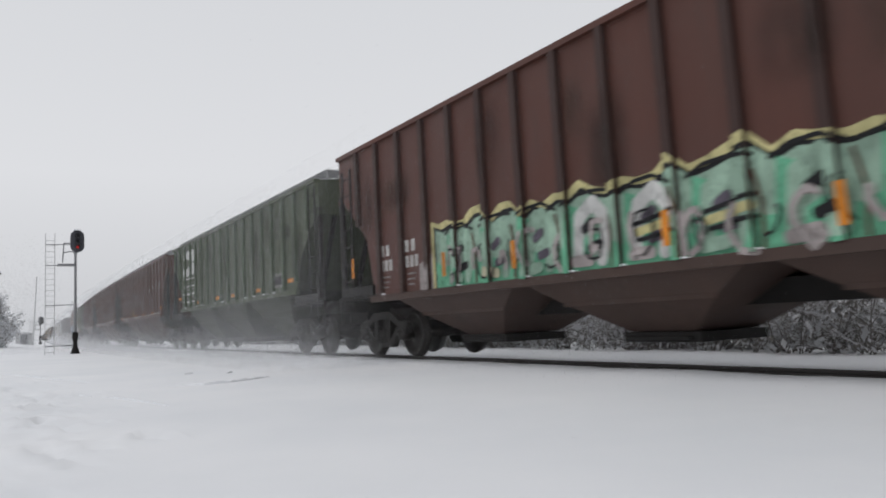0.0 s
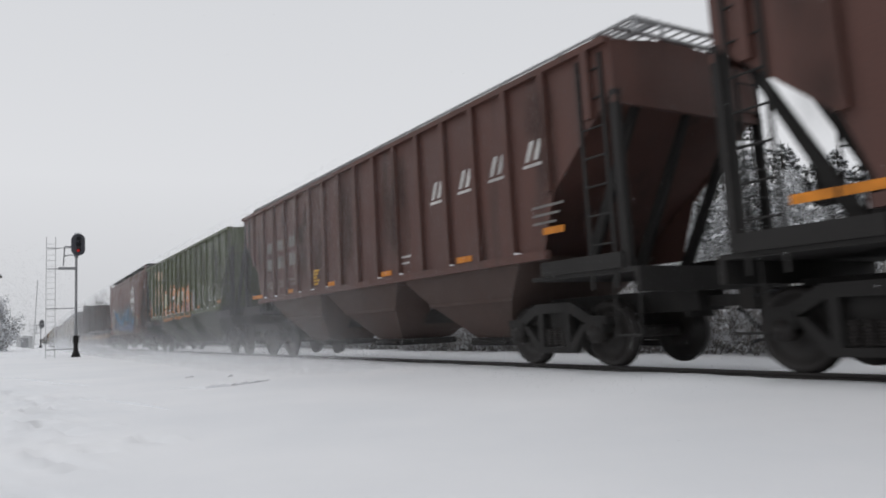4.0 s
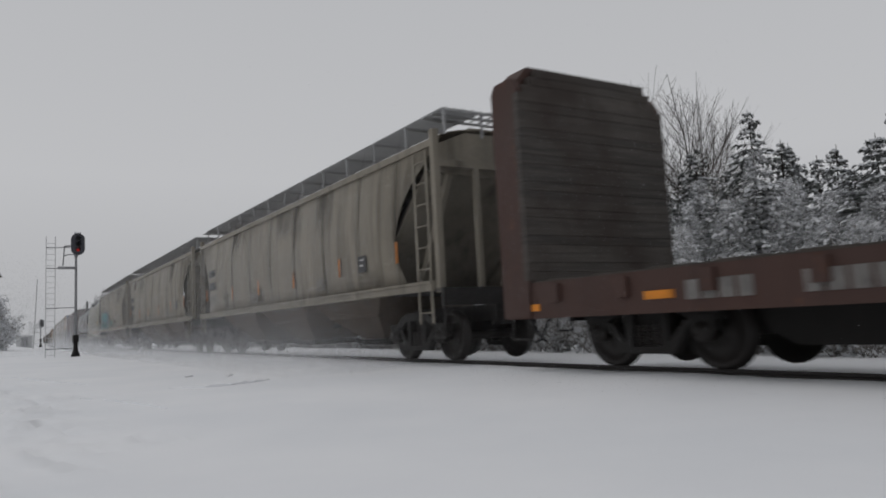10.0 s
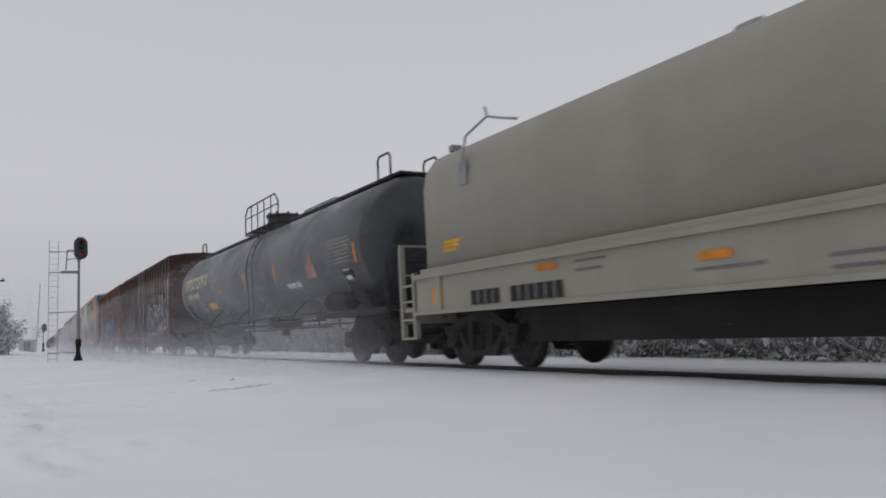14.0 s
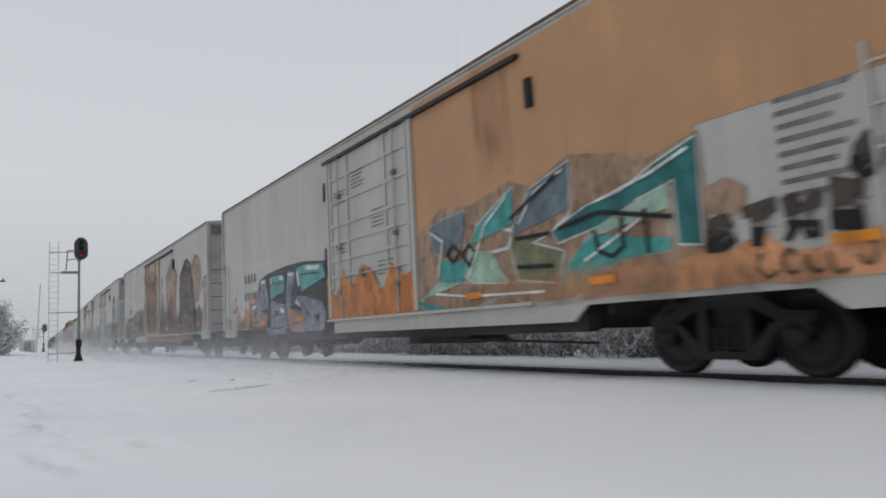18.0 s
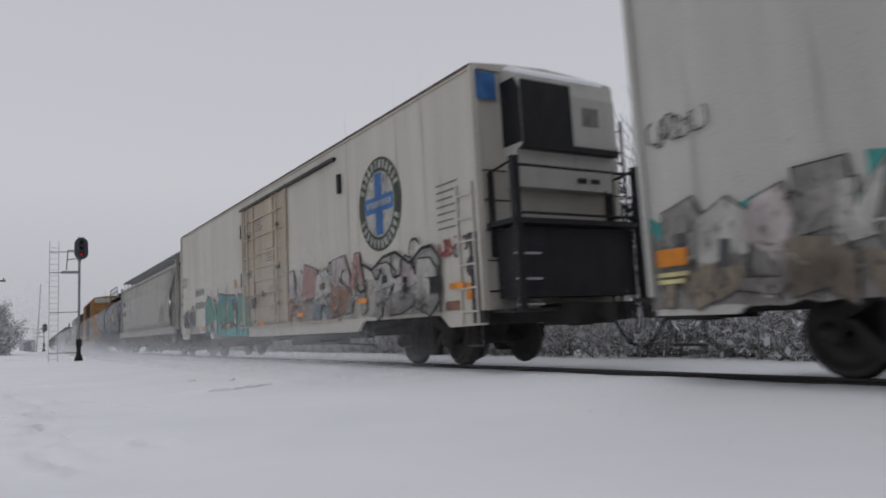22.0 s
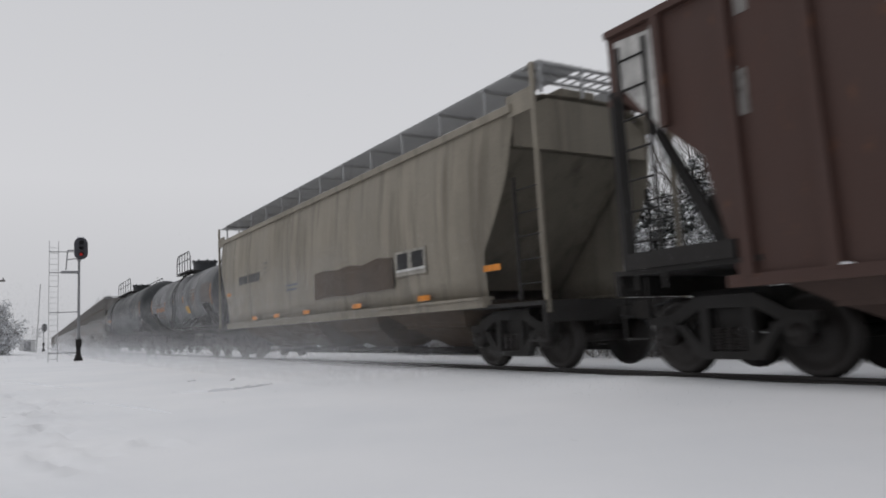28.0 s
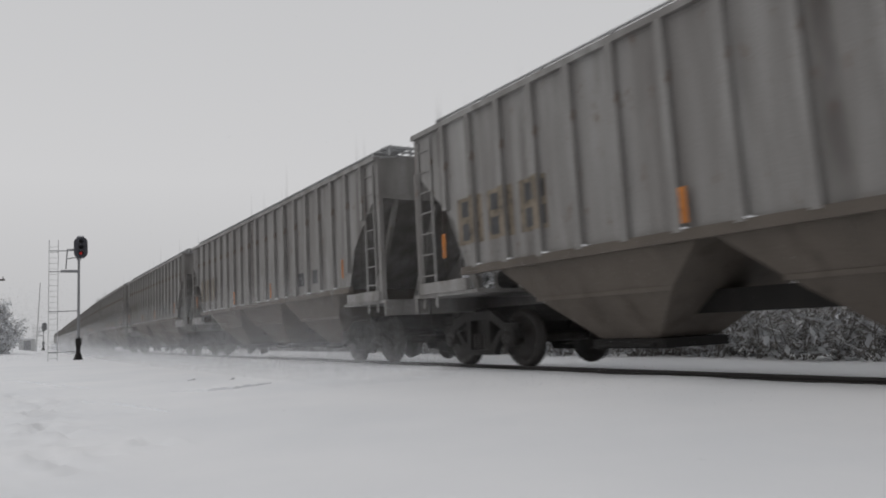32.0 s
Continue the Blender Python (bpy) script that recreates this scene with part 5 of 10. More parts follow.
def bulkhead_flat(label, length=20.63, body="oxide"):
    car = thing("bulkhead_flat_car", label, "flat car", "flat cars in the train")
    half = length / 2
    top = 4.62
    for s in (-1, 1):
        bm = BM()
        prism_y(bm, [(-half, 1.22), (-half, 0.70), (half, 0.70), (half, 1.22)], *sorted((s * 1.40, s * 1.50)))
        part("side_sill", bm, body, car)
        for k in range(15):
            x = -half + 1.2 + k * (length - 2.4) / 14
            part("stake_pocket", box(BM(), x - 0.09, x + 0.09, *sorted((s * 1.50, s * 1.57)), 0.92, 1.18), body, car)
    bm = BM()
    for k in range(60):
        x = -half + 0.65 + k * (length - 1.3) / 60
        box(bm, x + 0.006, x + (length - 1.3) / 60 - 0.006, -1.46, 1.46, 1.18, 1.245 + 0.008 * ((k * 5) % 3))
    part("deck", bm, "wood", car, "weathered plank deck")
    bm = BM()
    prism_y(bm, [(-half + 2.6, 1.0), (-half + 4.2, 0.28), (half - 4.2, 0.28), (half - 2.6, 1.0)], -0.6, 0.6)
    part("fish_belly_sill", bm, "under", car)
    for s in (-1, 1):
        bm = BM()
        # side posts: upright towards the load; the front ones slope outwards to the foot
        out, foot, back = (half - 0.19, half + 0.26, half - 0.83) if s > 0 else (half, half, half - 0.64)
        top = 4.54 if s > 0 else 4.62
        slant = 0.16 if s > 0 else 0.38
        tip = top - (slant - 0.16)
        if s > 0:
            part("bulkhead_sheet", box(BM(), half - 0.67, half - 0.62, -1.4, 1.4, 1.25, top - 0.17), "ribmaroon", car)
        for y in (-1.54, 1.40):
            prism_y(bm, [(s * foot, 0.72), (s * foot, 1.3), (s * out, tip - 0.16), (s * (out - 0.1), tip - 0.02), (s * (back + 0.12), tip - 0.02), (s * back, tip - 0.2), (s * back, 0.72)], y, y + 0.14)
        for y, w in ((-0.86, 0.05), (-0.30, 0.06), (0.28, 0.06), (0.86, 0.05)):
            rib = BM()
            prism_y(rib, [(s * (foot - 0.06), 1.2), (s * (out - 0.05), top - 0.06), (s * (out - 0.42), top - 0.06), (s * (out - 0.42), 1.2)], y - w, y + w)
            part("bulkhead_rib", rib, "maroonspray", car)
        for k, z in enumerate((1.42, 2.05, 2.72, 3.62)):
            front = foot - 0.12 - (foot - out) * (z - 1.3) / 3.2
            part("bulkhead_brace", box(BM(), *sorted((s * (front - 0.30), s * (front - 0.04 * (k % 2)))), -1.4, 1.4, z - 0.05 - 0.05 * (k == 0), z + 0.05), "maroonspray" if k % 2 else "darkumber", car)
        for y0, y1, z0, z1 in ((-1.40, -0.92, 2.78, 3.30), (0.34, 0.80, 1.48, 2.0), (-0.24, 0.22, 3.4, 3.9), (0.9, 1.38, 2.1, 2.66)):
            part("patch_plate", box(BM(), *sorted((s * (out - 0.40), s * (out - 0.36))), y0, y1, z0, z1), "maroonspray", car)
        prism_x(bm, [(-1.54, top - slant), (-1.60 + slant, top - 0.02), (1.60 - slant, top - 0.02), (1.54, top - slant), (1.40, top - slant), (1.15, top - 0.14), (-1.15, top - 0.14), (-1.40, top - slant)], *sorted((s * (back + 0.10), s * (out - 0.04))))
        b = part("bulkhead_frame", bm, body, car)
        n = 24
        for k in range(n):
            z0 = 1.26 + k * (top - 1.34) / n
            z1 = z0 + (top - 1.34) / n - 0.003
            w = 1.55 if z1 < top - slant - 0.1 else 1.55 - (z1 - (top - slant - 0.1)) * 1.0
            part("plank", box(BM(), *sorted((s * (back - 0.03 - 0.008 * (k % 3)), s * (back + 0.08))), -w, w, z0, z1), "board", b)
        for z in (1.6, 2.0, 2.4, 2.8, 3.2, 3.6, 4.0):
            part("grab_iron", rod(BM(), (s * (foot - (foot - out) * (z - 1.3) / 3.2 + 0.03), 1.12, z), (s * (foot - (foot - out) * (z - 1.3) / 3.2 + 0.03), 1.42, z), 0.016), "iron", car)
        bm = BM()
        box(bm, *sorted((s * (half - 0.02), s * (half + 0.1))), -1.39, 1.39, 0.72, 1.16)
        part("end_sill", bm, body, car)
        bm = BM()
        x0 = s * (half - 0.1)
        path(bm, [(x0, -1.46, 0.75), (x0, -1.46, 0.40), (x0 - s * 0.45, -1.46, 0.40), (x0 - s * 0.45, -1.46, 0.75)], 0.018)
        part("sill_step", bm, "under", car)
    running_gear(car, half + 0.2, (half - 2.85, half - 2.4))
    return car


def coil_car(label, length=13.9):
    car = thing("covered_coil_car", label, "gondola car")
    half = length / 2
    zs, zm = 0.98, 1.66
    for s in (-1, 1):
        bm = BM()
        prism_y(bm, [(-half + 0.5, zs), (half - 0.5, zs), (half - 0.5, zm), (-half + 0.5, zm)], *sorted((s * 1.44, s * 1.50)))
        part("side_panel", bm, "beige", car)
        bm = BM()
        part("side_rail", box(BM(), -half + 0.45, half - 0.45, *sorted((s * 1.44, s * 1.56)), zm - 0.05, zm + 0.03), "beige", car)
        part("side_rail", box(BM(), -half + 0.45, half - 0.45, *sorted((s * 1.44, s * 1.54)), zs - 0.03, zs + 0.04), "beige", car)
        for x in (-half + 1.35, half - 1.35):
            part("side_post", box(BM(), x - 0.08, x + 0.08, *sorted((s * 1.50, s * 1.55)), zs + 0.04, zm - 0.05), "beige", car)
    h2 = half - 0.75
    prof = [(-1.48, zm + 0.04), (-1.48, 3.24), (-1.41, 3.58), (-1.2, 3.85), (-0.8, 4.04), (0, 4.12), (0.8, 4.04), (1.2, 3.85), (1.41, 3.58), (1.48, 3.24), (1.48, zm + 0.04)]
    bm = prism_x(BM(), prof, -h2, h2)
    ends = [e for e in bm.edges if abs(e.verts[0].co.x - e.verts[1].co.x) < 1e-5 and min(e.verts[0].co.z, e.verts[1].co.z) > 1.8 or (abs(e.verts[0].co.x - e.verts[1].co.x) < 1e-5 and abs(e.verts[0].co.z - e.verts[1].co.z) > 1)]
    bmesh.ops.bevel(bm, geom=ends, offset=0.22, segments=4, affect="EDGES", profile=0.5)
    hood = part("hood", bm, "beige", car, "rounded removable beige cover", True)
    hood.data.shade_smooth()
    part("hood_rim", box(BM(), -h2 - 0.03, h2 + 0.03, -1.53, 1.53, zm + 0.03, zm + 0.12), "beige", car)
    for x in (-4.55, 3.6):
        bm = BM()
        for y in (-1.0, 1.0):
            path(bm, [(x - 0.12, y * 1.52, 3.35), (x - 0.1, y * 1.40, 3.95), (x, y, 4.32)], 0.022)
            box(bm, x - 0.22, x + 0.02, *sorted((y * 1.485, y * 1.51)), 3.1, 3.5)
        path(bm, [(x, -1.0, 4.32), (x + 0.3, -0.9, 4.22), (x + 0.6, -0.8, 4.14)], 0.022)
        path(bm, [(x - 0.05, -1.0, 4.5), (x + 0.02, -1.0, 4.3)], 0.02)
        part("lifting_bracket", bm, "mast", hood)
    for x in (0.2, 1.2):
        part("hood_vent", lathe_x(BM(), [(x - 0.22, 0.1), (x - 0.1, 0.2), (x + 0.2, 0.2), (x + 0.3, 0.1)], 12, -0.3, 4.10), "mast", hood)
    part("hood_lug", box(BM(), -h2 + 0.2, -h2 + 0.35, -0.9, -0.7, 4.02, 4.14), "mast", hood)
    for s in (-1, 1):
        bm = BM()
        box(bm, *sorted((s * (half - 0.62), s * (half + 0.2))), -1.45, 1.45, 1.02, 1.10)
        box(bm, *sorted((s * (half + 0.1), s * (half + 0.2))), -1.45, 1.45, 0.80, 1.02)
        part("end_platform", bm, "beige", car)
        bm = BM()
        for y in (-1.45, -0.35, 0.35, 1.45):
            box(bm, *sorted((s * (half + 0.10), s * (half + 0.18))), y - 0.05, y + 0.05, 0.5 if abs(y) > 1 else 1.0, 2.35)
        rod(bm, (s * (half + 0.14), -1.45, 2.33), (s * (half + 0.14), 1.45, 2.33), 0.025)
        rod(bm, (s * (half + 0.14), -1.45, 1.75), (s * (half + 0.14), 1.45, 1.75), 0.02)
        box(bm, *sorted((s * (half - 0.40), s * (half - 0.32))), -1.50, -1.40, 0.5, 1.75)
        for z in (0.5, 0.85, 1.2, 1.5):
            box(bm, *sorted((s * (half - 0.40), s * (half + 0.18))), -1.50, -1.42, z, z + 0.04)
        part("end_rail", bm, "beige", car)
        part("end_wall", box(BM(), *sorted((s * (half - 0.60), s * (half - 0.5))), -1.44, 1.44, 1.0, zm), "beige", car)
    bm = BM()
    box(bm, -half + 2.8, half - 2.8, -0.9, 0.9, 0.42, 0.95)
    part("fish_belly_sill", bm, "under", car)
    running_gear(car, half + 0.25, (half - 1.9, half - 1.9))
    return car


# ---- ground, track, signals and woods ----
def ground_z(x, y):
    z = -0.15 + 0.035 * noise.noise(Vector((x * 0.16, y * 0.16, 1.7))) + 0.006 * noise.noise(Vector((x * 0.9, y * 0.9, 4.2)))
    off = y - TRACK_Y - bend(x)[0]
    # snow lies up against the near rail with an uneven edge, and is swept lower between the rails
    if -2.6 < off < -0.74:
        lift = min(1.0, (off + 2.6) / 1.4)
        z += lift * (-0.068 + 0.016 * noise.noise(Vector((x * 0.7, 1.0, 2.0))) + 0.007 * noise.noise(Vector((x * 3.0, y * 2.0, 2.0))) - z)
    elif -0.74 <= off < 2.2:
        z = -0.15 + 0.012 * noise.noise(Vector((x * 0.8, y * 1.5, 2.0)))
    if 2.2 <= off < 4.6:
        k = math.sin((off - 2.2) / 2.4 * math.pi)
        z += k * (0.03 + 0.03 * noise.noise(Vector((x * 0.35, 3.0, 0.0))))
    if x < -55 and y < 5:
        k = min(1.0, (-55 - x) / 40) * min(1.0, (5 - y) / 5)
        z += 0.85 * k
    if y > 14 and off > 5:
        z += 0.02 * min(y - 14, off - 5) + 0.25 * noise.noise(Vector((x * 0.1, y * 0.1, 9.0)))
    return z


def steps(stops):
    out = []
    for (a, da), (b, _) in zip(stops, stops[1:]):
        n = max(1, round((b - a) / da))
        out += [a + (b - a) * i / n for i in range(n)]
    return out + [stops[-1][0]]


def build_ground():
    xs = steps([(-3000, 700), (-900, 120), (-300, 20), (-100, 4), (-40, 0.8), (-18, 0.14), (-3, 0.3), (6, 0.8), (20, 10), (120, 300), (900, 900), (1800, 1)])
    ys = steps([(-2500, 600), (-700, 120), (-100, 14), (-16, 1.2), (-3, 0.2), (-0.6, 0.1), (2.0, 0.07), (4.3, 0.2), (7.3, 0.05), (7.6, 0.2), (10.3, 0.2), (14, 0.8), (40, 6), (100, 100), (700, 600), (2500, 1)])
    prints = random.Random(3)
    dents = [(x, 0.25 + 0.22 * math.sin(x * 0.5) + prints.uniform(-.32, .32), prints.uniform(0.10, 0.17)) for x in [-4.2 - 0.27 * i for i in range(46)]]
    dents += [(prints.uniform(-17, -6), prints.uniform(0.0, 1.3), prints.uniform(0.08, 0.2)) for _ in range(40)]
    verts, faces = [], []
    for y in ys:
        for x in xs:
            z = ground_z(x, y)
            if -18 < x < -3 and -1 < y < 2.5:
                for a, b, r in dents:
                    q = ((x - a) ** 2 + ((y - b) * 1.2) ** 2) / (r * r)
                    if q < 4:
                        z += -0.08 * math.exp(-q * 1.6) + 0.036 * math.exp(-(q - 1.6) ** 2 * 2)
            verts.append((x, y, z))
    n = len(xs)
    for j in range(len(ys) - 1):
        for i in range(n - 1):
            faces.append((j * n + i, j * n + i + 1, (j + 1) * n + i + 1, (j + 1) * n + i))
    me = bpy.data.meshes.new("ground")
    me.from_pydata(verts, [], faces)
    me.shade_smooth()
    me.materials.append(M["snow"])
    tagged(new("ground", me), "flat snow-covered ground with faint drifts and footprints", "snow", kind="structure")


build_ground()


def snow_crust(line, tall):
    """The broken edge of a thin wind crust: a low upright face with the snow running out level behind it."""
    rng = random.Random(len(line))
    pts = []
    for (x0, y0), (x1, y1) in zip(line, line[1:]):
        n = max(2, int(math.hypot(x1 - x0, y1 - y0) / 0.08))
        pts += [(x0 + (x1 - x0) * k / n, y0 + (y1 - y0) * k / n) for k in range(n)]
    pts.append(line[-1])
    bm, rings = BM(), []
    for k, (x, y) in enumerate(pts):
        h = tall * math.sin(math.pi * (k + 0.5) / len(pts)) ** 0.5 * rng.uniform(0.5, 1.15)
        z, j = ground_z(x, y), rng.uniform(-0.02, 0.02)
        rings.append([bm.verts.new(v) for v in ((x + j, y, z - 0.03), (x + j - 0.012, y, z + h), (x - 0.25, y + 0.03, z + h * 0.6), (x - 0.7, y + 0.08, z - 0.02))])
    for a, b in zip(rings, rings[1:]):
        for i in range(3):
            bm.faces.new((a[i], b[i], b[i + 1], a[i + 1]))
    tagged(part("snow_crust", bm, "snow", None), "broken edge of wind crust on the snow", "snow", "crust edges in the snow", "structure")


CRUSTS = [([(-22.7, 0.1), (-21.0, 0.57), (-17.9, 1.0), (-15.4, 1.53)], 0.035), ([(-12.55, 2.4), (-12.4, 2.6), (-12.0, 2.85), (-12.0, 3.25), (-12.25, 3.7), (-12.6, 4.1)], 0.04),
          ([(-11.3, 1.3), (-10.45, 1.5), (-9.2, 1.76)], 0.025), ([(-12.1, 1.02), (-11.6, 1.2)], 0.02), ([(-15.5, 3.3), (-15.7, 3.5)], 0.03), ([(-14.6, 3.9), (-15.0, 4.12)], 0.035), ([(-10.57, 0.06), (-10.5, 0.23)], 0.025)]
for line, tall in CRUSTS:
    snow_crust(line, tall)
for side in (-1, 1):
    bm = BM()
    prof = [(-0.075, -0.17), (0.075, -0.17), (0.075, -0.155), (0.015, -0.13), (0.012, -0.045), (0.036, -0.03), (0.036, -0.004), (0.026, 0.0), (-0.026, 0.0), (-0.036, -0.004), (-0.036, -0.03), (-0.012, -0.045), (-0.015, -0.13), (-0.075, -0.155)]
    rings = []
    for x in steps([(-1100, 200), (-80, 5), (-25, 105), (80, 1)]):
        rings.append([bm.verts.new((x, y + TRACK_Y + bend(x)[0] + side * 0.755, z - (0.14 if side > 0 else 0))) for y, z in prof])
    for r0, r1 in zip(rings, rings[1:]):
        for i in range(len(prof)):
            j = (i + 1) % len(prof)
            bm.faces.new((r0[i], r1[i], r1[j], r0[j]))
    tagged(part("rail", bm, "iron", None), "rust-brown steel rail half buried in snow", "rail", "rails", "structure")


def signal_mast(at, height, label, ladder_side=True, black="signalblack", lit="redlight"):
    s = thing("railway_signal", label, "railway signal", "railway signals")
    s.location = at
    hz = height - 0.60
    bm = BM()
    rod(bm, (0, 0, 0.75), (0, 0, height - 1.05), 0.072, 12, 0.062)
    part("mast", bm, "mast", s)
    bm = BM()
    rod(bm, (0, 0, height - 1.28), (0, 0, height - 1.0), 0.10, 12)
    part("mast_cap", bm, "mast", s)
    bm = BM()
    rod(bm, (0, 0, -0.1), (0, 0, 0.35), 0.26, 8, 0.12)
    rod(bm, (0, 0, 0.35), (0, 0, 1.0), 0.11, 10)
    box(bm, -0.16, 0.16, -0.14, 0.14, 0.72, 1.12)
    part("base", bm, "under", s)
    # target head with its hoods, facing along the track
    bm = BM()
    o = [(0.08 + 0.345 * math.cos(a), hz + (0.255 if math.sin(a) > 0 else -0.255) + 0.345 * math.sin(a)) for a in [i * math.pi / 12 for i in range(24)]]
    prism_x(bm, o, 0.10, 0.16)
    head = part("signal_head", bm, black, s, "black oblong backing plate with hooded lamps")
    for k, dz in enumerate((-0.32, 0.0, 0.32)):
        bm = BM()
        lathe_x(bm, [(0.16, 0.14), (0.40, 0.15), (0.40, 0.135), (0.17, 0.125)], 16, 0.08, hz + dz)
        part("hood", bm, black, head)
        bm = BM()
        lathe_x(bm, [(0.17, 0.0), (0.175, 0.07), (0.18, 0.07), (0.19, 0.0)], 14, 0.08, hz + dz)
        part("lens", bm, lit if k == 0 else "darkgrey", head)
    part("lamp_case", box(BM(), -0.25, 0.10, -0.12, 0.28, hz - 0.4, hz + 0.4), black, head)
    part("snow_cap", box(BM(), -0.2, 0.2, -0.1, 0.24, height + 0.0, height + 0.05), "snow", s, "thin cap of snow")
    if ladder_side:
        y0 = -1.20
        for q in (-0.22, 0.22):
            part("ladder_rail", rod(BM(), (-0.3, y0 + q, -0.05), (-0.3, y0 + q, height - 0.15), 0.018), "palegalv", s)
        for k in range(int((height - 0.3) / 0.30)):
            part("rung", rod(BM(), (-0.3, y0 - 0.22, 0.1 + k * 0.30), (-0.3, y0 + 0.22, 0.1 + k * 0.30), 0.012, 5), "palegalv", s)
        for z in (0.42, 2.60, height - 1.88, height - 0.75):
            bm = BM()
            path(bm, [(-0.3, y0 - 0.22, z), (-0.3, y0 + 0.22, z), (0, 0, z)], 0.026)
            part("bracket", bm, "mast", s)
        bm = BM()
        path(bm, [(-0.15, -0.62, height - 1.75), (-0.15, -0.55, height - 0.68), (0, -0.1, height - 0.68)], 0.034)
        part("head_arm", bm, "mast", s)
        bm = BM()
        path(bm, [(-0.15, -0.58, height - 1.2), (0.0, -0.3, height - 1.15), (0, 0, height - 1.15)], 0.03)
        part("head_brace", bm, "mast", s)
        part("platform", box(BM(), -0.45, 0.15, -0.85, 0.0, height - 1.92, height - 1.82), "mast", s)
    return s


def conifer(at, height, spread, seed, label, snow=0.5, bare=0.12, group="snowy conifers beyond the track", load=1.0):
    rng = random.Random(seed)
    t = thing("conifer", label, "tree", group)
    t.location = at
    bm = BM()
    lean = rng.uniform(-0.02, 0.02) * height
    pts = [Vector((lean * (k / 6) ** 2, rng.uniform(-.05, .05), height * k / 6)) for k in range(7)]
    for k in range(6):
        rod(bm, pts[k], pts[k + 1], 0.016 * height * (1 - k / 6) + 0.012, 7, 0.016 * height * (1 - (k + 1) / 6) + 0.012, cap=False)
    v1, f1, v2, f2 = [], [], [], []

    def quad(vs, fs, a, b, w0, w1, side, drop):
        i = len(vs)
        vs += [a - side * w0, a + side * w0, b + side * w1 + Vector((0, 0, drop)), b - side * w1 + Vector((0, 0, drop))]
        fs.append((i, i + 1, i + 2, i + 3))

    levels = int(height * 4.2)
    for k in range(levels):
        f = bare + (1 - bare) * k / levels
        z = height * f
        reach = spread * (1 - f) ** 0.75 * rng.uniform(0.6, 1.1) + 0.12
        for b in range(rng.randint(5, 8)):
            if rng.random() < 0.12:
                continue
            a = rng.uniform(0, 2 * math.pi)
            r = reach * rng.uniform(0.55, 1.1)
            d = Vector((math.cos(a), math.sin(a), rng.uniform(-0.45, 0.05)))
            side = Vector((-math.sin(a), math.cos(a), 0))
            root = Vector((lean * f * f, 0, z))
            tip = root + d * r
            rod(bm, root, tip, 0.008 + 0.006 * r, 3, 0.004, cap=False)
            n = max(2, int(r * 4.4))
            for q in range(n):
                g = (q + 0.7) / n
                p = root + d * (r * g)
                for sgn in (-1, 1):
                    e = p + side * sgn * r * 0.42 * (1 - 0.55 * g) * rng.uniform(0.5, 1.1) + d * 0.22 * r * rng.uniform(0.4, 1.1)
                    across = (e - p).normalized().cross(Vector((rng.uniform(-.6, .6), rng.uniform(-.6, .6), 1))).normalized()
                    quad(v1, f1, p, e, 0.07 + 0.035 * r, 0.03, across, rng.uniform(-0.16, -0.02))
                    if rng.random() < snow:
                        up = Vector((0, 0, 0.03))
                        quad(v2, f2, p * 0.75 + e * 0.25 + up, p * 0.1 + e * 0.9 + up, (0.045 + 0.02 * r) * load, 0.03 * load, across, rng.uniform(-0.12, 0))
            quad(v1, f1, root + d * r * 0.7, tip + d * 0.1, 0.05, 0.015, side, -0.05)
    part("trunk", bm, "bark", t)
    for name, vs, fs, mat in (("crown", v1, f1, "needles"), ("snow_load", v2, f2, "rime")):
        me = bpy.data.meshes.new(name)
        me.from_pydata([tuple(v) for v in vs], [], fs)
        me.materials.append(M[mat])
        o = tagged(new(name, me), kind="stuff")
        o.parent = t
    return t


def bare_tree(at, height, seed, label, group="leafless trees"):
    rng = random.Random(seed)
    t = thing("bare_tree", label, "tree", group)
    t.location = at
    trunk, twigs = BM(), BM()

    def grow(p, d, length, r, depth):
        n = 3
        for k in range(n):
            q = p + d * length / n
            rod(trunk if depth < 2 else twigs, p, q, r * (1 - 0.2 * k / n), 5 if depth < 2 else 3, r * (1 - 0.2 * (k + 1) / n), cap=False)
            p = q
            d = (d + Vector((rng.uniform(-.09, .09), rng.uniform(-.09, .09), 0.10 if depth < 1 else 0.05))).normalized()
            if depth < 5 and (k > 0 or depth > 0):
                for _ in range(2 if depth < 2 else 1):
                    u = Vector((rng.uniform(-1, 1), rng.uniform(-1, 1), rng.uniform(0.1, 0.8))).normalized()
                    grow(p, (d * 0.66 + u * 0.84).normalized(), length * rng.uniform(0.5, 0.78), r * 0.48, depth + 1)
        if depth < 5:
            grow(p, d, length * 0.66, r * 0.7, depth + 1)

    grow(Vector((0, 0, 0)), Vector((0, 0, 1)), height * 0.35, height * 0.0065, 0)
    part("trunk", trunk, "bark", t)
    tagged(part("crown", twigs, "bark", t), kind="stuff")
    return t


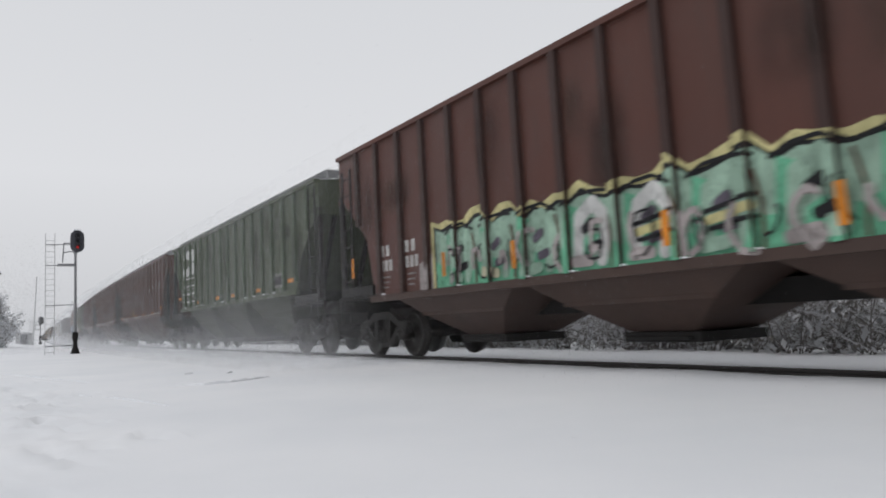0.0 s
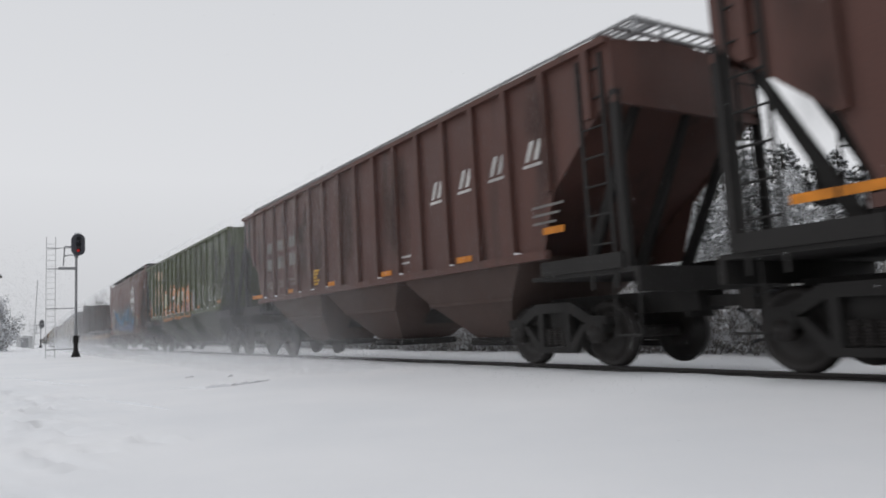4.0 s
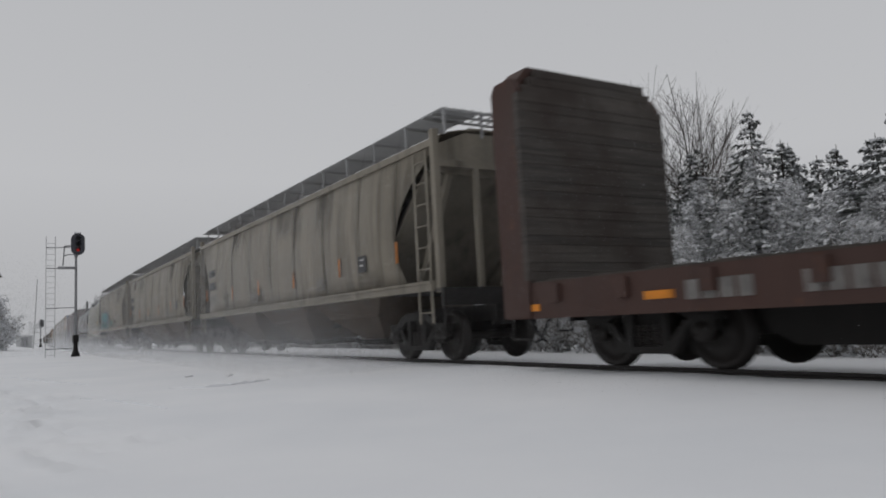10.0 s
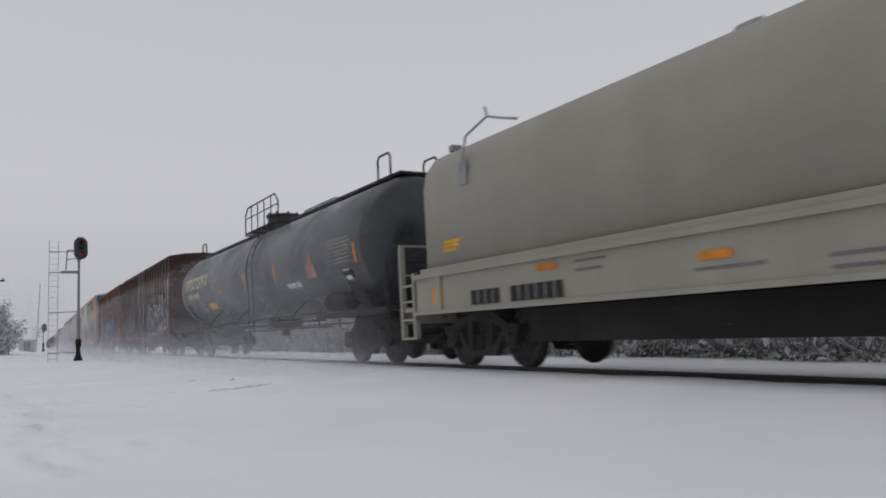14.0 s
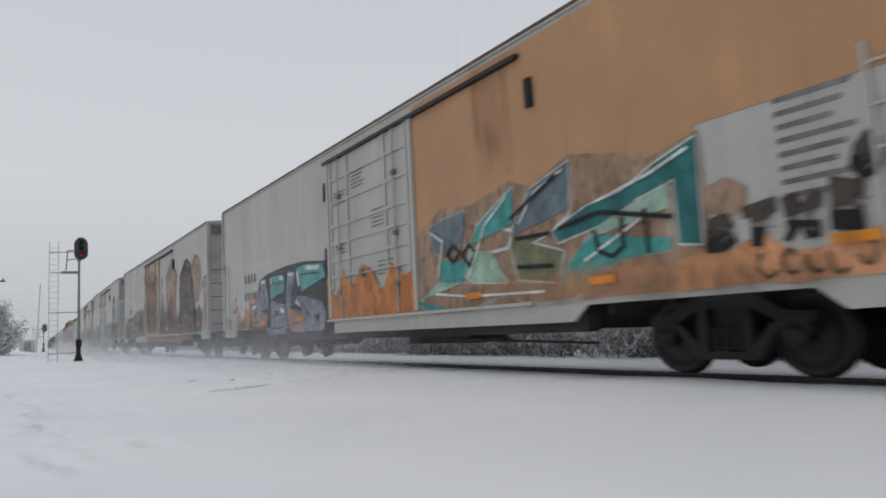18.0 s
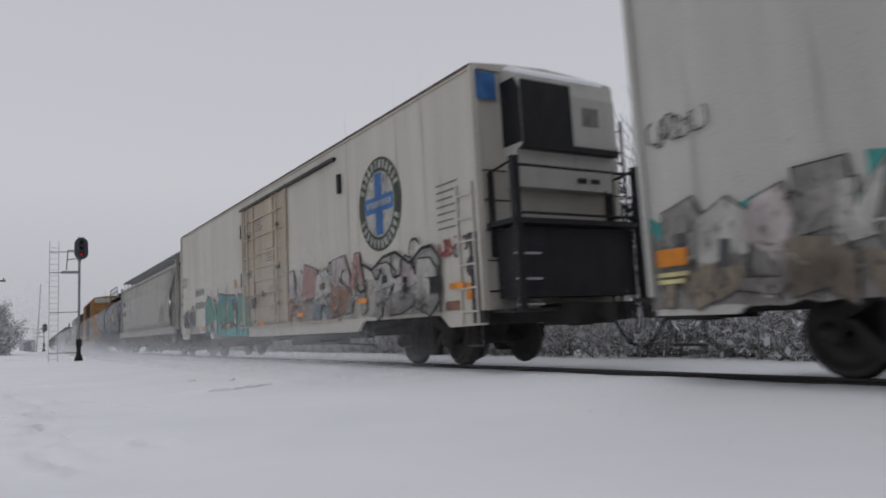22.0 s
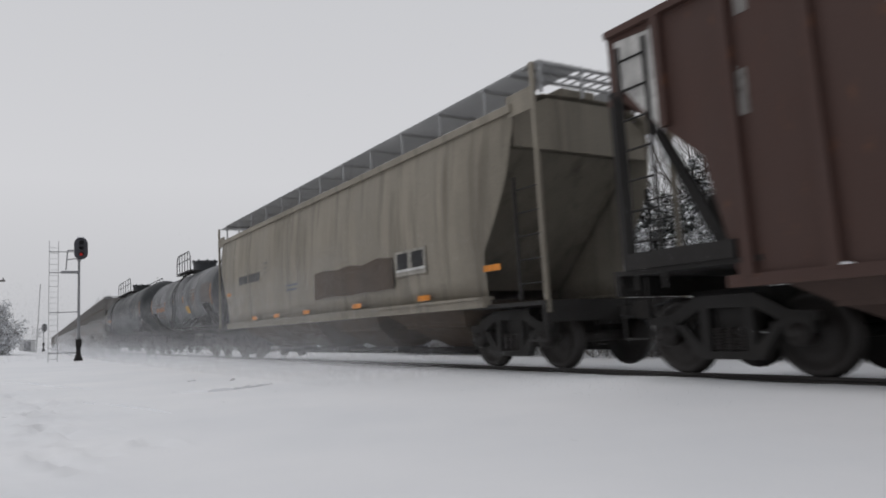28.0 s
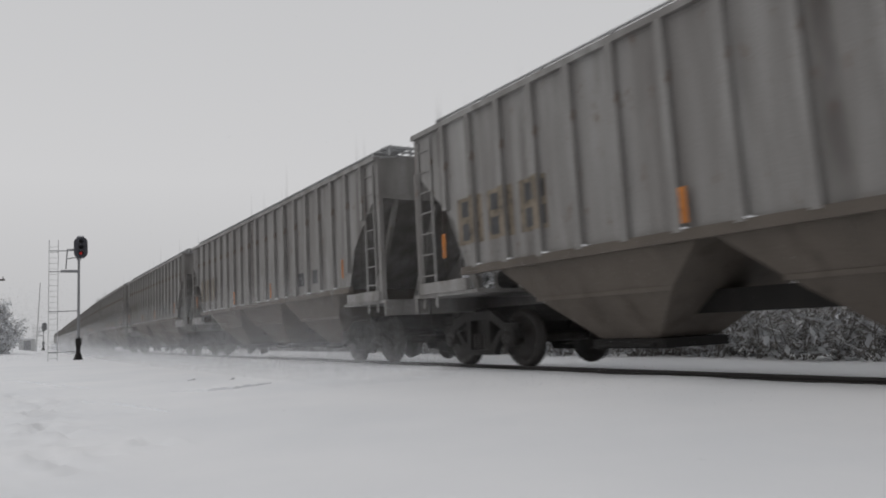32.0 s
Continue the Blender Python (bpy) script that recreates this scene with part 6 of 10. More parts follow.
def thicket(name, x0, x1, y0, y1, count, tall, seed, label):
    """Dense leafless undergrowth loaded with snow."""
    rng = random.Random(seed)
    v, f, w, g = [], [], [], []
    for _ in range(count):
        x = rng.uniform(x0, x1)
        y = y0 + (y1 - y0) * rng.random() ** 1.5 + (-x) * 0.045
        z = ground_z(x, y)
        h = tall * rng.uniform(0.35, 1.0) * (0.55 + 0.45 * min(1, (y - y0) / 6))
        p = Vector((x, y, z))
        for _ in range(rng.randint(3, 5)):
            d = Vector((rng.uniform(-.9, .9), rng.uniform(-.6, .6), rng.uniform(0.5, 1.0))).normalized()
            q = p + d * h * rng.uniform(0.4, 1.0)
            s = Vector((rng.uniform(-1, 1), rng.uniform(-.4, .4), rng.uniform(-.3, .3))).normalized()
            i = len(v)
            r = rng.uniform(0.005, 0.016)
            v += [p - s * r, p + s * r, q + s * r * 0.4, q - s * r * 0.4]
            f.append((i, i + 1, i + 2, i + 3))
            for _ in range(4):
                c = p.lerp(q, rng.uniform(0.05, 1))
                u = c + Vector((rng.uniform(-.25, .25), rng.uniform(-.2, .2), rng.uniform(-.15, .2)))
                for dest, faces_, odds in ((v, f, 1.0), (w, g, 0.85)):
                    if rng.random() < odds:
                        i, k = len(dest), rng.uniform(0.03, 0.075) if dest is v else 0.035 + 0.10 * rng.random() ** 2.2
                        m1 = Vector((rng.uniform(-1, 1), rng.uniform(-.5, .5), rng.uniform(-1, 1))).normalized() * k
                        m2 = Vector((rng.uniform(-1, 1), rng.uniform(-.5, .5), rng.uniform(-1, 1))).normalized() * k * 0.6
                        off = Vector((0, -0.03, 0.03)) if dest is w else Vector((0, 0, 0))
                        dest += [u + off - m1, u + off + m2, u + off + m1, u + off - m2]
                        faces_.append((i, i + 1, i + 2, i + 3))
                e = c + Vector((rng.uniform(-.6, .6), rng.uniform(-.4, .4), rng.uniform(-.15, .45)))
                i = len(v)
                n = Vector((rng.uniform(-.3, .3), rng.uniform(-.3, .3), 1)).cross(e - c).normalized() * rng.uniform(0.003, 0.009)
                v += [c - n, c + n, e + n * .5, e - n * .5]
                f.append((i, i + 1, i + 2, i + 3))
                if rng.random() < 0.4:
                    i = len(w)
                    k = rng.uniform(0.008, 0.02)
                    up = Vector((0, 0, 0.015))
                    t = Vector((0, 0, k))
                    w += [c + up, e + up, e + up + t, c + up + t]
                    g.append((i, i + 1, i + 2, i + 3))
    me = bpy.data.meshes.new(name)
    me.from_pydata([tuple(a) for a in v + w], [], f + [tuple(i + len(v) for i in q) for q in g])
    me.materials.append(M["twigs"])
    me.materials.append(M["rime"])
    for k, poly in enumerate(me.polygons):
        poly.material_index = 1 if k >= len(f) else 0
    tagged(new(name, me), label, "undergrowth", kind="stuff")


def far_woods(name, x0, x1, y0, y1, count, h0, h1, seed, label):
    rng = random.Random(seed)
    v, f, mats = [], [], []
    for _ in range(count):
        x, y = rng.uniform(x0, x1), rng.uniform(y0, y1)
        z, h = ground_z(x, y), rng.uniform(h0, h1)
        r = h * rng.uniform(0.13, 0.2)
        for k in range(int(h * 4.2)):
            a = rng.random() ** 0.7
            zz = z + h * (0.04 + 0.96 * a)
            ang = rng.uniform(0, 2 * math.pi)
            rr = r * (1 - a) ** 0.8 * rng.uniform(0.35, 1.15) + 0.1
            p = Vector((x, y, zz))
            q = p + Vector((math.cos(ang) * rr, math.sin(ang) * rr, -0.25 * rr))
            s = Vector((-math.sin(ang), math.cos(ang), rng.uniform(-.3, .3))) * (0.12 + 0.2 * rr)
            i = len(v)
            v += [p, q + s, q + Vector((0, 0, -0.22)), q - s]
            f.append((i, i + 1, i + 2, i + 3))
            mats.append(1 if rng.random() < 0.28 else 0)
    me = bpy.data.meshes.new(name)
    me.from_pydata([tuple(a) for a in v], [], f)
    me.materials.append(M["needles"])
    me.materials.append(M["rime"])
    me.polygons.foreach_set("material_index", mats)
    tagged(new(name, me), label, "forest", kind="stuff")


glow = bpy.data.materials.new("lit red lens")
glow.use_nodes = True
glow.node_tree.nodes["Principled BSDF"].inputs["Base Color"].default_value = (0.3, 0.01, 0.01, 1)
glow.node_tree.nodes["Principled BSDF"].inputs["Emission Color"].default_value = (1.0, 0.04, 0.03, 1)
glow.node_tree.nodes["Principled BSDF"].inputs["Emission Strength"].default_value = 0.22
M["redlight"] = glow

signal_mast((-44.3, 3.74, -0.12), 6.63, "tall grey railway signal with a black head and a service ladder")
signal_mast((-50.3, 15.6, 0.0), 5.55, "railway signal with a black head across the track", ladder_side=False)

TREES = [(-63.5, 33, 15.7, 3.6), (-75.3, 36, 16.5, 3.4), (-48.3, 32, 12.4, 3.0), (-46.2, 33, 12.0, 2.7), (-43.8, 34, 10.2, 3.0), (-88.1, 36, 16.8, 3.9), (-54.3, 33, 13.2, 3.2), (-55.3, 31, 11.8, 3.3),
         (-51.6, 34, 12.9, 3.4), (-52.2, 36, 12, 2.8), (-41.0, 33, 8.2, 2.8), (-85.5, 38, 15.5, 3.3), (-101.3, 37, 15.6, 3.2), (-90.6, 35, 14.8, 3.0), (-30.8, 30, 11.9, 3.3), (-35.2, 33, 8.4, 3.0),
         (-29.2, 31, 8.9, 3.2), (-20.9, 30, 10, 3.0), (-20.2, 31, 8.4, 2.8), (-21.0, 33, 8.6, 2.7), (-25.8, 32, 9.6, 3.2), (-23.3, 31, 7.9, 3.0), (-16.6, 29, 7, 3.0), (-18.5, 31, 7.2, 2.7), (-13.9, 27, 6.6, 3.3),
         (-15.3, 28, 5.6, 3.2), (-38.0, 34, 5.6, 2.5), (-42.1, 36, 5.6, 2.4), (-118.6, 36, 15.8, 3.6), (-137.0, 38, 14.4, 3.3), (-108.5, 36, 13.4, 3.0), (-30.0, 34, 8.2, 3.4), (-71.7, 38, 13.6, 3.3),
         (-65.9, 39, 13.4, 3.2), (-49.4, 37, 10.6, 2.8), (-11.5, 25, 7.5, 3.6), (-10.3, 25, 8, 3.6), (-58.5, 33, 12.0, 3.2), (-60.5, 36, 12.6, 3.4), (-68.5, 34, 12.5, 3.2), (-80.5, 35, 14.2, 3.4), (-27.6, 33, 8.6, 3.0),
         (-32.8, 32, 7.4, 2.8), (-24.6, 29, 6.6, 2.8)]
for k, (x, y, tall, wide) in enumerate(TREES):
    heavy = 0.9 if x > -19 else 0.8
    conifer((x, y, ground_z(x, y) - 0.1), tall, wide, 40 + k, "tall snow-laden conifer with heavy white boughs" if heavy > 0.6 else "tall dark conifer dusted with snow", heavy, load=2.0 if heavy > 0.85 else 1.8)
for k, (x, y, tall) in enumerate([(-27.2, 34, 15.3), (-32.2, 36, 12.5), (-28.0, 36, 12.0), (-87.3, 40, 15.5), (-25.9, 35, 9.5), (-150, 20.6, 11.2), (-150, 16.2, 10.0)]):
    bare_tree((x, y, ground_z(x, y) - 0.1), tall, 90 + k, "leafless birch tree with fine grey twigs")


def snowy_bush(at, wide, tall, seed):
    """Rounded bush with its twigs plastered with snow."""
    rng = random.Random(seed)
    t = thing("snowy_bush", "rounded leafless bush plastered with snow", "bush", "bushes beside the line")
    t.location = at
    wood, snow = BM(), ([], [])
    for _ in range(95):
        a, e = rng.uniform(0, 2 * math.pi), rng.uniform(0.15, 1.5)
        tip = Vector((math.cos(a) * math.cos(e) * wide, math.sin(a) * math.cos(e) * wide, tall * (0.12 + 0.88 * math.sin(e)))) * rng.uniform(0.7, 1.0)
        mid = tip * 0.5 + Vector((0, 0, -0.12 * tall * math.cos(e)))
        root = Vector((rng.uniform(-.3, .3), rng.uniform(-.3, .3), -0.1))
        rod(wood, root, mid, 0.03, 4, 0.02, cap=False)
        rod(wood, mid, tip, 0.02, 3, 0.006, cap=False)
        for _ in range(120):
            g = rng.random() ** 0.5
            c = root.lerp(mid, g * 2) if g < 0.5 else mid.lerp(tip, g * 2 - 1)
            c = c + Vector((rng.gauss(0, .2), rng.gauss(0, .2), rng.gauss(0, .16)))
            k = rng.uniform(0.04, 0.11)
            m1 = Vector((rng.uniform(-1, 1), rng.uniform(-1, 1), rng.uniform(-1, 1))).normalized() * k
            m2 = m1.orthogonal().normalized() * k * 0.7
            i = len(snow[0])
            snow[0].extend((c - m1, c + m2, c + m1, c - m2))
            snow[1].append((i, i + 1, i + 2, i + 3))
    tagged(part("twig", wood, "twigs", t), kind="stuff")
    me = bpy.data.meshes.new("snow_load")
    me.from_pydata([tuple(v) for v in snow[0]], [], snow[1])
    me.materials.append(M["rime"])
    me.materials.append(M["twigs"])
    me.polygons.foreach_set("material_index", [1 if rng.random() < 0.16 else 0 for _ in snow[1]])
    ob = tagged(new("snow_load", me), kind="stuff")
    ob.parent = t


snowy_bush((-71, -0.25, 0.35), 2.8, 4.5, 203)
snowy_bush((-74, -3.2, 0.45), 2.7, 4.8, 204)


def relay_hut(at):
    hut = thing("relay_hut", "small grey trackside equipment hut with a snowy roof", "hut")
    hut.location = at
    part("wall", box(BM(), -0.9, 0.9, -0.9, 0.9, -0.4, 1.08), "palegalv", hut)
    part("roof", prism_x(BM(), [(-1.0, 1.08), (0, 1.18), (1.0, 1.08), (1.0, 1.13), (0, 1.24), (-1.0, 1.13)], -1.0, 1.0), "mast", hut)
    part("snow_layer", prism_x(BM(), [(-0.99, 1.134), (0, 1.244), (0.99, 1.134), (0.92, 1.22), (0, 1.32), (-0.92, 1.22)], -0.98, 0.98), "snow", hut)
    d = part("door", box(BM(), 0.902, 0.94, -0.4, 0.4, -0.2, 1.0), "mast", hut)
    part("handle", box(BM(), 0.94, 0.98, 0.24, 0.32, 0.4, 0.52), "iron", d)


def line_pole(at, tall, lean, label, arm=None):
    p = thing("line_pole", label, "pole", "poles beside the line")
    p.location = at
    # pale tone stands in for haze over the wood
    part("pole", rod(BM(), (0, 0, -0.5), (0.0, lean, tall), 0.06, 10, 0.045), "palegalv", p)
    part("cap", rod(BM(), (0.0, lean, tall), (0.0, lean, tall + 0.05), 0.075, 8, 0.03), "snow", p)
    if arm:
        part("crossarm", box(BM(), -0.07, 0.07, arm[0], arm[1], tall - 0.35, tall - 0.23), "wood", p)
        for y in (arm[0] + 0.12, arm[1] - 0.12):
            part("insulator", rod(BM(), (0, y, tall - 0.23), (0, y, tall - 0.06), 0.05, 8, 0.03), "midgrey", p)


relay_hut((-110, 3.3, 0.42))
line_pole((-90, 3.55, 0.2), 7.2, 0.32, "tall thin wooden pole leaning a little beside the line")
line_pole((-60, -0.75, 0.1), 5.6, 0.0, "wooden pole with a crossarm beside the line", (-1.1, 1.15))
# black head painted in mast grey, as haze would lighten it
signal_mast((-122, 5.75, 0.1), 3.9, "low railway signal far down the line", black="mast", lit="darkgrey")
thicket("undergrowth", -75, 4, 11.0, 26, 7000, 3.2, 12, "dense bare undergrowth covered with fresh snow")
far_woods("far_woods", -160, 20, 40, 62, 330, 5, 9.5, 13, "dark snowy conifer wood behind the track")
far_woods("far_woods", -420, -110, 30, 60, 260, 8, 15, 14, "distant snowy conifer wood along the line")


# ---- the train ----
SPEED = [(0, 16.27), (5, 16.43), (10, 17.15), (15, 17.28), (20, 17.40), (25, 17.39), (32, 17.58)]


def travel(t):
    """Metres that the train has gone at t seconds."""
    s = 0.0
    for (a, u), (b, v) in zip(SPEED, SPEED[1:]):
        if t <= a:
            break
        e = min(t, b)
        w = u + (v - u) * (e - a) / (b - a)
        s += (e - a) * (u + w) / 2
    return s


TRAIN = []


def couple(car, front, rear):
    TRAIN.append((car, (front + rear) / 2 - 0.05))
    return car


BROWN_HOPPER = "mineral-brown ribbed covered hopper car with white stencils"
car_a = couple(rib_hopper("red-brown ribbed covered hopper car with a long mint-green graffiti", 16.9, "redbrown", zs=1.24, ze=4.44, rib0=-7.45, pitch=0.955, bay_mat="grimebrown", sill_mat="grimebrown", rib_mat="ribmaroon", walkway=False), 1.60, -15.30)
car_b = couple(rib_hopper("dark green ribbed covered hopper car with a white emblem", 16.88, "green", rib_mat="greenrib", bay_mat="grimegreen", trucks=(2.2, 1.05)), -16.67, -33.56)
car_c = couple(rib_hopper(BROWN_HOPPER + " and chalk scrawls", 16.82, "brown", bay_mat="grimebrown"), -35.20, -52.02)
car_d = couple(rib_hopper(BROWN_HOPPER, 16.87, "brown", bay_mat="grimebrown"), -53.44, -70.31)
car_e = couple(rib_hopper(BROWN_HOPPER + " and orange marks", 16.4, "brown", bay_mat="grimebrown", trucks=(2.0, 1.2)), -72.00, -88.2)
car_f = couple(rib_hopper("faded olive green ribbed hopper car with peach graffiti", 16.55, "olive", bay_mat="grimegreen", walkway=False, ze=4.22, trucks=(1.6, 1.6)), -89.77, -106.32)
car_g = couple(curve_hopper("brown smooth-sided hopper car with a round emblem and blue graffiti", 16.0, "maroon", zs=1.22, ze=4.27, crown=4.52, walk_z=4.64, walk_mat="under", solid=True, sill_h=0.22, cut=((4.1, 0.0), (3.3, 0.02), (2.5, 0.68), (2.0, 1.0), (1.2, 1.05)), post_out=0.3, bay_mat="grimebrown", trucks=(2.05, 1.5)), -107.22, -123.22)
car_h = couple(flat_car("long mustard-yellow flat car with rusty deck fittings, empty"), -124.6, -152.2)
car_i = couple(bulkhead_flat("rusty brown bulkhead flat car with weathered plank ends, empty"), -154.20, -174.83)
car_j = couple(curve_hopper("dusty tan smooth-sided covered hopper car", 17.45, "tan", bay_mat="grimetan", trucks=(1.6, 1.6)), -176.87, -194.32)
car_k = couple(curve_hopper("dusty tan smooth-sided covered hopper car with rust runs", 17.10, "tan", bay_mat="grimetan"), -195.88, -212.98)
car_l = couple(curve_hopper("dusty tan smooth-sided hopper car with teal graffiti", 17.16, "tan", bay_mat="grimetan"), -214.56, -231.72)
car_m = couple(coil_car("beige coil gondola car under a rounded cover"), -233.1, -247.0)
car_n = couple(tank_car("black tank car with large white lettering and a top walkway", 18.0, "black", top_walk=True, rail_len=3.4, radius=1.52, axis_z=2.71, dome=-0.2, rail_mid=0.58, ladder_x=1.2), -249.0, -267.0)
car_o = couple(boxcar("rusty brown box car with white and blue graffiti", 15.8, "oxide", door=(-2.1, 1.1), rib_at=[-7.7, -6.9, -6.1, -5.3, -4.5, -3.7, -2.9, 1.7, 2.46, 3.22, 4.0, 4.74, 5.52, 6.3, 7.05, 7.75]), -269.54, -285.33)
car_p = couple(boxcar("orange-brown box car with blue and violet graffiti", 16.5, "orangebrown", door=(-1.6, 1.6), rib_at=[-8.1, -7.75, -6.5, -5.32, -4.12, -2.9, 2.9, 4.12, 5.32, 6.5, 7.75, 8.1]), -287.06, -303.59)
car_q = couple(reefer("white refrigerator car with an orange field and colourful graffiti", 22.81, "white", front_mat="peach", door=(-1.74, 2.13), rear_ladder=True), -306.45, -329.26)
car_s = couple(reefer("white refrigerator car with brown and peach graffiti shapes", 22.84, "white", unit=False, door_mat="cream", door=(-2.85, 1.06)), -331.31, -354.15)
car_t = couple(reefer("white refrigerator car with a blue cross emblem and grey scrawls", 22.5, "white", unit=False, door=(-3.13, 0.99), front_truck=3.5), -356.9, -379.4)
car_u = couple(reefer("cream refrigerator car with cross emblem and teal graffiti", 22.65, "warmwhite", door_mat="cream", door=(-1.96, 1.92)), -382.9, -405.75)
car_v = couple(curve_hopper("light grey smooth-sided covered hopper car", 18.9, "lightgrey", zs=1.31, sill_h=0.30, ze=4.02, crown=4.4, walk_z=4.62, bays=4, bay_mat="grimetan", trucks=(1.2, 0.8)), -407.20, -426.15)
car_w = couple(tank_car("black tank car with orange reflector strips", 17.8, "navyblack", rail_len=5.6, radius=1.49, axis_z=2.68, dome=0.4, rail_mid=1.94, walk_on=1.25, ladder_x=0.9, hoops=4.85, truck_in=0.45), -429.1, -446.9)
car_x = couple(boxcar("yellow double-door box car with black doors and scrawled graffiti", 18.95, "yellow", zs=0.80, ze=4.99, door=(-2.86, 2.12), door_mat="doorblack", end_mat="sootyellow", doors=2, rib_at=[-9.35, -8.31, -7.2, -6.4, -5.6, -4.63, -3.72, 3.34, 4.13, 4.94, 5.84, 6.81, 7.66, 8.45, 9.35], end_top="white", end_ribs=6), -449.18, -468.13)
car_y = couple(rib_hopper("maroon ribbed hopper car with white corner patches", 14.0, "oxide", zs=1.08, ze=4.33, bay_mat="grimebrown", walkway=False), -470.32, -484.35)
car_z = couple(curve_hopper("tan grey smooth-sided hopper car with orange reflectors", 17.87, "tan", cut=((3.7, 0.33), (3.0, 0.46), (2.4, 0.8), (2.1, 1.02), (1.95, 1.2), (1.1, 1.25)), zs=1.15, ze=4.02, crown=4.4, walk_z=4.62, bays=4, walk_mat="galv", bay_mat="grimetan"), -486.19, -504.06)
car_aa = couple(tank_car("black tank car with yellow lettering and a snow cap", 13.3, "black", rail_len=2.9, radius=1.31, axis_z=2.50, rail_mid=0.25), -506.1, -519.3)
car_bb = couple(tank_car("grey-black tank car with orange reflectors", 18.5, "greyblack", rail_len=6.75, radius=1.48, axis_z=2.66, dome=-1.1, rail_mid=-1.77, ladder_x=-4.42), -522.2, -540.7)
GREY_HOPPER = "streaked old grey ribbed covered hopper car"
car_cc = couple(rib_hopper(GREY_HOPPER, 17.0, "oldgrey", under="oldgrey", bay_mat="grimegrey", sill_mat="grimegrey", rib0=2.73, pitch=0.845, trucks=(1.95, 1.2)), -542.66, -559.74)


# ---- lettering, reflectors, emblems and graffiti on the near sides ----
GLYPH = {
    "A": [[(0, 0), (.45, 1), (.6, 1), (1, 0)], [(.25, .36), (.8, .36)]],
    "B": [[(.05, 0), (.05, 1), (.7, .95), (.8, .72), (.6, .52), (.1, .5)], [(.6, .52), (.92, .3), (.75, .03), (.05, 0)]],
    "C": [[(.95, .8), (.7, 1), (.25, .95), (.05, .6), (.1, .2), (.4, 0), (.95, .12)]],
    "D": [[(.1, 0), (.1, 1), (.65, .92), (.95, .55), (.75, .1), (.1, 0)]],
    "E": [[(.95, 1), (.1, .96), (.05, .05), (.98, 0)], [(.1, .52), (.8, .52)]],
    "G": [[(.95, .8), (.6, 1), (.15, .85), (.03, .4), (.3, .02), (.85, .05), (.95, .42), (.55, .42)]],
    "H": [[(.05, 0), (.1, 1)], [(.9, 0), (.95, 1)], [(.1, .5), (.92, .5)]],
    "I": [[(.5, 0), (.5, 1)]],
    "J": [[(.15, 1), (.9, 1), (.75, .2), (.45, 0), (.05, .18)]],
    "K": [[(.1, 0), (.1, 1)], [(.92, 1), (.15, .45), (.95, 0)]],
    "L": [[(.12, 1), (.08, .05), (.95, 0)]],
    "M": [[(0, 0), (.1, 1), (.5, .4), (.9, 1), (1, 0)]],
    "N": [[(.05, 0), (.05, 1), (.9, 0), (.95, 1)]],
    "O": [[(.5, 1), (.12, .8), (.05, .3), (.4, 0), (.85, .15), (.95, .65), (.5, 1)]],
    "P": [[(.1, 0), (.1, 1), (.75, .95), (.9, .68), (.65, .45), (.1, .42)]],
    "R": [[(.1, 0), (.1, 1), (.75, .95), (.88, .7), (.6, .48), (.1, .45)], [(.45, .46), (.95, 0)]],
    "S": [[(.92, .85), (.55, 1), (.12, .82), (.25, .55), (.8, .45), (.9, .18), (.5, 0), (.05, .12)]],
    "T": [[(0, 1), (1, 1)], [(.5, 1), (.5, 0)]],
    "U": [[(.05, 1), (.08, .25), (.4, 0), (.8, .1), (.95, 1)]],
    "W": [[(0, 1), (.2, 0), (.5, .65), (.8, 0), (1, 1)]],
    "X": [[(0, 0), (1, 1)], [(0, 1), (1, 0)]],
    "Z": [[(.05, 1), (.95, 1), (.1, 0), (.98, 0)]],
}


def strokes(bm, lines_, width, y, square=False):
    """Thick flat strokes along polylines in x, z, with rounded joints, each a hair above the one before."""
    k = 0
    for pts in lines_:
        for a, b in zip(pts, pts[1:]):
            a, b = Vector((a[0], 0, a[1])), Vector((b[0], 0, b[1]))
            if (b - a).length < 1e-4:
                continue
            d = (b - a).normalized()
            n = Vector((-d.z, 0, d.x)) * width / 2
            yy = Vector((0, y - 0.0003 * k, 0))
            if square:
                a, b = a - d * width * 0.42, b + d * width * 0.42
            bm.faces.new([bm.verts.new(p + yy) for p in (a - n, b - n, b + n, a + n)])
            k += 1
        for q in () if square else pts:
            yy = y - 0.0003 * k
            bm.faces.new([bm.verts.new((q[0] + width / 2 * math.cos(i * math.pi / 5), yy, q[1] + width / 2 * math.sin(i * math.pi / 5))) for i in range(10)])
            k += 1
    return bm


def blob(bm, pts, y):
    bm.faces.new([bm.verts.new((x, y, z)) for x, z in pts])
    return bm


